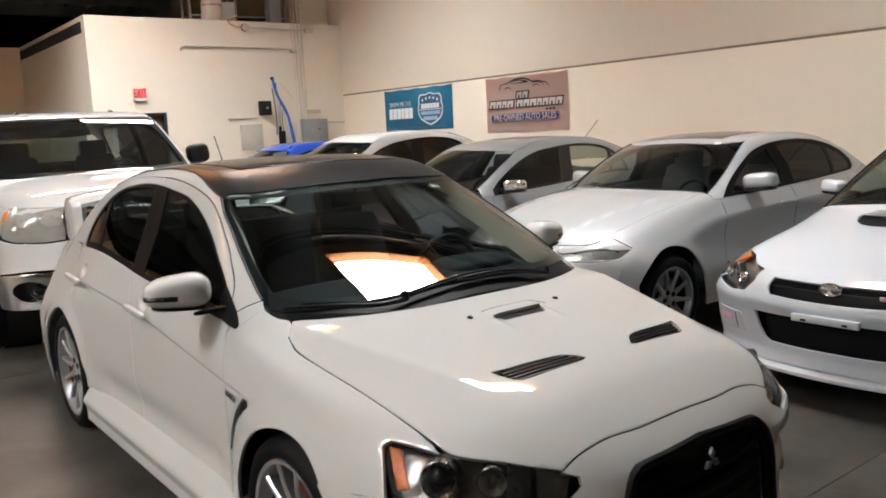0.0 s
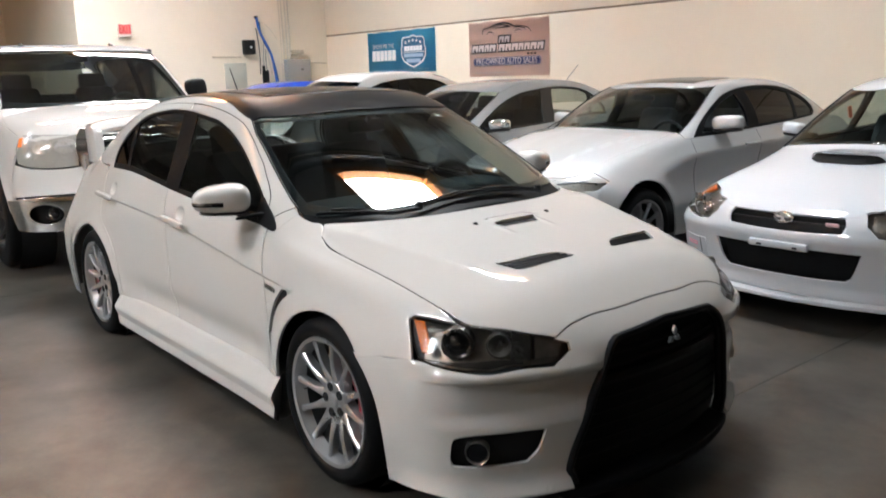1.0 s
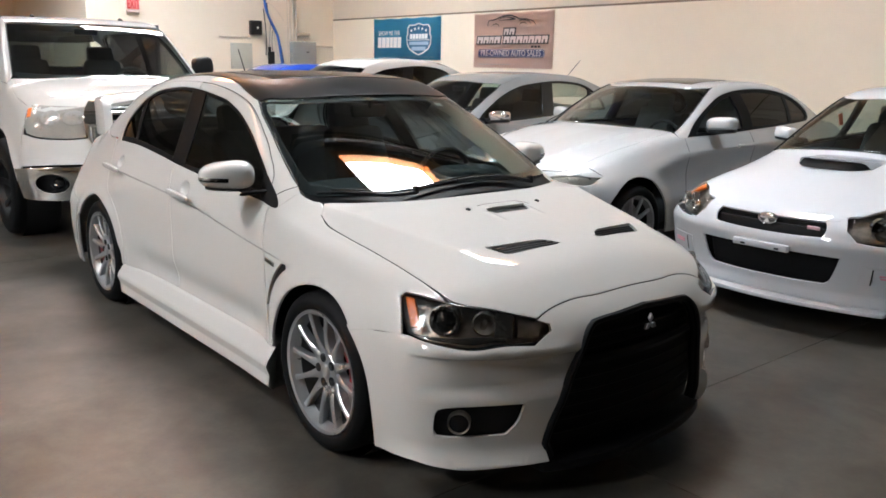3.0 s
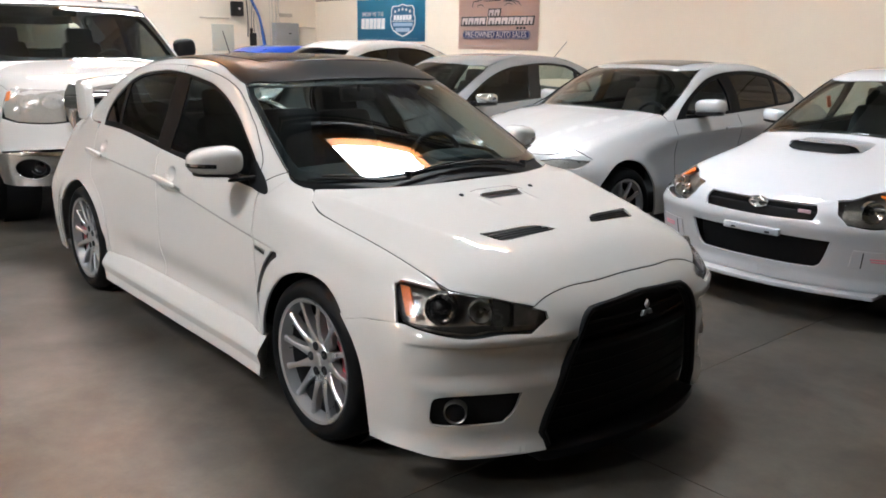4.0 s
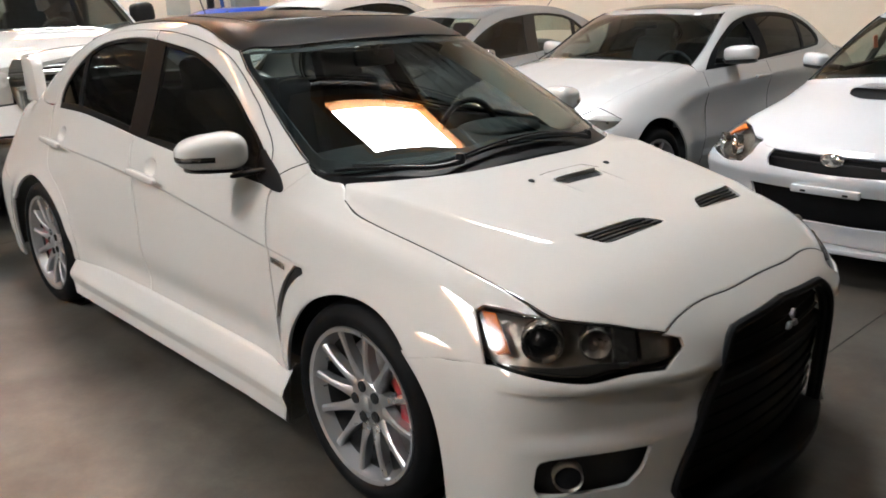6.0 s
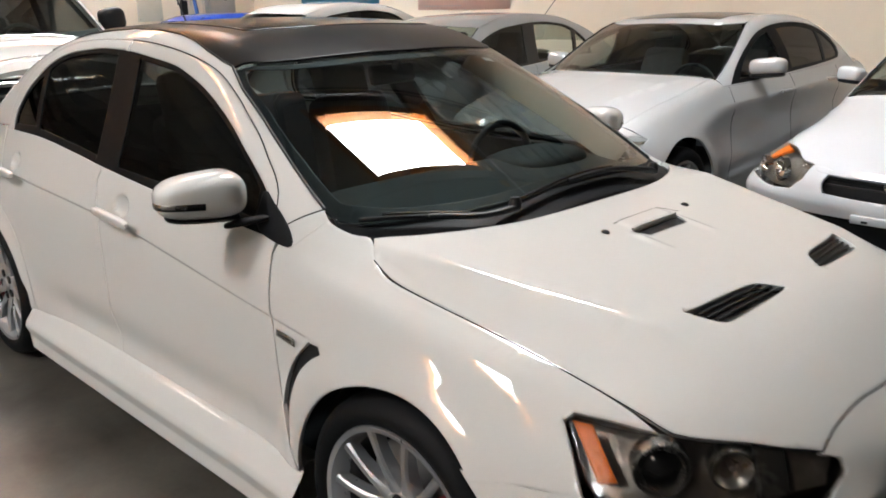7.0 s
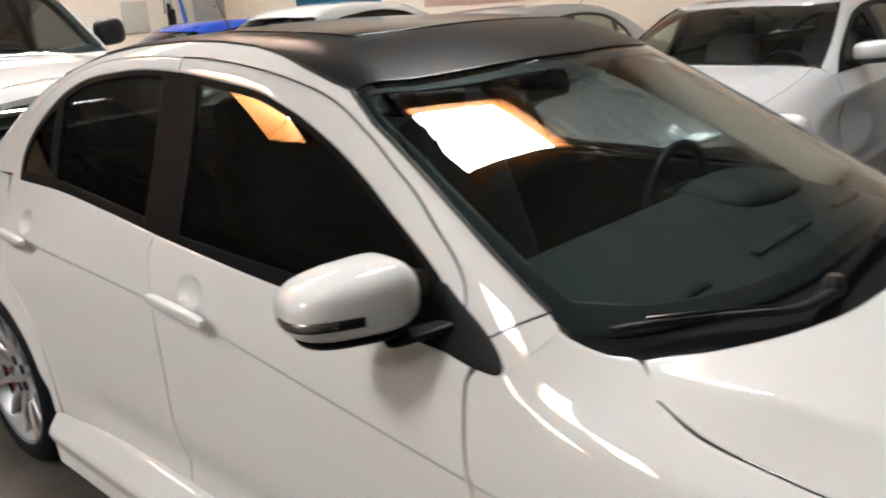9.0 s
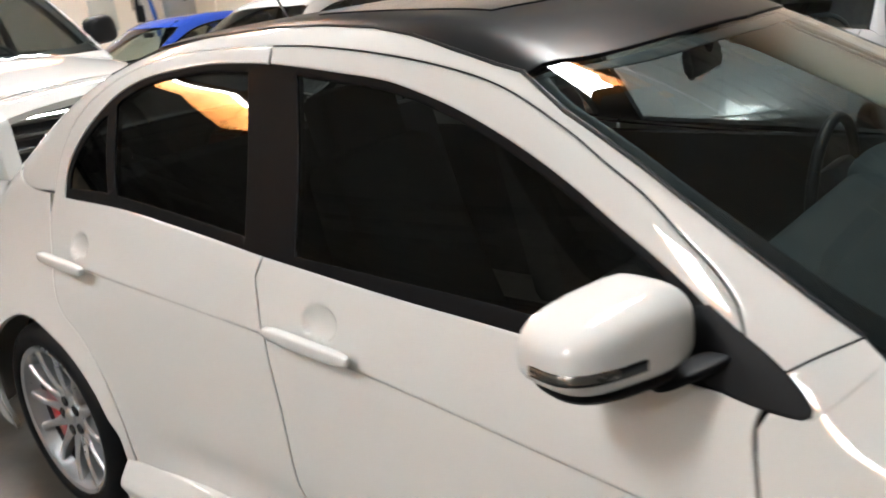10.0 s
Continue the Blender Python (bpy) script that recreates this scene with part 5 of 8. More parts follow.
# underbody and cabin
box("floor_pan", (3.9, 1.5, 0.06), (0.0, 0, 0.22), DARK, saloon, 0.01)
box("bulkhead", (0.05, 1.4, 0.62), (1.15, 0, 0.58), DARK, saloon, 0.0)
blob("dashboard", (0.26, 0.69, 0.13), (0.35, 0.3), (0.90, 0, 0.84), DASH, saloon, rot=(0, 8, 0), label="dark grey moulded dashboard")
for vy, vw in ((-0.42, 0.20), (0.05, 0.30), (0.45, 0.16)):
    box("defroster_vent", (0.022, vw, 0.012), (1.02, vy, 0.957), PITCH, saloon, 0.003, rot=(0, 8, 0))
tube("dash_seam", [(0.70, -0.60, 0.972), (0.72, 0.0, 0.975), (0.70, 0.60, 0.972)], 0.004, LAMPDARK, saloon, 6)
blob("gauge_rim", (0.05, 0.09, 0.05), (0.8, 0.8), (0.70, 0.37, 0.955), LAMPRING, saloon, nu=20, nv=12)
blob("instrument_hood", (0.13, 0.2, 0.05), (0.7, 0.7), (0.78, 0.37, 0.965), DASH, saloon)
box("headliner", (1.1, 0.94, 0.02), (-0.36, 0, 1.385), DARK, saloon, 0.005)
box("parcel_shelf", (0.5, 1.2, 0.03), (-1.45, 0, 0.98), DARK, saloon, 0.01)
for sgn in (-1, 1):
    box("door_lining", (2.0, 0.04, 0.6), (-0.2, sgn * 0.76, 0.66), DARK, saloon, 0.01)
for sgn in (-1, 1):
    seat = box("seat", (0.5, 0.5, 0.16), (0.1, sgn * 0.36, 0.5), CLOTH, saloon, 0.05, label="charcoal bucket seat")
    box("seat_back", (0.14, 0.5, 0.62), (-0.2, sgn * 0.36, 0.85), CLOTH, seat, 0.05, rot=(0, -18, 0), taper=(1, 0.75))
    box("headrest", (0.1, 0.26, 0.18), (-0.33, sgn * 0.36, 1.2), CLOTH, seat, 0.035, rot=(0, -14, 0))
box("rear_bench", (0.5, 1.2, 0.7), (-1.05, 0, 0.72), CLOTH, saloon, 0.06, rot=(0, -16, 0))
bm = bmesh.new()
ring = []
sw = lathe("steering_wheel", [(0.185 + 0.014 * math.cos(a), 0.014 * math.sin(a)) for a in np.linspace(0, 2 * math.pi, 11)], 36, PITCH, saloon, pose(0.60, 0.37, 0.90, 0, 0, 0) @ pose(0, 0, 0, 0, 62, 90), label="black steering wheel")
bm.free()
box("wheel_boss", (0.06, 0.16, 0.14), (0.63, 0.37, 0.91), BLACK, sw, 0.02, rot=(0, -28, 0))
trim = [(p[0], p[1] + 0.012) for p in rail3[8::-1]] + [(0.955, -0.69), (0.93, -0.668), (0.777, -0.655), (0.656, -0.634), (0.588, -0.62), (0.516, -0.605), (0.44, -0.585), (0.3, -0.545)]
panel("pillar_trim", inset(F1, 0.03), trim, "top", TAN, saloon, "beige inner pillar trim", both=True, h=0.03, depth=0.09)
box("rear_mirror", (0.03, 0.24, 0.07), (0.42, 0.0, 1.285), BLACK, saloon, 0.02, rot=(0, -10, 8), label="black rear-view mirror")
tube("mirror_stalk", [(0.45, 0, 1.37), (0.43, 0, 1.30)], 0.012, BLACK, saloon, 6)

for x in (1.325, -1.325):
    for sgn in (-1, 1):
        wheel(saloon, (x + (0.013 if x > 0 else 0.0), sgn * 0.766, 0.326), sgn, W=0.216, spoke_w=0.021, rim_r=0.25, deep=0.046, hubr=0.082, caliper=(REDCAL, 1 if x > 0 else -1))

# ---- the other cars ----
VIEWS["side20"] = ((1, 0, 0), (0, math.sin(radians(20)), math.cos(radians(20))), (0, math.cos(radians(20)), -math.sin(radians(20))))


def flipped(name, F, poly, view, material, parent, sgn, label="", **kw):
    """A panel drawn for the right side (sgn -1), or its mirror image."""
    v, f, n = skin(F, poly, view, **kw)
    M = np.array([1, -sgn, 1.0])
    return mesh_ob(name, v * M, f if sgn < 0 else [g[::-1] for g in f], material, parent, n * M, label=label)


def seam(F, points, view, parent, both=True, r=0.0022, name="panel_gap"):
    P, hit = lift(inset(F, 0.0006), curve2(points, 0.05, closed=False), view)
    P = [tuple(p) for p, h in zip(P, hit) if h]
    for sgn in ((-1, 1) if both else (-1,)):
        tube(name, [(p[0], -sgn * p[1], p[2]) for p in P], r, BLACK, parent, 5)


def shell(root, F, paint, o, side_glass=TINTGLASS, screen=WSGLASS, front_glass=None):
    """Body side, roof, glass and bonnet of a car, from its outlines."""
    rail = o["rail"]
    r3 = [tuple(lift(F, np.array([q[:2]]), "top")[0][0]) for q in rail] if len(rail[0]) == 3 else s3(rail, F)
    dlo = o["dlo"]
    low = o["low"]
    # upper body side: between window opening and roof
    waist = [(x, z) for x, z in o["waist"]]
    upper = s3(waist, F) + r3[::-1]
    P = [tuple(p) for p in upper]
    panel("pillar", F, P, "sideup", paint, root, "painted pillar and roof rail", both=True, h=0.04, holes=(s3(dlo, F),))
    side3 = s3(low, F)
    if "edge" in o:  # the wing's top follows the bonnet's edge
        i0, i1 = o["edge"]
        side3 += [tuple(q) for q in lift(F, np.array(o["bonnet"][i0:i1 + 1][::-1]), "top")[0]]
    guide = ()
    if "line" in o:  # the shoulder line
        xs = np.linspace(-2.1, 1.3, 18)
        q = flat(s3([(x, o["line"](x)) for x in xs], F), "side20")
        guide = ((spl(*[tuple(map(float, p)) for p in q]), -2.0, 1.2, (0.010, 0.003, 0.0, -0.003, -0.010)),)
    panel("body_side", F, side3 + s3(waist, F), "side20", paint, root, "painted doors and wings", both=True, h=o.get("fine", 0.035), gap=0.0005, lines=guide)
    panel("window_trim", inset(F, 0.005), dlo, "side", o.get("trim_mat", GLOSSBLACK), root, "black window surround", both=True, holes=tuple(o["panes"]), h=0.05, gap=-0.004, depth=0.02)
    for i, q in enumerate(o["panes"]):
        panel("side_window", inset(F, 0.009), q, "side", front_glass if front_glass and i == 0 else side_glass, root, "side window glass", both=not (i == 0 and "open_window" in o), h=0.06, gap=-0.01, depth=0.004, fade=0.0)
    k = o["top_i"]
    j = o["rear_i"]
    top, base = o["ws_top"], o["ws_base"]
    ws = top + [(p[0], p[1] + 0.003) for p in r3[k - 1::-1]] + base
    whole("windscreen", inset(F, 0.004), ws, "top", screen, root, "clear windscreen", h=0.05, depth=0.005, fade=0.0)
    roof = [(x - 0.006, y) for x, y in top] + [(p[0], p[1] + 0.002) for p in r3[k:j]] + o["roof_end"]
    whole("roof", F, roof, "top", o.get("roof_mat", paint), root, "painted roof", h=0.05, fade=0.1, depth=0.008)
    rg = [(x - 0.008, y) for x, y in o["roof_end"][::-1]] + [(p[0], p[1] + 0.003) for p in r3[j:]] + o["rg_base"]
    whole("rear_glass", inset(F, 0.003), rg, "top", o.get("rear_mat", side_glass), root, "tinted rear glass", h=0.06)
    hb = panel("bonnet", o.get("bonnet_field", F), o["bonnet"] + [(x, -y) for x, y in o["bonnet"][-2:0:-1]], "top", paint, root, "painted bonnet", h=0.035, holes=tuple(o.get("hood_holes", ())))
    whole("scuttle", inset(F, 0.014), o["scuttle"], "top", BLACK, root, "black scuttle", h=0.05)
    for sgn in (-1, 1):
        tube("pillar_seal", [(p[0], -sgn * p[1], p[2]) for p in r3[:k + 1]], 0.005, BLACK, root, 6)
    for q in o.get("gaps", ()):
        seam(F, q, "side", root)
    for x, z0, z1, hw, ln, nm, *half_w in o["mirror"]:
        mw = half_w[0] if half_w else 0.115
        for sgn in (-1, 1):
            mir = blob("door_mirror", (ln, mw, (z1 - z0) / 2), (0.6, 0.65), (x, sgn * hw, (z0 + z1) / 2), nm, root, rot=(sgn * 4, -4, sgn * 14), label="painted door mirror", cut=-0.35)
            if nm is not BLACK:
                blob("mirror_base", (ln * 0.96, mw * 0.94, (z1 - z0) * 0.17), (0.6, 0.65), (x, sgn * hw, z0 + 0.006), BLACK, mir, rot=(sgn * 4, -4, sgn * 14), nu=20, nv=10)
            tube("mirror_arm", [(x + 0.01, sgn * (hw - 0.06), z0 + 0.01), (x + 0.06, sgn * (hw - 0.20), z0 + 0.005)], 0.022, BLACK, mir, 8)
    for hx, hz in o.get("handles", ()):
        P, _ = lift(F, np.array([(hx, hz)]), "side")
        for sgn in (-1, 1):
            blob("door_handle", (0.115, 0.018, 0.016), (0.5, 0.5), (hx, -sgn * (P[0][1] - 0.008), hz), o.get("handle_mat", paint), root, nu=20, nv=10)
    return hb


def cabin(root, x0, zf, hw, seats=CLOTH, lhd=True, roofz=1.33):
    """Dashboard, seats, wheel, mirror and dark lining."""
    box("floor_pan", (3.6, 1.45, 0.06), (0, 0, zf - 0.33), DARK, root, 0.0)
    box("bulkhead", (0.05, 1.35, 0.5), (x0 + 0.22, 0, zf + 0.05), DARK, root, 0.0)
    box("dashboard", (0.38, hw * 1.85, 0.2), (x0, 0, zf + 0.27), DASH, root, 0.05, rot=(0, 10, 0))
    box("parcel_shelf", (0.5, hw * 1.6, 0.03), (x0 - 2.35, 0, zf + 0.40), DARK, root, 0.0)
    for sgn in (-1, 1):
        seat = box("seat", (0.5, 0.5, 0.16), (x0 - 0.8, sgn * 0.37, zf - 0.06), seats, root, 0.05)
        box("seat_back", (0.14, 0.5, 0.62), (x0 - 1.1, sgn * 0.37, zf + 0.28), seats, seat, 0.05, rot=(0, -18, 0), taper=(1, 0.75))
        box("headrest", (0.1, 0.27, 0.18), (x0 - 1.23, sgn * 0.37, zf + 0.63), seats, seat, 0.035, rot=(0, -14, 0))
        box("door_lining", (2.0, 0.04, 0.5), (x0 - 1.1, sgn * hw * 1.08, zf + 0.06), DARK, root, 0.0)
    box("rear_bench", (0.4, hw * 1.7, 0.62), (x0 - 1.95, 0, zf + 0.15), seats, root, 0.06, rot=(0, -16, 0))
    lathe("steering_wheel", [(0.18 + 0.014 * math.cos(a), 0.014 * math.sin(a)) for a in np.linspace(0, 2 * math.pi, 9)], 28, BLACK, root, pose(x0 - 0.28, 0.37, zf + 0.33) @ pose(0, 0, 0, 0, 62, 90))
    box("rear_mirror", (0.03, 0.22, 0.06), (x0 - 0.42, 0.0, roofz - 0.06), BLACK, root, 0.015)


# --- mineral white executive saloon ---
def exec_crease(x, z):
    """A sharp shoulder line with a hollow under it, and a rib above the sill."""
    d = 0.868 - 0.03 * x - z
    u = np.clip(d / 0.15, 0, 1)
    back = np.clip((d - 0.15) / 0.25, 0, 1)
    hollow = 0.045 * (1 - (1 - u) ** 2) * (1 - back * back * (3 - 2 * back))
    rib = 0.014 * np.exp(-((z - 0.40 + 0.06 * x) / 0.03) ** 2) * np.clip((0.95 - np.abs(x)) / 0.2, 0, 1)
    return hollow * (0.35 * np.clip((1.75 - x) / 0.25, 0, 1) + 0.65 * np.clip((1.25 - x) / 0.5, 0, 1)) - rib


EXEC = dict(SALOON)
EXEC.update(
    kside=spl((-2.3, 0.12), (-1.5, 0.08), (0.0, 0.06), (0.8, 0.06), (1.2, 0.10), (2.2, 0.14)), axle=0.318, flares=((1.43, 0.375, 0.016), (-1.405, 0.36, 0.014)),
    wide=spl((-2.45, 0.82), (-1.9, 0.88), (-1.405, 0.893), (0.0, 0.885), (1.0, 0.885), (1.405, 0.895), (1.8, 0.875), (2.2, 0.82)),
    sect=spl((0.12, -0.04), (0.25, -0.02), (0.4, -0.008), (0.55, -0.004), (0.7, -0.004), (0.82, -0.012), (0.92, -0.04), (1.05, -0.1)),
    crease=exec_crease,
    belt=lambda x: 0.982 - 0.03 * x,
    beltw=spl((-2.0, 0.66), (-1.4, 0.745), (-0.6, 0.80), (0.0, 0.81), (0.5, 0.805), (0.9, 0.79), (1.3, 0.77)), lean=0.42, bow=0.25,
    hood=spl((-2.3, 1.0), (-1.7, 1.05), (-0.5, 1.03), (0.2, 1.07), (0.6, 1.068), (0.9, 1.044), (1.2, 1.006), (1.5, 0.957), (1.8, 0.886), (2.0, 0.81), (2.12, 0.745), (2.25, 0.65)),
    hdrop=spl((0.7, 0.05), (2.3, 0.06)), hdrop4=spl((0.7, 0.08), (1.4, 0.12), (1.9, 0.25), (2.3, 0.4)),
    roof=spl((1.30, 0.885), (1.05, 1.012), (0.8, 1.135), (0.5, 1.272), (0.25, 1.360), (0.05, 1.398), (-0.2, 1.420), (-0.5, 1.428), (-0.9, 1.408), (-1.2, 1.352), (-1.5, 1.25), (-1.8, 1.12), (-2.05, 1.02)),
    nose=spl((0.1, 2.1), (0.3, 2.15), (0.5, 2.185), (0.62, 2.18), (0.72, 2.14), (0.82, 2.05), (0.9, 1.95)), na=0.28, nb=0.3,
    tail=spl((0.1, 2.35), (0.4, 2.42), (0.7, 2.44), (0.9, 2.4), (1.05, 2.3)))
FE = body_field(EXEC)
bmw_rail = [(x, -y, 0) for x, y in ((0.80, 0.724), (0.65, 0.70), (0.53, 0.683), (0.37, 0.65), (0.20, 0.608), (0.07, 0.572), (-0.05, 0.545), (-0.22, 0.528), (-0.5, 0.52), (-0.85, 0.515), (-1.1, 0.515), (-1.35, 0.52), (-1.6, 0.525), (-1.76, 0.525))]
bmw_dlo = [(0.70, 0.966), (0.57, 1.06), (0.42, 1.145), (0.27, 1.215), (0.12, 1.274), (-0.03, 1.310), (-0.22, 1.336), (-0.5, 1.348), (-0.8, 1.338), (-1.07, 1.298), (-1.28, 1.225), (-1.42, 1.13), (-1.42, 1.075), (-1.35, 1.043), (-0.8, 1.016), (-0.3, 0.996), (0.3, 0.974)]
BL = spl((0.8, 0.60), (1.2, 0.55), (1.7, 0.46), (2.15, 0.36))


def F_exec_bonnet(P):
    """Two long creases: the middle stands a little proud of the edges."""
    x, y = P[..., 0], np.abs(P[..., 1])
    t = np.clip((BL(x) - y) / 0.03 + 0.5, 0, 1)
    u = np.clip((y - 0.18) / 0.25, 0, 1)
    return FE(P) - 0.011 * t * t * (3 - 2 * t) * (0.35 + 0.65 * u) * np.clip((x - 0.95) / 0.25, 0, 1) * np.clip((2.1 - x) / 0.2, 0, 1)


exec_car = thing("saloon_car", "mineral white executive saloon with a sunroof and a lowered front window", "car", "parked cars", at=pose(-0.79, 4.17, 0, 0, 0, -90))
shell(exec_car, FE, MINERAL, dict(
    bonnet_field=F_exec_bonnet, open_window=True, trim_mat=WINDOWTRIM, fine=0.022, line=lambda x: 0.868 - 0.03 * x,
    rail=bmw_rail, dlo=bmw_dlo, top_i=5, rear_i=10,
    panes=[[(0.56, 0.992), (0.46, 1.08), (0.32, 1.155), (0.17, 1.216), (0.02, 1.265), (-0.11, 1.290), (-0.16, 1.15), (-0.14, 1.010), (0.3, 0.995)], [(-0.30, 1.016), (-0.32, 1.15), (-0.28, 1.310), (-0.5, 1.322), (-0.78, 1.312), (-1.0, 1.275), (-1.0, 1.15), (-0.97, 1.036)], [(-1.02, 1.038), (-1.05, 1.15), (-1.05, 1.27), (-1.18, 1.232), (-1.33, 1.15), (-1.38, 1.085), (-1.33, 1.056)]],
    waist=[(0.81, 0.960), (0.6, 0.958), (-0.2, 0.980), (-0.9, 1.002), (-1.46, 1.018), (-1.78, 1.07)],
    low=[(-1.95, 1.04), (-2.25, 1.0), (-2.28, 0.8), (-2.2, 0.5), (-2.0, 0.25), (-1.78, 0.24)] + arc(-1.405, 0.318, 0.365, 170, 10, 12) + [(-1.02, 0.22), (1.02, 0.22)] + arc(1.43, 0.325, 0.375, 170, 10, 14) + [(1.82, 0.28), (1.95, 0.30), (1.9, 0.55), (1.86, 0.67), (1.77, 0.722), (1.80, 0.752)], edge=(4, 9),
    ws_top=[(0.25, 0.0), (0.24, -0.2), (0.205, -0.4), (0.11, -0.545)], ws_base=[(0.85, -0.64), (0.90, -0.5), (0.945, -0.32), (0.967, -0.15), (0.97, 0.0)],
    roof_end=[(-1.12, -0.53), (-1.17, -0.3), (-1.18, 0.0)], rg_base=[(-1.80, -0.4), (-1.83, 0.0)],
    bonnet=[(1.0, 0.0), (0.995, -0.15), (0.96, -0.36), (0.88, -0.56), (0.82, -0.69), (1.05, -0.715), (1.3, -0.715), (1.5, -0.70), (1.7, -0.685), (1.84, -0.66), (1.95, -0.60), (2.03, -0.45), (2.09, -0.25), (2.115, 0.0)],
    scuttle=[(0.995, 0.0), (0.96, -0.35), (0.88, -0.55), (0.84, -0.64), (0.79, -0.63), (0.83, -0.53), (0.90, -0.34), (0.94, 0.0)],
    mirror=[(0.35, 1.005, 1.130, 0.888, 0.10, MINERAL, 0.125)], handles=[(-0.09, 0.868), (-1.02, 0.895)],
    gaps=[[(0.74, 0.958), (0.73, 0.8), (0.76, 0.55), (0.84, 0.3)], [(-0.22, 0.98), (-0.25, 0.85), (-0.2, 0.6), (-0.12, 0.28)], [(-1.22, 0.99), (-1.2, 0.88), (-1.05, 0.7), (-1.0, 0.5)]]), EXECTINT, front_glass=LIGHTTINT)
cabin(exec_car, 0.72, 0.56, 0.68, GREYCLOTH)
whole("sunroof", inset(FE, -0.003), [(0.08, 0.0), (0.07, -0.36), (-0.42, -0.40), (-0.45, 0.0)], "top", GLOSSBLACK, exec_car, "brown-tinted glass sunroof", h=0.06, depth=0.004)
for sgn in (-1, 1):
    hl = flipped("headlight", FE, [(1.77, -0.835, 0.732), (1.83, -0.775, 0.744), (1.95, -0.66, 0.752), (2.06, -0.45, 0.722), (2.09, -0.40, 0.68), (2.05, -0.52, 0.64), (1.95, -0.70, 0.645), (1.86, -0.79, 0.670)], "corner", LENS, exec_car, sgn, "angular headlight with a bright lower edge", h=0.04, depth=0.01)
    flipped("lamp_bowl", inset(FE, 0.016), [(1.76, -0.845, 0.725), (1.83, -0.775, 0.752), (1.95, -0.66, 0.74), (2.06, -0.45, 0.715), (2.1, -0.40, 0.66), (2.05, -0.52, 0.61), (1.95, -0.70, 0.605), (1.86, -0.8, 0.625)], "corner", REFLECTOR, hl, sgn, h=0.04, gap=-0.01)
    flipped("light_bar", inset(FE, 0.006), [(1.84, -0.79, 0.645), (1.95, -0.69, 0.635), (2.05, -0.51, 0.64), (2.05, -0.5, 0.655), (1.95, -0.68, 0.655), (1.84, -0.78, 0.665)], "corner", REFLECTOR, hl, sgn, h=0.03)
    for cx, cy in ((1.93, 0.62), (2.0, 0.5)):
        lathe("projector", [(0, -0.02), (0.03, -0.015), (0.036, 0.0), (0.052, 0.0), (0.052, 0.03)], 24, REFLECTOR, hl, pose(cx, sgn * cy, 0.675, 0, 0, 40 if sgn < 0 else 140))
    flipped("lamp_bridge", inset(FE, 0.006), [(1.74, -0.85, 0.745), (1.82, -0.70, 0.80), (1.93, -0.63, 0.80), (2.04, -0.46, 0.765), (2.08, -0.38, 0.735), (2.07, -0.44, 0.69), (1.95, -0.66, 0.72), (1.80, -0.82, 0.71)], "corner", MINERAL, exec_car, sgn, h=0.05, depth=0.02)
    flipped("bumper", FE, [(1.77, -0.87, 0.25), (1.78, -0.87, 0.5), (1.80, -0.85, 0.69), (1.86, -0.79, 0.668), (1.95, -0.71, 0.643), (2.05, -0.53, 0.636), (2.10, -0.40, 0.66), (2.08, -0.42, 0.71), (2.06, -0.45, 0.74), (2.11, -0.25, 0.735), (2.13, 0.0, 0.73), (2.19, 0.0, 0.6), (2.16, 0.0, 0.2), (2.0, -0.6, 0.2)], "corner", MINERAL, exec_car, sgn, "mineral white front bumper", h=0.05)
    flipped("grille", inset(FE, -0.004), [(-0.03, 0.70), (-0.30, 0.695), (-0.34, 0.60), (-0.28, 0.545), (-0.04, 0.545)], "front", GLOSSBLACK, exec_car, sgn, "black kidney grille", h=0.05)
    P, _ = lift(inset(FE, -0.004), np.array([(-0.03, 0.70), (-0.30, 0.695), (-0.34, 0.60), (-0.28, 0.545), (-0.04, 0.545), (-0.03, 0.70)]), "front")
    tube("grille_ring", [(p[0], -sgn * p[1], p[2]) for p in P], 0.009, CHROME, exec_car, 6)
    for x in (1.43, -1.405):
        wheel(exec_car, (x, sgn * 0.772, 0.318), sgn, R=0.318, W=0.225, rim_r=0.232, spokes=10, rim_mat=GREYALLOY, spoke_w=0.026, split_parts=False)
whole("tail_panel", FE, [(0.0, 1.03), (-0.6, 1.0), (-0.7, 0.6), (-0.6, 0.25), (0.0, 0.25)], "rear", MINERAL, exec_car, h=0.08)
whole("boot_lid", FE, [(-1.84, 0.0), (-1.81, -0.42), (-1.79, -0.6), (-2.0, -0.64), (-2.2, -0.6), (-2.28, 0.0)], "top", MINERAL, exec_car, h=0.06)
box("screen_sticker", (0.003, 0.06, 0.03), (0.21, 0.42, 1.352), mat("pale sticker", (0.7, 0.75, 0.72), 0.6), exec_car, 0, rot=(0, -60, 0))

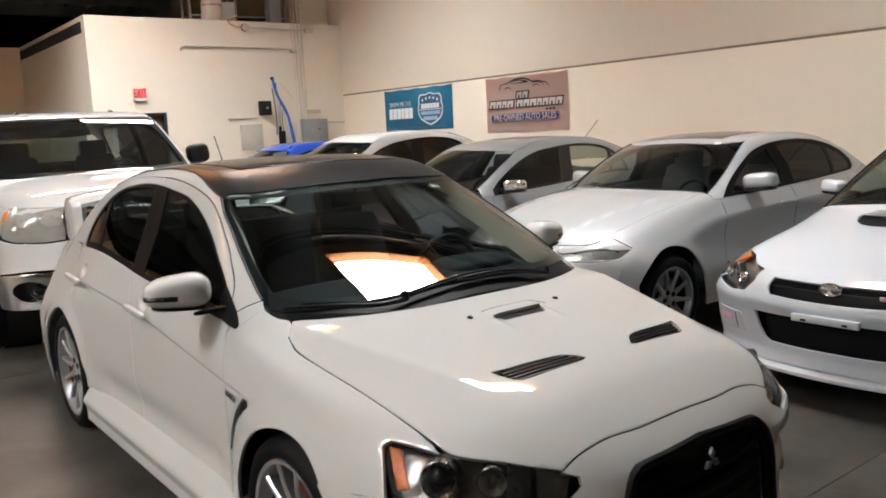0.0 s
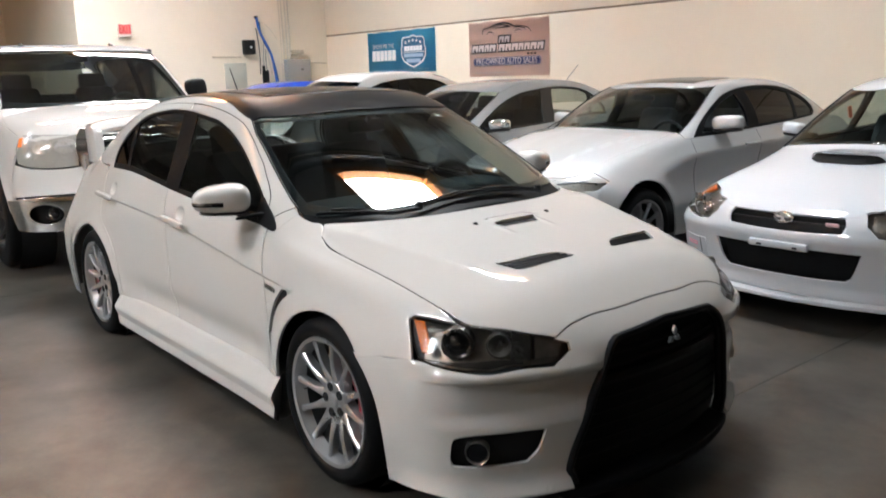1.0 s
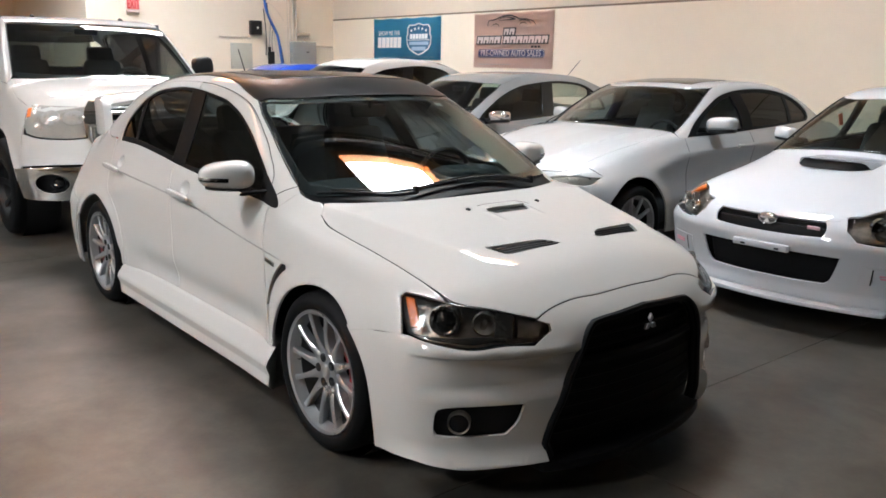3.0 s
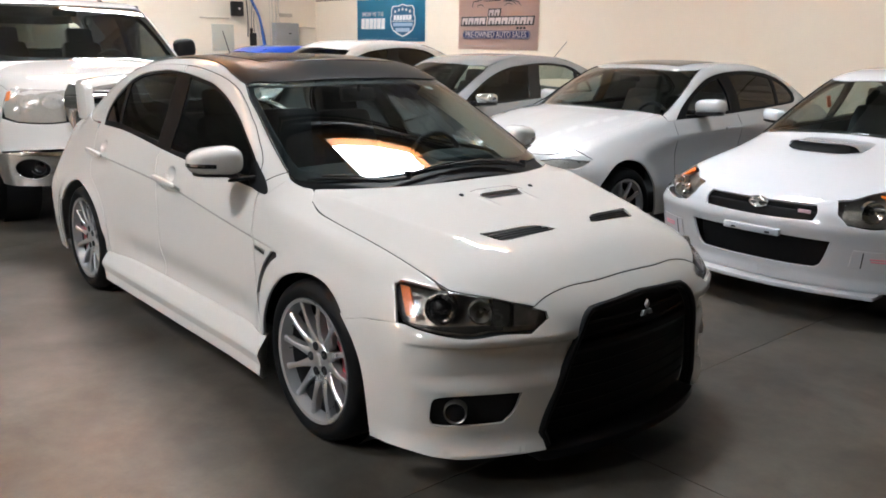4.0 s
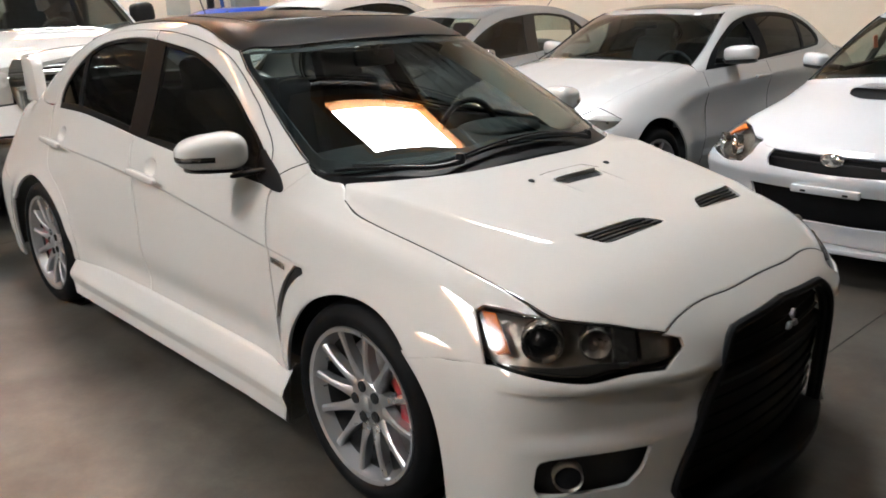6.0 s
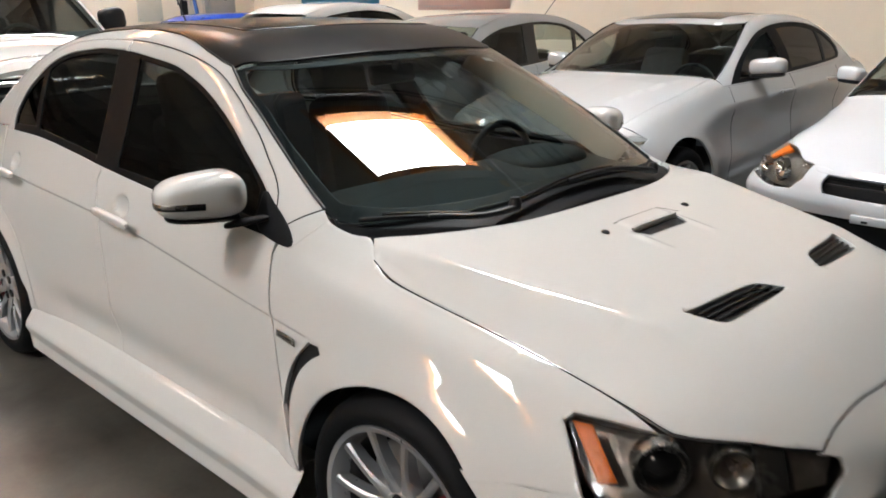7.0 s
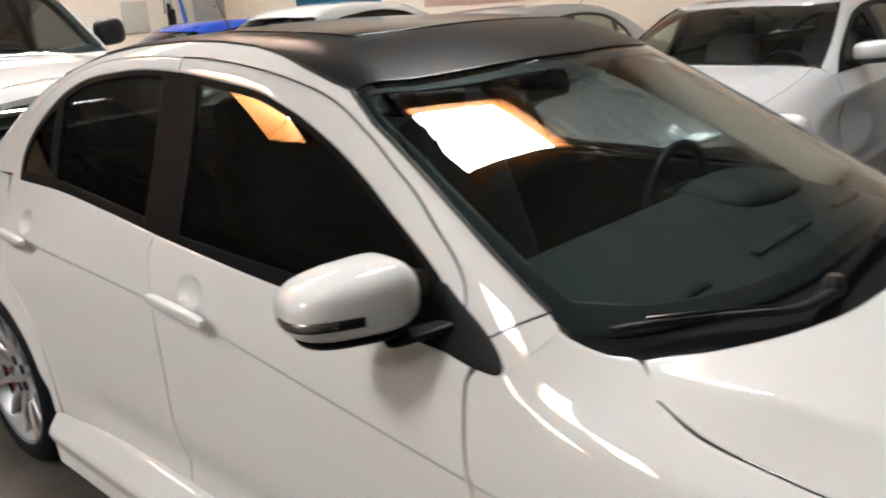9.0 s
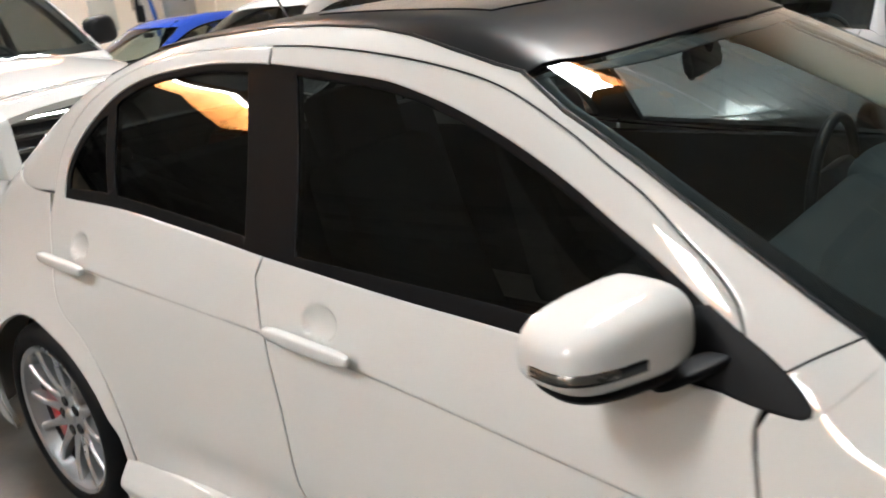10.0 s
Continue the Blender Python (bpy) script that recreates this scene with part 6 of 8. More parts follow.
# --- white rally saloon with a bonnet scoop ---
RALLY = dict(SALOON)
RALLY.update(
    axle=0.316, flares=((1.27, 0.36, 0.03), (-1.27, 0.36, 0.025)),
    wide=spl((-2.3, 0.80), (-1.8, 0.85), (-1.27, 0.86), (-0.5, 0.845), (0.5, 0.845), (1.0, 0.85), (1.27, 0.865), (1.7, 0.865), (2.0, 0.86), (2.2, 0.85)),
    belt=lambda x: 0.945 - 0.03 * x,
    beltw=spl((-2.0, 0.62), (-1.3, 0.70), (-0.6, 0.755), (0.0, 0.765), (0.5, 0.76), (0.9, 0.75), (1.3, 0.73)), lean=0.40, bow=0.25,
    hood=spl((-2.1, 0.98), (-1.6, 1.02), (-0.5, 1.0), (0.2, 1.03), (0.6, 1.02), (0.95, 0.985), (1.25, 0.932), (1.5, 0.888), (1.8, 0.822), (2.0, 0.752), (2.12, 0.695), (2.25, 0.61)),
    hdrop=spl((0.7, 0.06), (2.3, 0.05)), hdrop4=spl((0.7, 0.12), (1.4, 0.15), (1.9, 0.10), (2.3, 0.2)),
    roof=spl((1.3, 0.885), (1.05, 1.005), (0.8, 1.13), (0.5, 1.275), (0.3, 1.355), (0.1, 1.395), (-0.2, 1.42), (-0.5, 1.425), (-0.8, 1.405), (-1.1, 1.33), (-1.4, 1.20), (-1.7, 1.06), (-1.9, 0.98)),
    nose=spl((0.1, 2.1), (0.25, 2.15), (0.4, 2.19), (0.55, 2.20), (0.64, 2.19), (0.7, 2.165), (0.78, 2.10), (0.86, 2.0)), na=0.25, nb=0.21, knose=0.07,
    tail=spl((0.1, 2.15), (0.4, 2.22), (0.7, 2.23), (0.95, 2.18), (1.05, 2.1)))
FR = body_field(RALLY)
rally = thing("saloon_car", "bright white rally saloon with a black-mouthed bonnet scoop", "car", "parked cars", at=pose(1.472, 4.37, 0, 0, 0, -90))
sub_rail = [(x, -y, 0) for x, y in ((0.90, 0.70), (0.75, 0.67), (0.6, 0.643), (0.45, 0.607), (0.33, 0.572), (0.22, 0.538), (0.05, 0.515), (-0.2, 0.505), (-0.5, 0.5), (-0.8, 0.5), (-1.05, 0.505), (-1.3, 0.51), (-1.5, 0.515), (-1.60, 0.52))]
sub_dlo = [(0.74, 0.94), (0.62, 1.035), (0.45, 1.13), (0.3, 1.21), (0.15, 1.275), (-0.05, 1.315), (-0.3, 1.335), (-0.6, 1.333), (-0.85, 1.30), (-1.05, 1.23), (-1.2, 1.13), (-1.22, 1.02), (-0.8, 0.99), (-0.2, 0.968), (0.3, 0.953)]
rb = shell(rally, FR, COOLWHITE, dict(
    rail=sub_rail, dlo=sub_dlo, top_i=5, rear_i=10,
    panes=[[(0.62, 0.965), (0.55, 1.045), (0.38, 1.14), (0.2, 1.225), (0.0, 1.285), (-0.15, 1.30), (-0.2, 1.15), (-0.18, 0.985), (0.3, 0.972)], [(-0.28, 0.99), (-0.3, 1.15), (-0.27, 1.315), (-0.58, 1.313), (-0.8, 1.285), (-0.98, 1.225), (-1.12, 1.12), (-1.14, 1.03)]],
    waist=[(0.90, 0.93), (0.6, 0.932), (-0.2, 0.952), (-0.9, 0.975), (-1.26, 0.99), (-1.62, 1.02)],
    low=[(-1.75, 1.0), (-2.1, 0.96), (-2.1, 0.7), (-2.0, 0.3), (-1.65, 0.24)] + arc(-1.27, 0.316, 0.36, 165, 12, 10) + [(-0.9, 0.2), (0.9, 0.2)] + arc(1.27, 0.316, 0.36, 168, 20, 12) + [(1.62, 0.46), (1.70, 0.52), (1.78, 0.60), (1.80, 0.70), (1.81, 0.75)], edge=(3, 8),
    ws_top=[(0.37, 0.0), (0.36, -0.2), (0.33, -0.38), (0.27, -0.5)], ws_base=[(0.95, -0.61), (0.99, -0.5), (1.035, -0.3), (1.055, 0.0)],
    roof_end=[(-1.06, -0.5), (-1.1, -0.3), (-1.11, 0.0)], rg_base=[(-1.63, -0.4), (-1.66, 0.0)],
    bonnet=[(1.08, 0.0), (1.06, -0.3), (1.0, -0.53), (0.94, -0.67), (1.1, -0.70), (1.3, -0.705), (1.5, -0.70), (1.7, -0.69), (1.83, -0.66), (1.92, -0.58), (2.03, -0.50), (2.06, -0.44), (2.105, -0.40), (2.13, -0.30), (2.145, -0.15), (2.15, 0.0)],
    scuttle=[(1.075, 0.0), (1.055, -0.3), (0.99, -0.53), (0.93, -0.66), (0.87, -0.64), (0.94, -0.5), (1.0, -0.29), (1.025, 0.0)],
    mirror=[(0.50, 0.985, 1.085, 0.83, 0.07, COOLWHITE, 0.085)], handles=[(-0.05, 0.83), (-0.95, 0.85)],
    gaps=[[(0.82, 0.93), (0.83, 0.6), (0.88, 0.25)], [(-0.22, 0.95), (-0.2, 0.5), (-0.16, 0.25)]]), LIGHTTINT)
cabin(rally, 0.84, 0.53, 0.64)
# bonnet scoop: a low hood with an open black mouth
def scoop_grid(na, nb, f):
    bm = bmesh.new()
    rows = [[bm.verts.new(f(i / (na - 1), -1 + 2 * j / (nb - 1))) for j in range(nb)] for i in range(na)]
    for r0, r1 in zip(rows, rows[1:]):
        for j in range(nb - 1):
            bm.faces.new((r0[j], r0[j + 1], r1[j + 1], r1[j]))
    return bm


def hood_z(x, y):
    return float(lift(FR, np.array([(x, y)]), "top")[0][0][2])


def scoop_top(t, s):
    x = 1.49 - 0.10 * s ** 4 * (1 - t) - 0.36 * t
    y = s * (0.245 + 0.01 * t) - 0.008
    return x - 0.02 * (1 - t), y, hood_z(x, y) + 0.072 * (1 - t) ** 0.9 * (1 - abs(s) ** 8) - 0.003 * t


def scoop_front(t, s):
    x = 1.48 - 0.10 * s ** 4
    y = s * 0.238 - 0.008
    return x - 0.03 * t, y, hood_z(x, y) + 0.006 + 0.056 * t * (1 - abs(s) ** 8)


bm = scoop_grid(9, 21, scoop_top)
bmesh.ops.solidify(bm, geom=bm.faces[:], thickness=0.010)
bmesh.ops.recalc_face_normals(bm, faces=bm.faces[:])
scoop = part("bonnet_scoop", bm, COOLWHITE, rb, "white scoop with a black mouth", smooth=True)
part("scoop_mouth", scoop_grid(3, 21, scoop_front), DARK, rb, "black scoop mouth")


# front end
SUB_BUMP = [(1.66, -0.85, 0.22), (1.63, -0.87, 0.46), (1.71, -0.86, 0.525), (1.79, -0.84, 0.60), (1.88, -0.80, 0.605), (1.97, -0.73, 0.588), (2.05, -0.62, 0.568), (2.11, -0.51, 0.578), (2.115, -0.45, 0.635), (2.08, -0.44, 0.70), (2.115, -0.40, 0.70), (2.13, -0.345, 0.69), (2.15, -0.355, 0.63), (2.165, -0.335, 0.585), (2.19, -0.16, 0.578), (2.21, 0.0, 0.576), (2.2195, 0.0, 0.535), (2.206, 0.0, 0.478), (2.18, -0.12, 0.478), (2.135, -0.44, 0.475), (2.13, -0.39, 0.325), (2.12, -0.35, 0.305), (2.16, -0.2, 0.30), (2.18, 0.0, 0.30), (2.2, 0.0, 0.20), (2.05, -0.55, 0.185), (1.85, -0.78, 0.20)]
SUB_FOG = [(1.93, -0.74, 0.44), (2.07, -0.53, 0.44), (2.07, -0.52, 0.33), (1.95, -0.70, 0.32), (1.91, -0.75, 0.35)]


def F_rb(P):
    z = P[..., 2]
    return FR(P) - 0.015 * np.exp(-((z - 0.535) / 0.05) ** 2) - 0.02 * np.clip((0.25 - z) / 0.05, 0, 1)


for sgn in (-1, 1):
    b = flipped("bumper", F_rb, SUB_BUMP, "corner", COOLWHITE, rally, sgn, "bright white rally bumper", h=0.03, gap=0.0005)
    flipped("fog_cover", inset(F_rb, -0.004), SUB_FOG, "corner", COOLWHITE, b, sgn, "white fog lamp cover", h=0.03, depth=0.01)
    flipped("cover_slot", inset(F_rb, -0.006), [(2.035, -0.575, 0.43), (2.04, -0.568, 0.43), (2.04, -0.568, 0.335), (2.035, -0.575, 0.335)], "corner", BLACK, b, sgn, h=0.03, depth=0.006)
    for zz, w in ((0.395, 0.1), (0.38, 0.095)):
        flipped("cover_mark", inset(F_rb, -0.0065), [(1.95, -0.71, zz + 0.005), (1.95 + w * 0.75, -0.71 + w, zz + 0.005), (1.95 + w * 0.75, -0.71 + w, zz - 0.005), (1.95, -0.71, zz - 0.005)], "corner", mat("pink lettering", (0.75, 0.22, 0.30), 0.5), b, sgn, h=0.03, depth=0.002)
    SUB_HL = [(1.79, -0.82, 0.66), (1.81, -0.80, 0.73), (1.85, -0.75, 0.785), (1.93, -0.63, 0.765), (2.01, -0.51, 0.725), (2.065, -0.455, 0.695), (2.10, -0.465, 0.635), (2.095, -0.52, 0.588), (2.04, -0.635, 0.58), (1.96, -0.735, 0.598), (1.87, -0.80, 0.618)]
    hl = flipped("headlight", inset(FR, -0.006), SUB_HL, "corner", LENS, rally, sgn, "round-cornered clear headlight with an amber top", h=0.03, depth=0.012)
    flipped("lamp_bowl", inset(FR, 0.05), SUB_HL, "corner", LAMPBOWL, hl, sgn, h=0.03, gap=-0.015, depth=0.02)
    flipped("amber_lamp", inset(FR, 0.012), [(1.83, -0.765, 0.70), (1.88, -0.715, 0.752), (1.95, -0.635, 0.742), (1.92, -0.68, 0.70), (1.87, -0.74, 0.675)], "corner", AMBER, hl, sgn, h=0.025)
    for cx, cy, cz, r in ((1.99, 0.575, 0.655, 0.062), (1.885, 0.715, 0.648, 0.046)):
        P, _ = lift(inset(FR, 0.018), np.array(flat([(cx, -cy, cz)], "corner")), "corner")
        q = pose(float(P[0][0]), sgn * -float(P[0][1]), cz, 0, 0, 42 if sgn < 0 else 138)
        lathe("reflector", [(0.014, 0.036), (0.03, 0.028), (r - 0.01, 0.010), (r, -0.004), (r + 0.004, -0.004), (r + 0.004, 0.03)], 28, CHROME, hl, q, "round chrome lamp bowl")
        lathe("bulb", [(0, 0.002), (0.012, 0.008), (0.016, 0.036)], 16, LAMPDARK, hl, q)
    for x in (1.27, -1.27):
        wheel(rally, (x, sgn * 0.745, 0.316), sgn, R=0.316, W=0.225, rim_r=0.225, spokes=10, rim_mat=GREYALLOY, spoke_w=0.02, split_parts=False)
whole("intake", inset(FR, 0.05), [(0.0, 0.49), (-0.42, 0.49), (-0.39, 0.29), (0.0, 0.29)], "front", PITCH, rally, "black lower intake", h=0.06)
GRS = [(0.0, 0.72), (-0.2, 0.72), (-0.34, 0.71), (-0.375, 0.67), (-0.365, 0.61), (-0.33, 0.57), (-0.15, 0.565), (0.0, 0.563)]
gr = whole("grille", inset(FR, 0.03), GRS, "front", PITCH, rally, "black upper grille", h=0.04)
for z in (0.625, 0.65, 0.672):
    P, _ = lift(inset(FR, 0.022), np.array([(-0.35 + 0.7 * j / 12, z) for j in range(13)]), "front")
    tube("grille_bar", [tuple(p) for p in P], 0.004, BLACK, gr, 6)
P, _ = lift(inset(FR, -0.004), np.array([(0.0, 0.648)]), "front")
ex = float(P[0][0])
lathe("badge", [(0, -0.006), (0.03, -0.005), (0.036, 0.0), (0.04, -0.004), (0.043, 0.0), (0.043, 0.01)], 28, CHROME, gr, pose(ex, 0, 0.648) @ Matrix.Diagonal((1, 1.45, 0.85, 1)) @ pose(0, 0, 0, 0, 0, 90), "chrome oval badge")
box("grille_mark", (0.01, 0.075, 0.02), (ex - 0.022, 0.28, 0.628), mat("pale pink mark", (0.62, 0.42, 0.45), 0.4), gr, 0.003)
box("plate_bracket", (0.03, 0.36, 0.042), (2.222, 0.0, 0.49), COOLWHITE, rally, 0.008, label="white plate bracket with two bolts")
for y in (-0.11, 0.11):
    box("bracket_slot", (0.008, 0.03, 0.012), (2.237, y, 0.484), DARK, rally, 0.002)
chin = [(2.235 - 0.3 * (0.7 * (-1 + j / 10)) ** 2, 0.7 * (-1 + j / 10)) for j in range(21)]
prism("chin_lip", chin + [(1.95, 0.7), (1.95, -0.7)], 2, 0.165, 0.19, COOLWHITE, rally, 0.005, "white lip spoiler")
whole("tail_panel", FR, [(0.0, 0.98), (-0.55, 0.95), (-0.62, 0.5), (-0.55, 0.25), (0.0, 0.25)], "rear", COOLWHITE, rally, h=0.08)
whole("boot_lid", FR, [(-1.67, 0.0), (-1.64, -0.42), (-1.63, -0.58), (-1.85, -0.6), (-2.03, -0.55), (-2.1, 0.0)], "top", COOLWHITE, rally, h=0.06)
box("window_tag", (0.004, 0.035, 0.09), (0.2, -0.55, 1.15), ORANGE, rally, 0.002, rot=(12, 0, 60), label="small orange-red hanging tag")

# --- white pickup truck ---
TRUCK = dict(SALOON)
TRUCK.update(
    axle=0.42, flares=((1.85, 0.47, 0.03), (-1.85, 0.47, 0.03)),
    wide=spl((-3.0, 0.96), (-1.85, 1.0), (0.0, 0.985), (1.2, 0.985), (1.85, 1.0), (2.4, 0.98), (2.9, 0.95)),
    sect=spl((0.4, -0.04), (0.55, -0.012), (0.8, 0.0), (1.0, -0.004), (1.15, -0.02), (1.27, -0.05), (1.4, -0.065), (2.0, -0.065)),
    belt=lambda x: 1.31 + 0.0 * x,
    beltw=spl((-2.0, 0.92), (0.0, 0.925), (1.0, 0.92), (1.6, 0.90), (2.2, 0.86)), lean=0.27, bow=0.1, kbelt=0.05,
    hood=spl((-2.9, 1.27), (-1.5, 1.29), (-0.5, 1.35), (0.8, 1.40), (1.3, 1.40), (1.7, 1.375), (2.1, 1.335), (2.45, 1.275), (2.65, 1.215), (2.8, 1.13), (2.9, 1.03)),
    hdrop=spl((1.0, 0.05), (3.0, 0.05)), hdrop4=spl((1.0, 0.06), (2.0, 0.08), (3.0, 0.14)),
    roof=spl((2.0, 1.24), (1.8, 1.40), (1.56, 1.585), (1.36, 1.735), (1.18, 1.85), (0.97, 1.91), (0.5, 1.935), (0.0, 1.945), (-0.6, 1.94), (-0.9, 1.89), (-1.02, 1.6), (-1.1, 1.3), (-1.2, 1.0)),
    wrap=spl((-1.0, 0.0), (0.3, 0.03), (1.0, 0.06), (1.8, 0.08)), rdrop=0.03, kside=spl((-2.3, 0.1), (0.0, 0.09), (0.8, 0.06), (1.8, 0.05), (2.2, 0.14)),
    nose=spl((0.35, 2.80), (0.5, 2.86), (0.75, 2.86), (0.95, 2.83), (1.1, 2.79), (1.2, 2.70), (1.3, 2.56)), na=0.16, nb=0.16, knose=0.09,
    tail=spl((0.4, 2.95), (1.2, 2.95)), ta=0.05, tb=0.05)
FT = body_field(TRUCK)
truck = thing("pickup_truck", "large white pickup truck with a chrome bumper and black mirrors", "truck", "parked cars", at=pose(-5.80, 0.13, 0))
t_rail = [(x, -y, 0) for x, y in ((1.74, 0.825), (1.6, 0.80), (1.45, 0.772), (1.3, 0.745), (1.2, 0.725), (1.12, 0.71), (0.9, 0.69), (0.5, 0.67), (0.0, 0.66), (-0.5, 0.66), (-0.75, 0.66), (-0.86, 0.66), (-0.92, 0.68), (-0.97, 0.72))]
t_dlo = [(1.56, 1.345), (1.42, 1.47), (1.25, 1.61), (1.1, 1.71), (0.95, 1.765), (0.6, 1.80), (0.0, 1.81), (-0.6, 1.80), (-0.78, 1.76), (-0.8, 1.36), (0.3, 1.345)]
tb = shell(truck, FT, TRUCKWHITE, dict(
    rail=t_rail, dlo=t_dlo, top_i=5, rear_i=11,
    panes=[[(1.48, 1.365), (1.38, 1.46), (1.2, 1.60), (1.05, 1.70), (0.92, 1.74), (0.6, 1.775), (0.45, 1.78), (0.42, 1.365)], [(0.33, 1.365), (0.36, 1.785), (0.0, 1.79), (-0.58, 1.78), (-0.73, 1.74), (-0.75, 1.38)]],
    waist=[(1.80, 1.30), (1.5, 1.32), (0.5, 1.325), (-0.5, 1.33), (-0.97, 1.34)],
    low=[(-1.1, 1.3), (-2.9, 1.28), (-2.9, 0.6)] + arc(-1.85, 0.44, 0.49, 175, 5, 10) + [(-1.3, 0.45), (1.3, 0.45)] + arc(1.85, 0.44, 0.49, 175, 10, 12) + [(2.35, 0.58), (2.42, 0.64), (2.44, 0.80), (2.46, 1.10), (2.48, 1.16)], edge=(3, 6),
    ws_top=[(1.17, 0.0), (1.165, -0.3), (1.15, -0.5), (1.13, -0.66)], ws_base=[(1.77, -0.78), (1.82, -0.6), (1.85, -0.3), (1.86, 0.0)],
    roof_end=[(-0.86, -0.66), (-0.88, -0.3), (-0.88, 0.0)], rg_base=[(-0.98, -0.5), (-0.985, 0.0)],
    bonnet=[(1.88, 0.0), (1.87, -0.3), (1.83, -0.6), (1.78, -0.85), (2.0, -0.885), (2.3, -0.875), (2.5, -0.85), (2.62, -0.78), (2.68, -0.6), (2.70, -0.42), (2.74, -0.3), (2.75, 0.0)],
    scuttle=[(1.875, 0.0), (1.865, -0.3), (1.825, -0.6), (1.77, -0.84), (1.7, -0.80), (1.76, -0.6), (1.80, -0.3), (1.81, 0.0)],
    rear_mat=TINTGLASS, mirror=[(1.36, 1.37, 1.56, 1.08, 0.08, BLACK)], gaps=[[(1.5, 1.32), (1.48, 1.0), (1.42, 0.5)], [(0.38, 1.33), (0.38, 0.5)]]), MIDTINT)
cabin(truck, 1.55, 0.93, 0.78, roofz=1.84)
box("cab_back", (0.03, 1.5, 0.62), (-0.90, 0, 1.12), DARK, truck, 0.0, label="dark cab back wall")
box("back_window", (0.006, 1.3, 0.36), (-0.90, 0, 1.61), CABGLASS, truck, 0.0, label="tinted cab back window")
box("chassis", (5.4, 1.5, 0.5), (0.0, 0, 0.62), DARK, truck, 0.03)
box("bed_box", (1.9, 1.8, 0.6), (-1.95, 0, 0.98), DARK, truck, 0.02)
for sgn in (-1, 1):
    T_HL = [(2.44, -0.93, 1.13), (2.47, -0.91, 1.15), (2.6, -0.80, 1.15), (2.70, -0.64, 1.145), (2.735, -0.56, 1.14), (2.755, -0.545, 1.05), (2.77, -0.545, 0.90), (2.72, -0.66, 0.89), (2.6, -0.83, 0.90), (2.5, -0.91, 0.93), (2.45, -0.94, 1.03)]
    hl = flipped("headlight", FT, T_HL, "corner", HAZE, truck, sgn, "large cloudy headlight with an amber corner", h=0.04, depth=0.012)
    flipped("marker", inset(FT, -0.003), [(2.45, -0.935, 1.12), (2.485, -0.905, 1.13), (2.50, -0.895, 1.06), (2.465, -0.93, 1.05)], "corner", AMBER, hl, sgn, h=0.03, depth=0.004)
    for cx, cy in ((2.60, 0.735), (2.70, 0.60)):
        flipped("lamp_bowl", inset(FT, -0.002), [(cx + 0.05 * math.cos(a), -cy + 0.06 * math.cos(a), 1.055 + 0.06 * math.sin(a)) for a in np.linspace(0, 2 * math.pi, 13)[:-1]], "corner", mat("grey lamp bowl", (0.34, 0.33, 0.31), 0.3, coat=1.0, vary=0.2, scale=20), hl, sgn, h=0.03, depth=0.003)
    flipped("front_apron", FT, [(2.37, -0.97, 0.65), (2.44, -0.96, 0.80), (2.455, -0.945, 0.92), (2.5, -0.92, 0.915), (2.6, -0.84, 0.89), (2.72, -0.67, 0.88), (2.77, -0.545, 0.89), (2.79, -0.51, 0.90), (2.83, -0.40, 0.88), (2.86, 0.0, 0.88), (2.87, 0.0, 0.70), (2.80, -0.55, 0.685), (2.6, -0.86, 0.675)], "corner", TRUCKWHITE, truck, sgn, "white bumper top apron", h=0.05)
    cb = flipped("bumper", inset(FT, -0.05), [(2.36, -0.97, 0.64), (2.6, -0.87, 0.665), (2.8, -0.56, 0.675), (2.88, 0.0, 0.69), (2.88, 0.0, 0.42), (2.8, -0.5, 0.39), (2.6, -0.82, 0.39), (2.42, -0.94, 0.40)], "corner", CHROME, truck, sgn, "bright chrome bumper with round fog lamps", h=0.05, depth=0.06, holes=([(2.665 + 0.075 * math.cos(a), -0.755 + 0.105 * math.cos(a), 0.535 + 0.078 * math.sin(a)) for a in np.linspace(0, 2 * math.pi, 17)[:-1]],))
    lathe("fog_lamp", [(0, 0.0), (0.05, 0.004), (0.062, -0.015), (0.07, -0.012), (0.075, 0.02)], 28, BLACK, cb, pose(2.68, sgn * 0.76, 0.535, 0, 0, 48 if sgn < 0 else 132), "black fog lamp")
    lathe("fog_lens", [(0, -0.02), (0.03, -0.018), (0.05, -0.006)], 28, GLOSSBLACK, cb, pose(2.68, sgn * 0.76, 0.535, 0, 0, 48 if sgn < 0 else 132))
    flipped("fog_back", inset(FT, 0.03), [(2.5, -0.93, 0.63), (2.78, -0.58, 0.64), (2.79, -0.56, 0.44), (2.5, -0.93, 0.43)], "corner", DARK, cb, sgn, h=0.06)
    flipped("grille_surround", inset(FT, -0.02), [(2.73, -0.545, 1.19), (2.77, -0.44, 1.19), (2.80, -0.40, 1.10), (2.83, -0.41, 0.90), (2.84, -0.42, 0.83), (2.81, -0.50, 0.82), (2.78, -0.53, 0.92), (2.755, -0.545, 1.05)], "corner", CHROME, truck, sgn, "chrome grille surround", h=0.03, depth=0.03)
    for x in (1.85, -1.85):
        wheel(truck, (x, sgn * 0.86, 0.42), sgn, R=0.42, W=0.29, rim_r=0.25, spokes=6, rim_mat=BLACK, spoke_w=0.05, split_parts=False, dish=0.07)
    tube("roof_clearance", [(0.93, sgn * 0.42, 1.902), (0.88, sgn * 0.42, 1.918)], 0.02, BLACK, truck, 8)
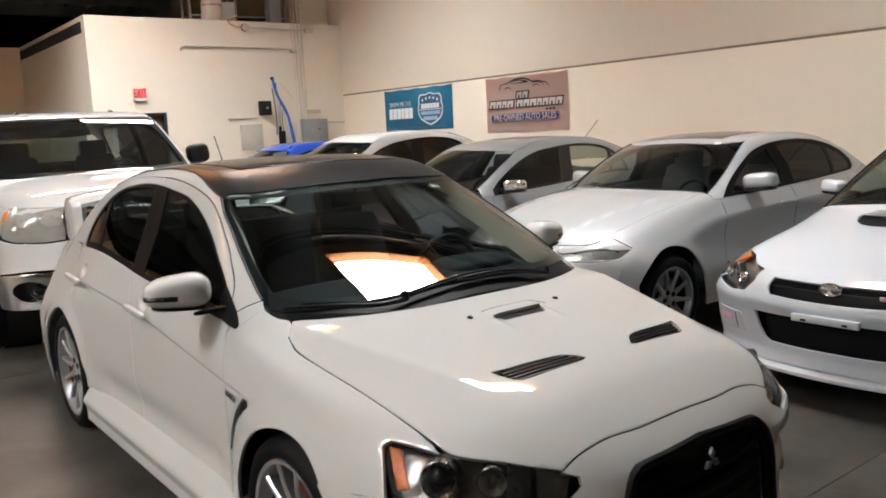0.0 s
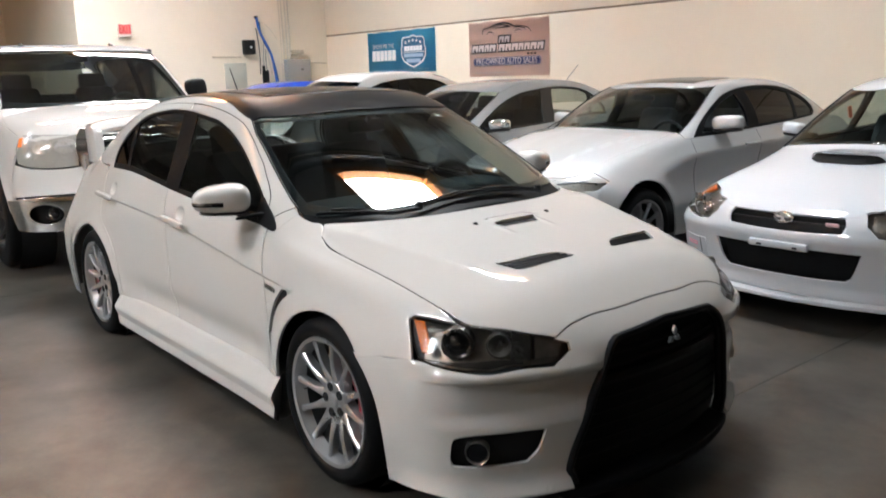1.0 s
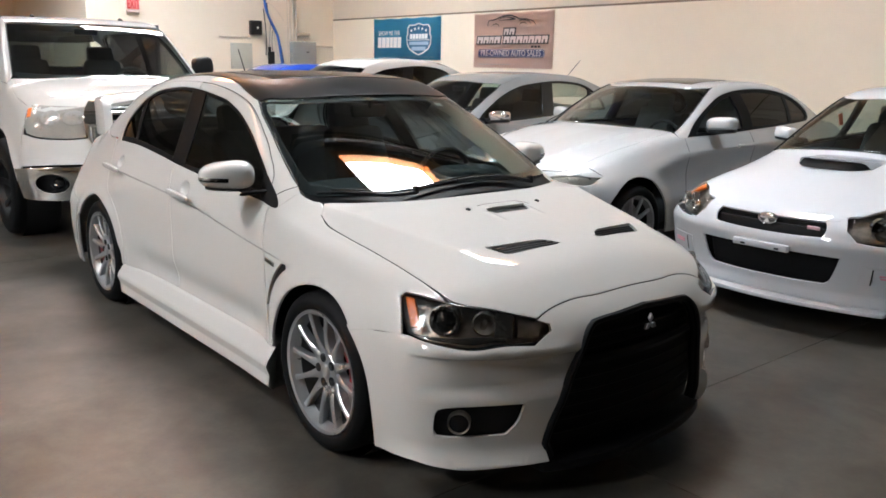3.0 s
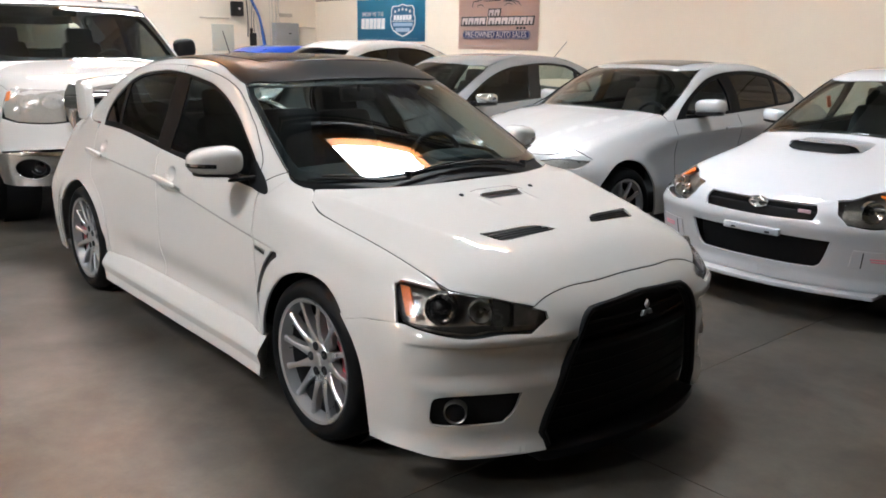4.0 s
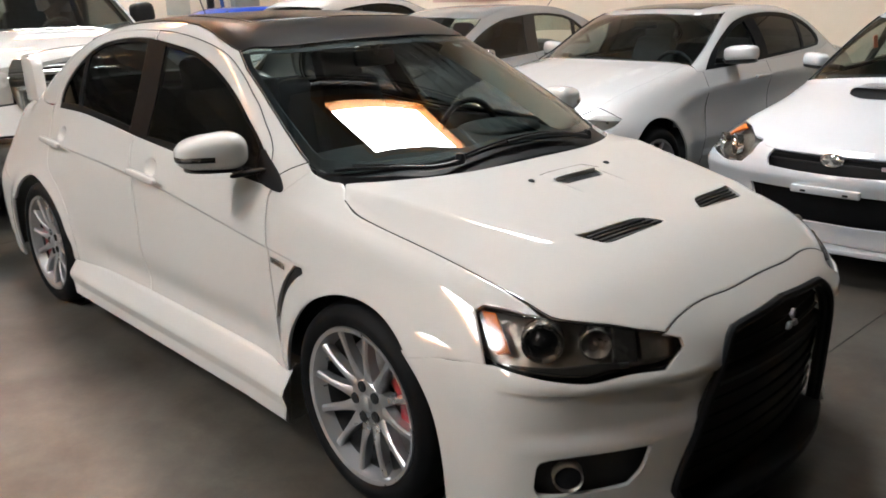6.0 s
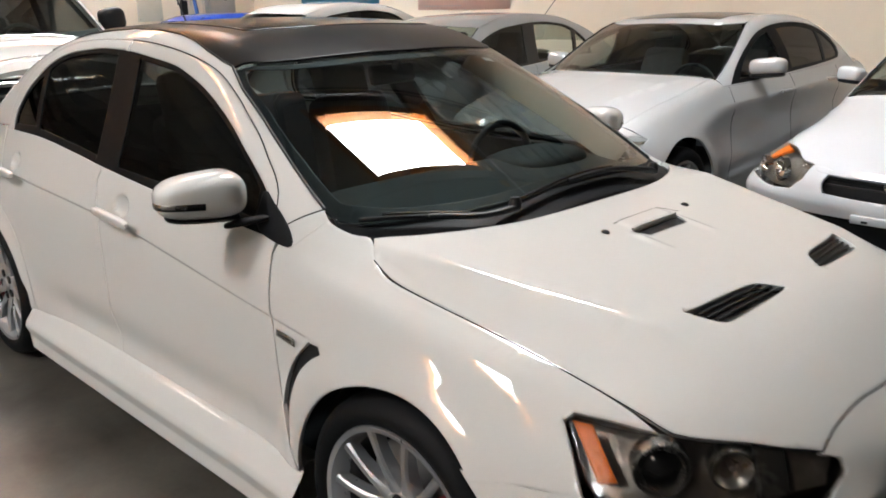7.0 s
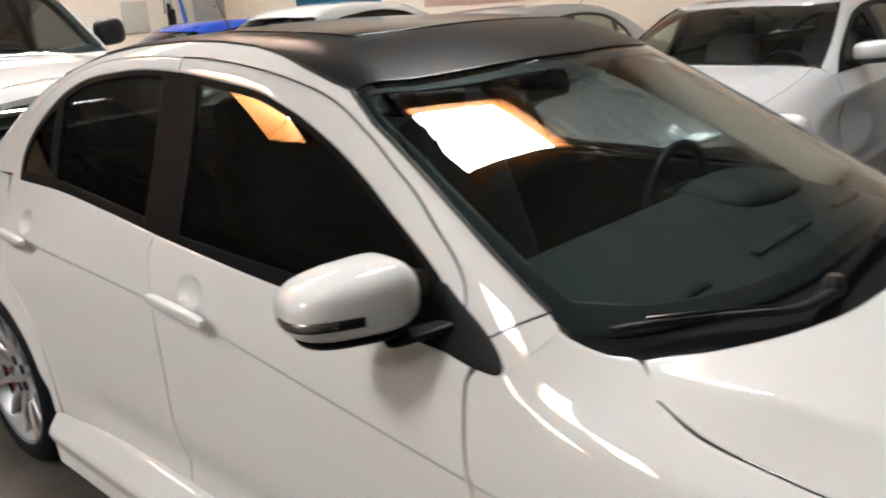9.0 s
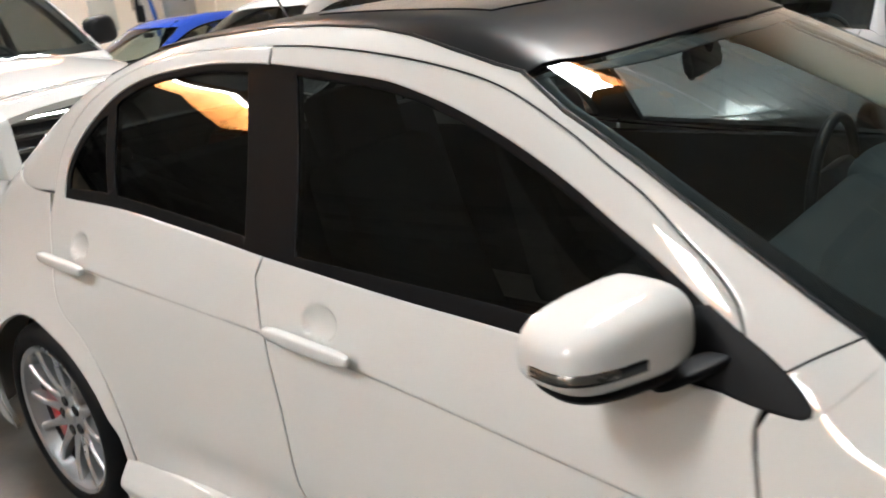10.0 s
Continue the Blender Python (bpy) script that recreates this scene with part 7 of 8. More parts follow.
gt = whole("grille", inset(FT, 0.02), [(0.0, 1.17), (-0.36, 1.17), (-0.44, 1.13), (-0.42, 0.9), (0.0, 0.9)], "front", BLACK, truck, "black grille with chrome bars", h=0.06)
for z in (0.95, 1.02, 1.09, 1.155):
    P, _ = lift(inset(FT, -0.005), np.array([(-0.42 + 0.84 * j / 12, z) for j in range(13)]), "front")
    tube("grille_bar", [tuple(p) for p in P], 0.018, CHROME, gt, 8)
# --- three cars further along the wall ---
def far_field(sx, sz, sy):
    return lambda P: F1(P / np.array([sx, sy, sz])) * min(sx, sy, sz)


def far_car(label, category, at, sc, paint, glass_m, mirror_mat, handle_mat, tall=False):
    sx, sy, sz = sc
    F = far_field(sx, sz, sy)
    root = thing("saloon_car" if category == "car" else "crossover_car", label, "car", "parked cars", at=at)
    q2 = lambda pts: [(x * sx, z * sz) for x, z in pts]
    qt = lambda pts: [(x * sx, y * sy) for x, y in pts]
    fr = [(0.62, 1.01), (0.55, 1.07), (0.45, 1.12), (0.3, 1.2), (0.15, 1.265), (0.0, 1.3), (-0.14, 1.315)]
    shell(root, F, paint, dict(
        rail=q2(RAIL), dlo=q2(DLO_R + DLO_F[1:] + BELT_F + BELT_R), top_i=7, rear_i=16,
        panes=[q2(PANE_F), q2(PANE_R), q2(PANE_Q)],
        waist=q2([(0.94, 0.925), (0.6, 0.925), (-0.2, 0.965), (-0.9, 1.0), (-1.3, 1.01), (-1.62, 1.08)]),
        low=q2([(-1.75, 1.05), (-2.08, 1.0), (-2.1, 0.7), (-2.0, 0.3), (-1.7, 0.24)] + arc(-1.325, 0.325, 0.37, 165, 12, 10) + [(-0.95, 0.2), (0.95, 0.2)] + arc(1.325, 0.325, 0.37, 168, 20, 10) + [(1.7, 0.46), (1.84, 0.6), (1.8, 0.7), (1.76, 0.76), (1.5, 0.82), (1.3, 0.86), (1.1, 0.91)]),
        ws_top=qt(ws_half[:5]), ws_base=qt([(0.985, -0.712), (1.1, -0.595), (1.17, -0.46), (1.215, -0.29), (1.232, 0.0)]),
        roof_end=qt([(-0.93, -0.49), (-0.96, -0.3), (-0.97, 0.0)]), rg_base=qt([(-1.63, -0.4), (-1.645, 0.0)]),
        bonnet=qt(half), scuttle=qt(scuttle), mirror=[(0.66 * sx, 0.965 * sz, 1.08 * sz, 0.94 * sy, 0.085, mirror_mat)],
        handles=[(-0.03 * sx, 0.86 * sz), (-1.03 * sx, 0.89 * sz)], handle_mat=handle_mat,
        gaps=[q2(SPLIT), q2([(0.83, 0.92), (0.86, 0.7), (0.95, 0.4)])]), glass_m, front_glass=EXECTINT if paint is SILVER else None)
    cabin(root, 0.85 * sx, 0.55 * sz, 0.66 * sy, roofz=1.34 * sz)
    panel("nose_panel", F, [(x * sx, y * sy, z * sz) for x, y, z in BUMP[:17] + [(2.15, 0.0, 0.735), (2.26, 0.0, 0.6), (2.2, 0.0, 0.16)] + BUMP[-4:]], "corner", paint, root, both=True, h=0.07)
    panel("headlight", F, [(x * sx, y * sy, z * sz) for x, y, z in LAMP], "corner", REFLECTOR, root, "clear headlight", both=True, h=0.05)
    for x in (1.325, -1.325):
        for sgn in (-1, 1):
            wheel(root, (x * sx, sgn * 0.755 * sy, 0.33), sgn, R=0.33, W=0.22, rim_r=0.225, spokes=8, rim_mat=GREYALLOY, spoke_w=0.03, split_parts=False)
    return root, F


silver, FS = far_car("silver metallic saloon with chrome mirrors and an aerial", "car", pose(-3.22, 4.18, 0, 0, 0, -90), (1.04, 0.99, 0.985), SILVER, LIGHTTINT, CHROME, CHROME)
tube("aerial", [(-1.15, 0.15, 1.39), (-1.40, 0.15, 1.60)], 0.004, BLACK, silver, 6, "thin black aerial")
far_car("white crossover with dark side glass and arched roof", "crossover", pose(-5.75, 4.1, 0, 0, 0, -90), (1.02, 1.02, 1.085), TRUCKWHITE, TINTGLASS, TRUCKWHITE, TRUCKWHITE)
far_car("bright blue small car mostly hidden behind other roofs", "car", pose(-8.35, 4.3, 0, 0, 0, -90), (0.95, 0.98, 1.02), BLUE, LIGHTTINT, BLUE, BLUE)

# ---- things on the walls ----
NAVY = mat("navy print", (0.012, 0.02, 0.085), 0.6)
WHITEINK = mat("white print", (0.80, 0.80, 0.80), 0.6, vary=0.02)
INK = mat("charcoal print", (0.02, 0.018, 0.022), 0.6)
PALEINK = mat("pale print", (0.62, 0.52, 0.50), 0.6)
REDSIGN = mat("red sign letters", (0.62, 0.02, 0.03), 0.4)
SIGNBOX = mat("ivory sign plastic", (0.72, 0.66, 0.60), 0.4)
DOORBROWN = mat("brown door", (0.10, 0.055, 0.03), 0.5, vary=0.2, scale=4)
PANELGREY = mat("pale grey-green board", (0.52, 0.53, 0.47), 0.6, vary=0.05)
HOSE = mat("blue hose", (0.05, 0.16, 0.55), 0.5, vary=0.2, scale=20)
DUCT = mat("white duct wrap", (0.62, 0.61, 0.60), 0.5, vary=0.08, scale=3)
WHITEPIPE = mat("white plastic conduit", (0.70, 0.65, 0.56), 0.45, vary=0.04)


def cloth_mat(name, top, low):
    """Printed vinyl whose colour runs from a top to a lower tone."""
    m = bpy.data.materials.new(name)
    m.use_nodes = True
    nt = m.node_tree
    b = nt.nodes["Principled BSDF"]
    b.inputs["Roughness"].default_value = 0.55
    tc = nt.nodes.new("ShaderNodeTexCoord")
    sp = nt.nodes.new("ShaderNodeSeparateXYZ")
    ns = nt.nodes.new("ShaderNodeTexNoise")
    ns.inputs["Scale"].default_value, ns.inputs["Detail"].default_value = 3, 4
    ad = nt.nodes.new("ShaderNodeMath")
    ad.operation = "MULTIPLY_ADD"
    ad.inputs[1].default_value = 0.22
    rp = nt.nodes.new("ShaderNodeMix")
    rp.data_type = "RGBA"
    rp.inputs[6].default_value, rp.inputs[7].default_value = (*low, 1), (*top, 1)
    nt.links.new(tc.outputs["Generated"], sp.inputs[0])
    nt.links.new(tc.outputs["Object"], ns.inputs["Vector"])
    nt.links.new(ns.outputs[0], ad.inputs[0])
    nt.links.new(sp.outputs[2], ad.inputs[2])
    nt.links.new(ad.outputs[0], rp.inputs[0])
    nt.links.new(rp.outputs[2], b.inputs["Base Color"])
    return m


def banner(name, label, x0, x1, z0, z1, material, seed):
    """A vinyl sheet pinned along its top, slightly wrinkled."""
    rnd = random.Random(seed)
    waves = [(rnd.uniform(2, 9), rnd.uniform(-2, 3), rnd.uniform(0, 6.3), rnd.uniform(0.0015, 0.004)) for _ in range(5)]
    bm = bmesh.new()
    nx, nz = 56, 26
    g = []
    for i in range(nz + 1):
        row = []
        for j in range(nx + 1):
            u, v = j / nx, i / nz
            x, z = x0 + u * (x1 - x0), z1 - v * (z1 - z0)
            d = sum(a * math.sin(kx * x * 1.6 + kz * z * 2 + ph) for kx, kz, ph, a in waves)
            sag = 0.012 * math.sin(math.pi * u * 4) ** 2 * (1 - v) ** 6
            row.append(bm.verts.new((x, YN - 0.014 + d * (0.3 + 0.7 * v), z - sag)))
        g.append(row)
    for r0, r1 in zip(g, g[1:]):
        for j in range(nx):
            bm.faces.new((r0[j], r1[j], r1[j + 1], r0[j + 1]))
    bmesh.ops.solidify(bm, geom=bm.faces[:], thickness=0.0015)
    ob = part(name, bm, material, None, "", smooth=True)
    tagged(ob, label, "banner", "banners on the wall")
    w, h = x1 - x0, z1 - z0

    def put(nm, pts, ink, layer=0, lab=""):
        y = YN - 0.026 - 0.0022 * layer
        return prism(nm, [(x0 + u * w, z1 - v * h) for u, v in pts], 1, y - 0.001, y + 0.001, ink, ob, 0, lab, smooth=False)
    return ob, put


def words(nm, text, size, at, rot, material, parent, depth=0.001, squeeze=1.0, label=""):
    """Lettering in the built-in font as a mesh."""
    cu = bpy.data.curves.new(nm, "FONT")
    cu.body, cu.size, cu.align_x, cu.align_y, cu.extrude, cu.resolution_u = text, size, "CENTER", "CENTER", depth, 3
    tmp = bpy.data.objects.new(nm, cu)
    me = bpy.data.meshes.new_from_object(tmp)
    bpy.data.objects.remove(tmp)
    bpy.data.curves.remove(cu)
    me.materials.clear()
    me.materials.append(material)
    me.transform(pose(*at, *rot) @ Matrix.Diagonal((squeeze, 1, 1, 1)))
    ob = new(nm, me)
    ob.parent = parent
    return tagged(ob, label)


def rect(u0, v0, u1, v1, slant=0.0):
    return [(u0 + slant, v0), (u1 + slant, v0), (u1, v1), (u0, v1)]


# blue banner with a shield
bx0, bx1, bz0, bz1 = -10.345, -8.177, 1.60, 2.39
ban, put = banner("banner", "blue printed vinyl banner with white blocks and a shield", bx0, bx1, bz0, bz1, cloth_mat("blue banner print", (0.05, 0.33, 0.55), (0.02, 0.15, 0.28)), 3)
words("banner_words", "SHOW ME THE", 0.125, (bx0 + 0.255 * 2.168, YN - 0.029, bz1 - 0.36 * 0.79), (90, 0, 0), WHITEINK, ban, squeeze=0.86, label="white lettering")
u = 0.075
for wd in (0.062, 0.066, 0.062, 0.052, 0.066, 0.062):
    put("brand_block", rect(u, 0.455, u + wd - 0.008, 0.71, 0.006), WHITEINK, 1)
    u += wd
SH = [(0.70, 0.13), (0.76, 0.17), (0.84, 0.17), (0.865, 0.25), (0.865, 0.40), (0.88, 0.44), (0.875, 0.62), (0.84, 0.75), (0.77, 0.84), (0.70, 0.90), (0.63, 0.84), (0.56, 0.75), (0.525, 0.62), (0.52, 0.44), (0.535, 0.40), (0.535, 0.25), (0.56, 0.17), (0.64, 0.17)]
put("shield", SH, WHITEINK, 1, "white-edged navy shield")
put("shield_face", [(0.70 + (a - 0.70) * 0.92, 0.5 + (b - 0.5) * 0.92) for a, b in SH], mat("deep teal print", (0.02, 0.11, 0.22), 0.6), 2)
for k in range(5):
    cu_, cv_ = 0.70 + (k - 2) * 0.052, 0.26 + 0.012 * abs(k - 2) ** 2
    put("star", [(cu_ + (0.019 if j % 2 == 0 else 0.008) * math.cos(math.pi / 2 + j * math.pi / 5), cv_ - (0.046 if j % 2 == 0 else 0.019) * math.sin(math.pi / 2 + j * math.pi / 5)) for j in range(10)], WHITEINK, 3)
u = 0.572
for k in range(6):
    put("shield_block", rect(u, 0.39, u + 0.037, 0.505, 0.003), WHITEINK, 3)
    u += 0.043
put("shield_line", rect(0.545, 0.525, 0.855, 0.54), WHITEINK, 3)
put("shield_bar", rect(0.565, 0.57, 0.84, 0.65), mat("pale blue print", (0.30, 0.45, 0.62), 0.6), 3)
put("shield_bar", rect(0.60, 0.69, 0.80, 0.78), mat("pale blue print", (0.30, 0.45, 0.62), 0.6), 3)
for k in range(11):
    put("small_print", rect(0.05 + k * 0.08, 0.925, 0.05 + k * 0.08 + 0.064, 0.945), mat("faint print", (0.10, 0.24, 0.36), 0.6), 1)

# pink banner with a car's outline
px0, px1, pz0, pz1 = -7.243, -5.34, 1.48, 2.39
pan, put = banner("banner", "faded pink vinyl banner with a car outline and block lettering", px0, px1, pz0, pz1, cloth_mat("pink banner print", (0.70, 0.48, 0.40), (0.72, 0.52, 0.44)), 8)


def stroke(pts, wd, nm="car_outline", ink=INK, layer=1):
    """A drawn line that swells in its middle."""
    P = curve2(pts, 0.02, closed=False)
    d = np.gradient(P, axis=0)
    d /= np.linalg.norm(d, axis=1, keepdims=True) + 1e-9
    n = np.stack([-d[:, 1], d[:, 0]], 1)
    k = np.sin(np.linspace(0.25, math.pi - 0.25, len(P)))[:, None] * wd / 2
    k = np.concatenate([k * 0.55, k], 1)
    a, b = P + n * k, P - n * k
    put(nm, [tuple(q) for q in a] + [tuple(q) for q in b[::-1]], ink, layer)


stroke([(0.19, 0.20), (0.20, 0.14), (0.28, 0.12), (0.36, 0.075), (0.43, 0.055), (0.50, 0.06), (0.56, 0.095), (0.60, 0.125), (0.68, 0.13), (0.76, 0.165), (0.80, 0.235)], 0.028)
stroke([(0.33, 0.125), (0.38, 0.09), (0.44, 0.082), (0.50, 0.10), (0.55, 0.125), (0.44, 0.13), (0.34, 0.135)], 0.022)
stroke([(0.195, 0.24), (0.19, 0.20), (0.205, 0.165)], 0.014)
stroke([(0.25, 0.24), (0.265, 0.205), (0.295, 0.195), (0.325, 0.21), (0.34, 0.24)], 0.016)
stroke([(0.58, 0.165), (0.62, 0.145), (0.68, 0.15), (0.72, 0.175), (0.735, 0.215)], 0.016)
stroke([(0.60, 0.23), (0.62, 0.19), (0.66, 0.185), (0.69, 0.215)], 0.014)


def blocks(u0, v0, v1, widths, slant=0.012):
    u = u0
    n = sum(widths)
    put("letter_shadow", rect(u0 - 0.014, v0 - 0.022, u0 + n + 0.006, v1 + 0.022, slant), INK, 1)
    for wd in widths:
        put("letter_block", rect(u, v0, u + wd - 0.011, v1, slant), PALEINK, 2)
        put("letter_gap", rect(u + wd * 0.33, v0 + (v1 - v0) * 0.5, u + wd * 0.55, v1, 0.004), INK, 3)
        u += wd


blocks(0.40, 0.29, 0.40, (0.072, 0.072))
blocks(0.05, 0.43, 0.55, (0.085, 0.078, 0.066, 0.085))
blocks(0.40, 0.43, 0.55, (0.082, 0.08, 0.085, 0.066, 0.075, 0.08, 0.078))
for k in range(3):
    put("small_block", rect(0.75 + k * 0.04, 0.60, 0.778 + k * 0.04, 0.635), INK, 1)
bar = [(0.09 + 0.025 * math.cos(a), 0.735 + 0.075 * math.sin(a)) for a in np.linspace(math.pi / 2, 3 * math.pi / 2, 9)] + [(0.89 + 0.025 * math.cos(a), 0.735 + 0.075 * math.sin(a)) for a in np.linspace(-math.pi / 2, math.pi / 2, 9)]
put("blue_bar", bar, NAVY, 1, "navy rounded bar")
put("bar_line", [(0.49 + (a - 0.49) * 0.985, 0.735 + (b - 0.735) * 0.84) for a, b in bar], PALEINK, 2)
put("bar_face", [(0.49 + (a - 0.49) * 0.978, 0.735 + (b - 0.735) * 0.76) for a, b in bar], NAVY, 3)
words("banner_words", "PRE-OWNED AUTO SALES", 0.135, (px0 + 0.49 * 1.903, YN - 0.036, pz1 - 0.735 * 0.91), (90, 0, 0), PALEINK, pan, squeeze=0.92, label="pale lettering")
put("small_print", rect(0.08, 0.93, 0.5, 0.945), PALEINK, 1)

# exit sign over the door
sign = thing("exit_sign", "lit pinkish exit sign with red letters over the door", "exit sign", at=pose(XW, 3.15, 2.49))
box("housing", (0.06, 0.245, 0.235), (0.032, 0, 0), SIGNBOX, sign, 0.008)
box("lit_face", (0.004, 0.215, 0.165), (0.0625, 0, 0.02), mat("pink sign face", (0.80, 0.24, 0.23), 0.4, vary=0.1, scale=30), sign, 0.001, label="pinkish red face")
words("sign_letters", "EXIT", 0.235, (0.066, 0.0, 0.02), (90, 0, 90), REDSIGN, sign, depth=0.003, squeeze=0.5, label="red letters")
box("face_band", (0.006, 0.235, 0.03), (0.063, 0, -0.095), SIGNBOX, sign, 0.002)

# door in the partition
door = thing("door_1", "brown flush door in a dark frame", "door", kind="structure", at=pose(XW - 0.1, (DY0 + DY1) / 2, 0))
dw = DY1 - DY0
for sgn in (-1, 1):
    box("jamb", (0.25, 0.05, DZ - 0.003), (0, sgn * (dw / 2 - 0.027), DZ / 2), NEARBLACK, door, 0.004)
box("head", (0.25, dw - 0.11, 0.05), (0, 0, DZ - 0.028), NEARBLACK, door, 0.004)
leaf = box("leaf", (0.045, dw - 0.112, DZ - 0.06), (0.0, 0, (DZ - 0.06) / 2 + 0.004), DOORBROWN, door, 0.003, label="brown door leaf")
lathe("door_handle", [(0, 0.06), (0.028, 0.055), (0.03, 0.035), (0.012, 0.025), (0.012, 0.0), (0.03, 0.0)], 20, STEEL, leaf, pose(0.022, dw / 2 - 0.12, 1.0, 0, 0, -90))

# black dispenser with a pale mark
sp = thing("wall_speaker", "small black box with a pale round mark on the wall", "speaker", at=pose(XW, 5.61, 2.19))
box("case", (0.12, 0.248, 0.285), (0.062, 0, 0), BLACK, sp, 0.02)
box("grille_cloth", (0.006, 0.20, 0.235), (0.124, 0, 0), DARK, sp, 0.002)
lathe("mark", [(0, 0.004), (0.022, 0.004), (0.024, 0)], 18, WHITEINK, sp, pose(0.126, 0.02, 0.0, 0, 0, -90))

# pale board under a thin rail
bd = thing("wall_board", "pale grey-green board screwed to the wall", "panel", at=pose(XW, 5.305, 1.625))
box("board", (0.02, 0.47, 0.51), (0.0115, 0, 0), PANELGREY, bd, 0.003)
for y in (-0.2, 0.2):
    for z in (-0.22, 0.22):
        lathe("screw", [(0, 0.003), (0.008, 0.002), (0.009, 0)], 10, STEEL, bd, pose(0.0215, y, z, 0, 0, -90))
rl = box("wall_rail", (0.03, 0.62, 0.022), (XW + 0.017, 5.14, 2.0), GALV, None, 0.005)
tagged(rl, "thin painted rail fixed to the office wall", "rail")

# blue hose on its hook
hk = thing("wall_hook", "black hook near the top of the hose", "hook", at=pose(XW, 5.835, 2.78))
lathe("plate", [(0, 0.012), (0.03, 0.012), (0.034, 0.0)], 18, BLACK, hk, pose(0.001, 0, 0, 0, 0, -90))
tube("prong", [(0.01, 0, 0), (0.07, 0, -0.005), (0.085, 0, 0.03)], 0.009, BLACK, hk, 8)
hp = [(5.835, 2.775), (5.845, 2.66), (5.88, 2.52), (5.94, 2.38), (6.02, 2.24), (6.09, 2.10), (6.135, 1.95), (6.16, 1.8), (6.18, 1.65), (6.205, 1.45), (6.21, 1.2)]
hs = thing("hose", "blue hose hanging in a curve from its hook", "hose")
tube("run", [(XW + 0.05, y, z) for y, z in curve2(hp, 0.06, closed=False)], 0.026, HOSE, hs, 10)
tube("run", [(XW + 0.045, y + 0.035 + 0.012 * math.sin(z * 5), z - 0.08) for y, z in curve2(hp, 0.06, closed=False)], 0.017, mat("dark blue hose", (0.03, 0.08, 0.3), 0.5), hs, 8)

# cable clutter beside it
cb = thing("cable_bundle", "loose dark and pale cables hanging on the wall", "cables")
rnd = random.Random(5)
for k in range(6):
    y0 = 5.82 + 0.06 * k
    z0, z1 = 2.55 - 0.1 * k + rnd.uniform(-0.1, 0.1), 1.5 + rnd.uniform(0, 0.2)
    tube("cable", [(XW + 0.016 + 0.006 * k, y0 + 0.03 * math.sin(3 * t + k) + 0.03 * t, z0 + (z1 - z0) * t) for t in np.linspace(0, 1, 12)], 0.006 if k % 2 else 0.009, (BLACK, WHITEPIPE, GREYBOX)[k % 3], cb, 6)
tube("cable", [(XW + 0.02, 5.86 + 0.42 * t, 2.70 - 0.35 * t * t) for t in np.linspace(0, 1, 9)], 0.005, WHITEPIPE, cb, 6)
sm = thing("junction_block", "small black plug block on the wall", "junction box", at=pose(XW, 5.96, 1.59))
box("block", (0.07, 0.13, 0.27), (0.036, 0, 0), BLACK, sm, 0.012)
box("neck", (0.05, 0.05, 0.1), (0.03, -0.03, 0.18), BLACK, sm, 0.01)

# grey electric cabinet
ec = thing("electric_cabinet", "grey enamelled electric cabinet with a dark latch", "electric cabinet", at=pose(XW, 6.69, 1.66))
box("case", (0.16, 0.555, 0.56), (0.082, 0, 0), GREYBOX, ec, 0.006)
dr = box("cabinet_door", (0.012, 0.50, 0.50), (0.17, 0.0, -0.005), GREYBOX, ec, 0.004)
box("latch", (0.012, 0.06, 0.018), (0.181, 0.06, 0.07), BLACK, dr, 0.003)
for y in (-0.12, 0.0, 0.1):
    lathe("knockout", [(0, 0.012), (0.02, 0.012), (0.022, 0.0)], 12, GREYBOX, ec, pose(0.08, y, 0.28, 90, 0, 0))
# conduits
r = 0.013
for k, y in enumerate((6.36, 6.42, 6.50, 6.57)):
    cd = tube("conduit", [(XW + 0.03, y, 1.942 if k != 0 else 1.2), (XW + 0.03, y, 2.6), (XW + 0.03, y - 0.01, 3.9), (XW + 0.03, y - 0.02, 4.6)], r if k else 0.008, WHITEPIPE, None, 10)
    tagged(cd, "thin upright painted conduit on the office wall", "conduit", "upright conduits")
cd = thing("conduit", "level painted conduit with an elbow", "conduit")
tube("pipe", [(XW + 0.02, 4.0, 3.30), (XW + 0.025, 4.02, 3.355), (XW + 0.03, 4.08, 3.378), (XW + 0.03, 5.2, 3.376), (XW + 0.03, 6.2, 3.372), (XW + 0.03, 6.31, 3.35)], 0.016, GALV, cd, 10)
box("fitting", (0.06, 0.13, 0.07), (XW + 0.033, 6.36, 3.33), GALV, cd, 0.012)
cd = thing("conduit", "level conduit with a round junction box", "conduit")
tube("pipe", [(XW + 0.03, 5.33, 3.765), (XW + 0.03, 6.0, 3.76), (XW + 0.03, 6.85, 3.75)], 0.016, GALV, cd, 10)
lathe("junction_box", [(0, 0.06), (0.075, 0.06), (0.08, 0.05), (0.08, 0.0)], 24, GALV, cd, pose(XW + 0.002, 5.33, 3.765, 0, 0, -90))
tube("pipe", [(XW + 0.03, 5.27, 3.765), (XW + 0.03, 5.12, 3.78), (XW + 0.03, 5.02, 3.83), (XW + 0.03, 4.97, 3.92)], 0.014, GALV, cd, 10)
box("fitting", (0.07, 0.2, 0.09), (XW + 0.037, 6.74, 3.75), GALV, cd, 0.01)
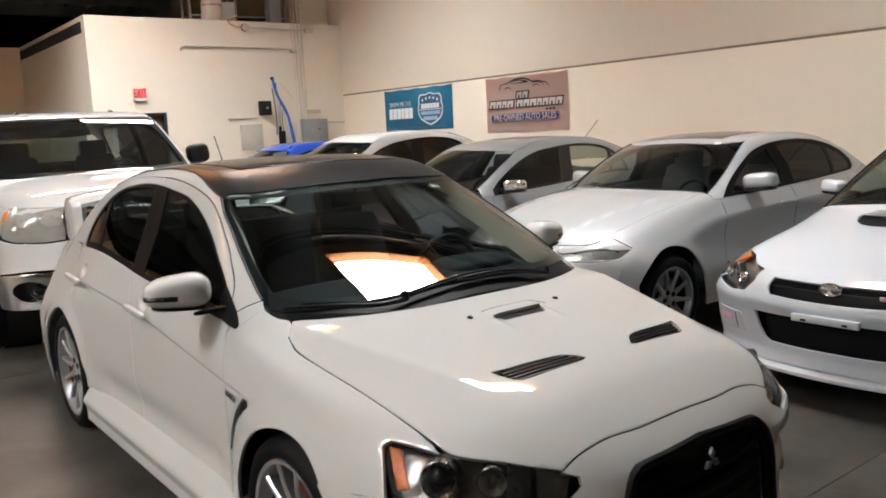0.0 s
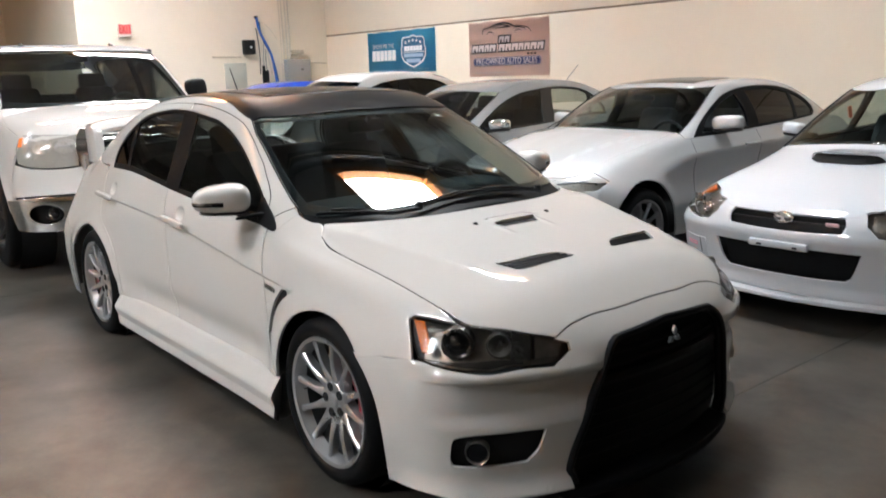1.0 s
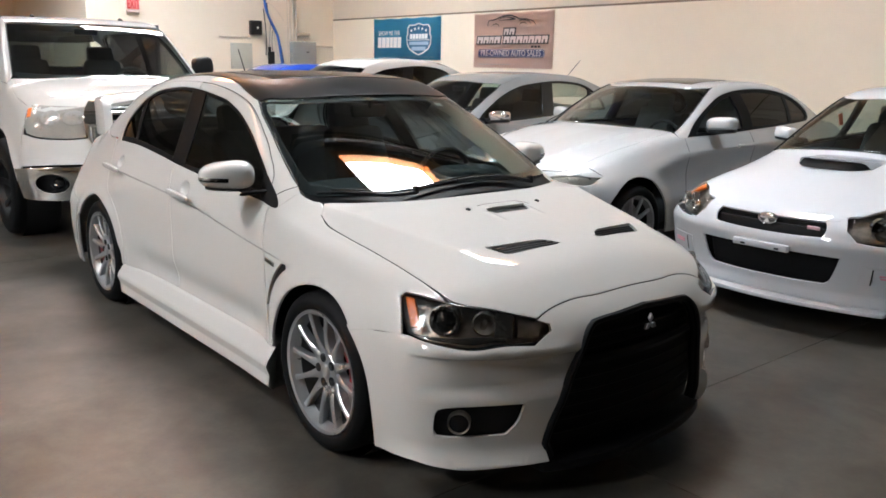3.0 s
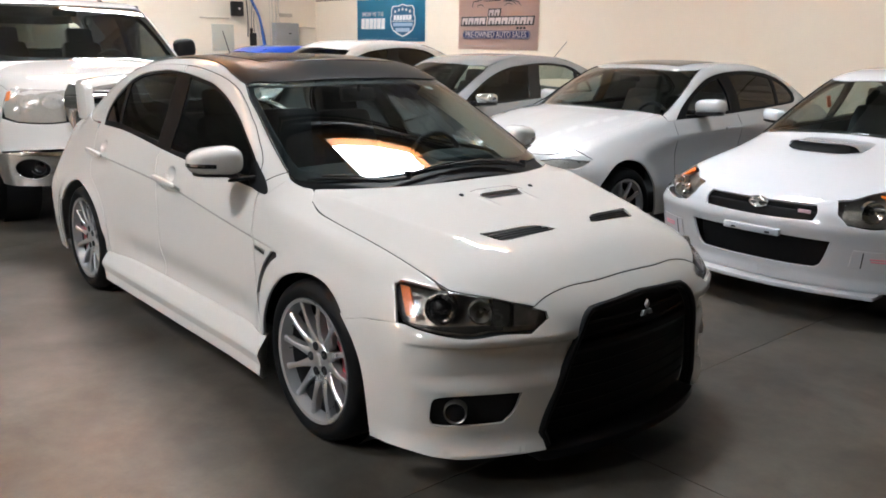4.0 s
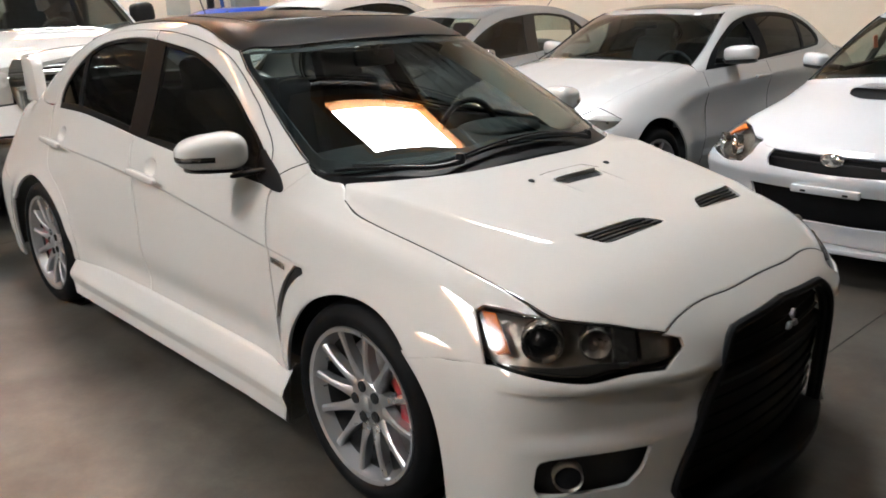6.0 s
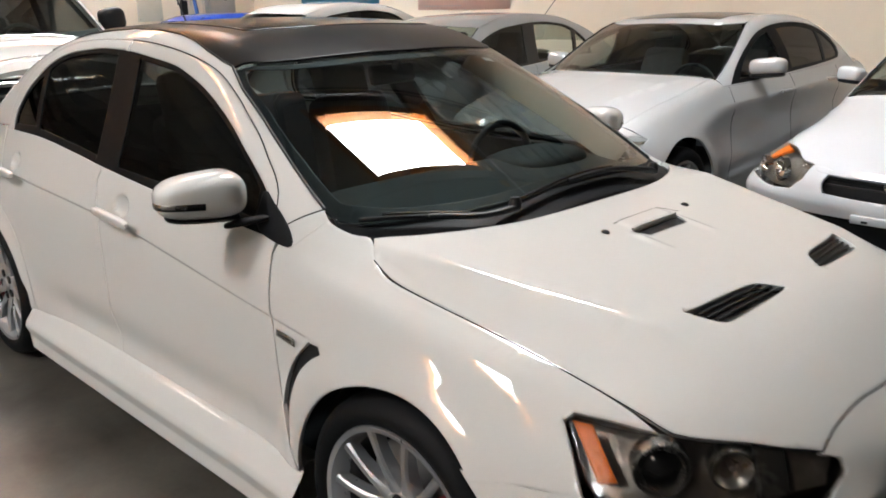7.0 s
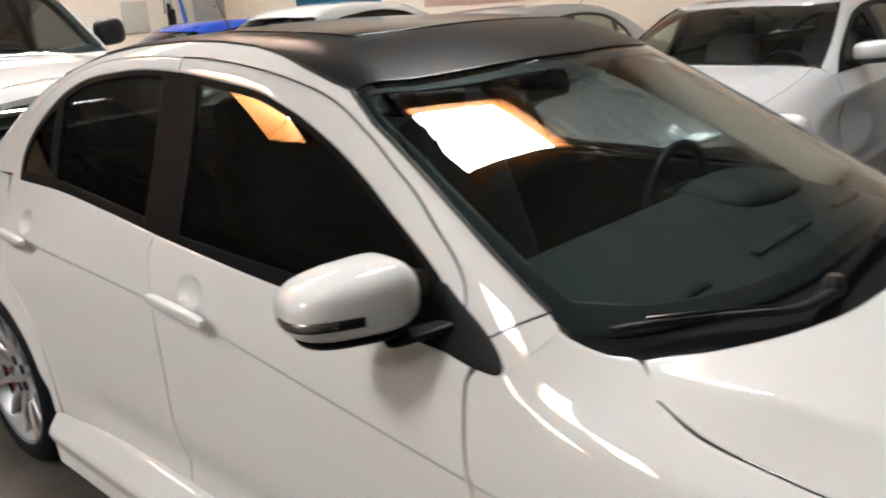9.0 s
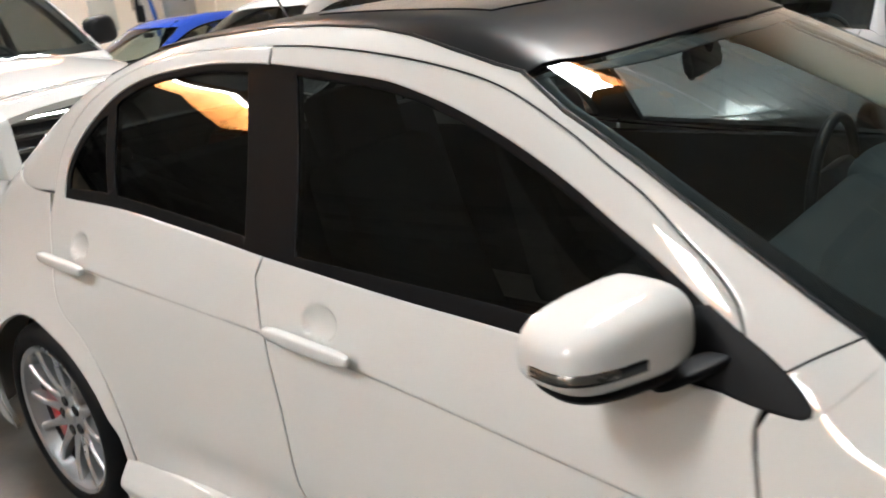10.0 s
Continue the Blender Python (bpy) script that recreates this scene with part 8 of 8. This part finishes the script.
bx = box("junction_box", (0.08, 0.3, 0.07), (XW + 0.042, 6.72, 2.1), GALV, None, 0.01)
tagged(bx, "painted level junction box above the cabinet", "junction box")
lp = tube("pipe", [(XW + 0.03, 6.98, 1.86), (XW + 0.03, 7.2, 1.87), (XW + 0.03, 7.45, 1.85)], 0.012, GALV, None, 8)
tagged(lp, "short level pipe beside the grey cabinet", "pipe")

# store above the offices
slab("pilaster", XW - 0.9, XW - 0.45, 6.85, YN - 0.003, 3.801, CEIL - 0.41, CREAM, None, 0.0, "cream pilaster above the offices", "structure")
rk = thing("storage_rack", "grey steel shelving rack above the offices", "rack", at=pose(XW - 0.7, 5.6, 3.80))
for y in (-1.15, -0.2, 0.9):
    for x in (-0.2, 0.2):
        box("post", (0.045, 0.045, 1.9), (x, y, 0.95), GREYBOX, rk, 0.004)
for z in (0.25, 1.1, 1.8):
    box("shelf", (0.38, 2.0, 0.03), (0.0, -0.12, z), GREYBOX, rk, 0.004)
dc = thing("duct", "pale wrapped round duct standing on end", "duct", at=pose(XW - 0.42, 4.86, 3.80))
lathe("duct_body", [(0, 0), (0.2, 0.0), (0.21, 0.03), (0.2, 0.4), (0.21, 0.43), (0.2, 0.46), (0.2, 1.6), (0, 1.6)], 28, DUCT, dc, None, axis="z")
for z in (0.42, 1.0):
    lathe("strap", [(0.212, z - 0.02), (0.216, z), (0.212, z + 0.02)], 28, STEEL, dc, None, axis="z")
ct = box("carton", (0.3, 0.35, 0.5), (XW - 0.5, 5.15, 4.05), DUCT, None, 0.01)
tagged(ct, "pale carton beside the duct", "carton")
gb = box("carton", (0.25, 0.24, 0.7), (XW - 0.45, 6.2, 4.152), GREYBOX, None, 0.01)
tagged(gb, "grey upright carton on the office roof", "carton")
for k, (y, z) in enumerate(((4.62, 3.99), (5.0, 4.0))):
    cc = tube("cable", [(XW - 0.1, y + 0.25 * math.sin(t * 3), 3.885 + 0.012 + 0.12 * math.sin(t * math.pi)) for t in np.linspace(0, 1, 9)], 0.012, WHITEPIPE, None, 8)
    tagged(cc, "looped pale cable on the wall's top", "cable")
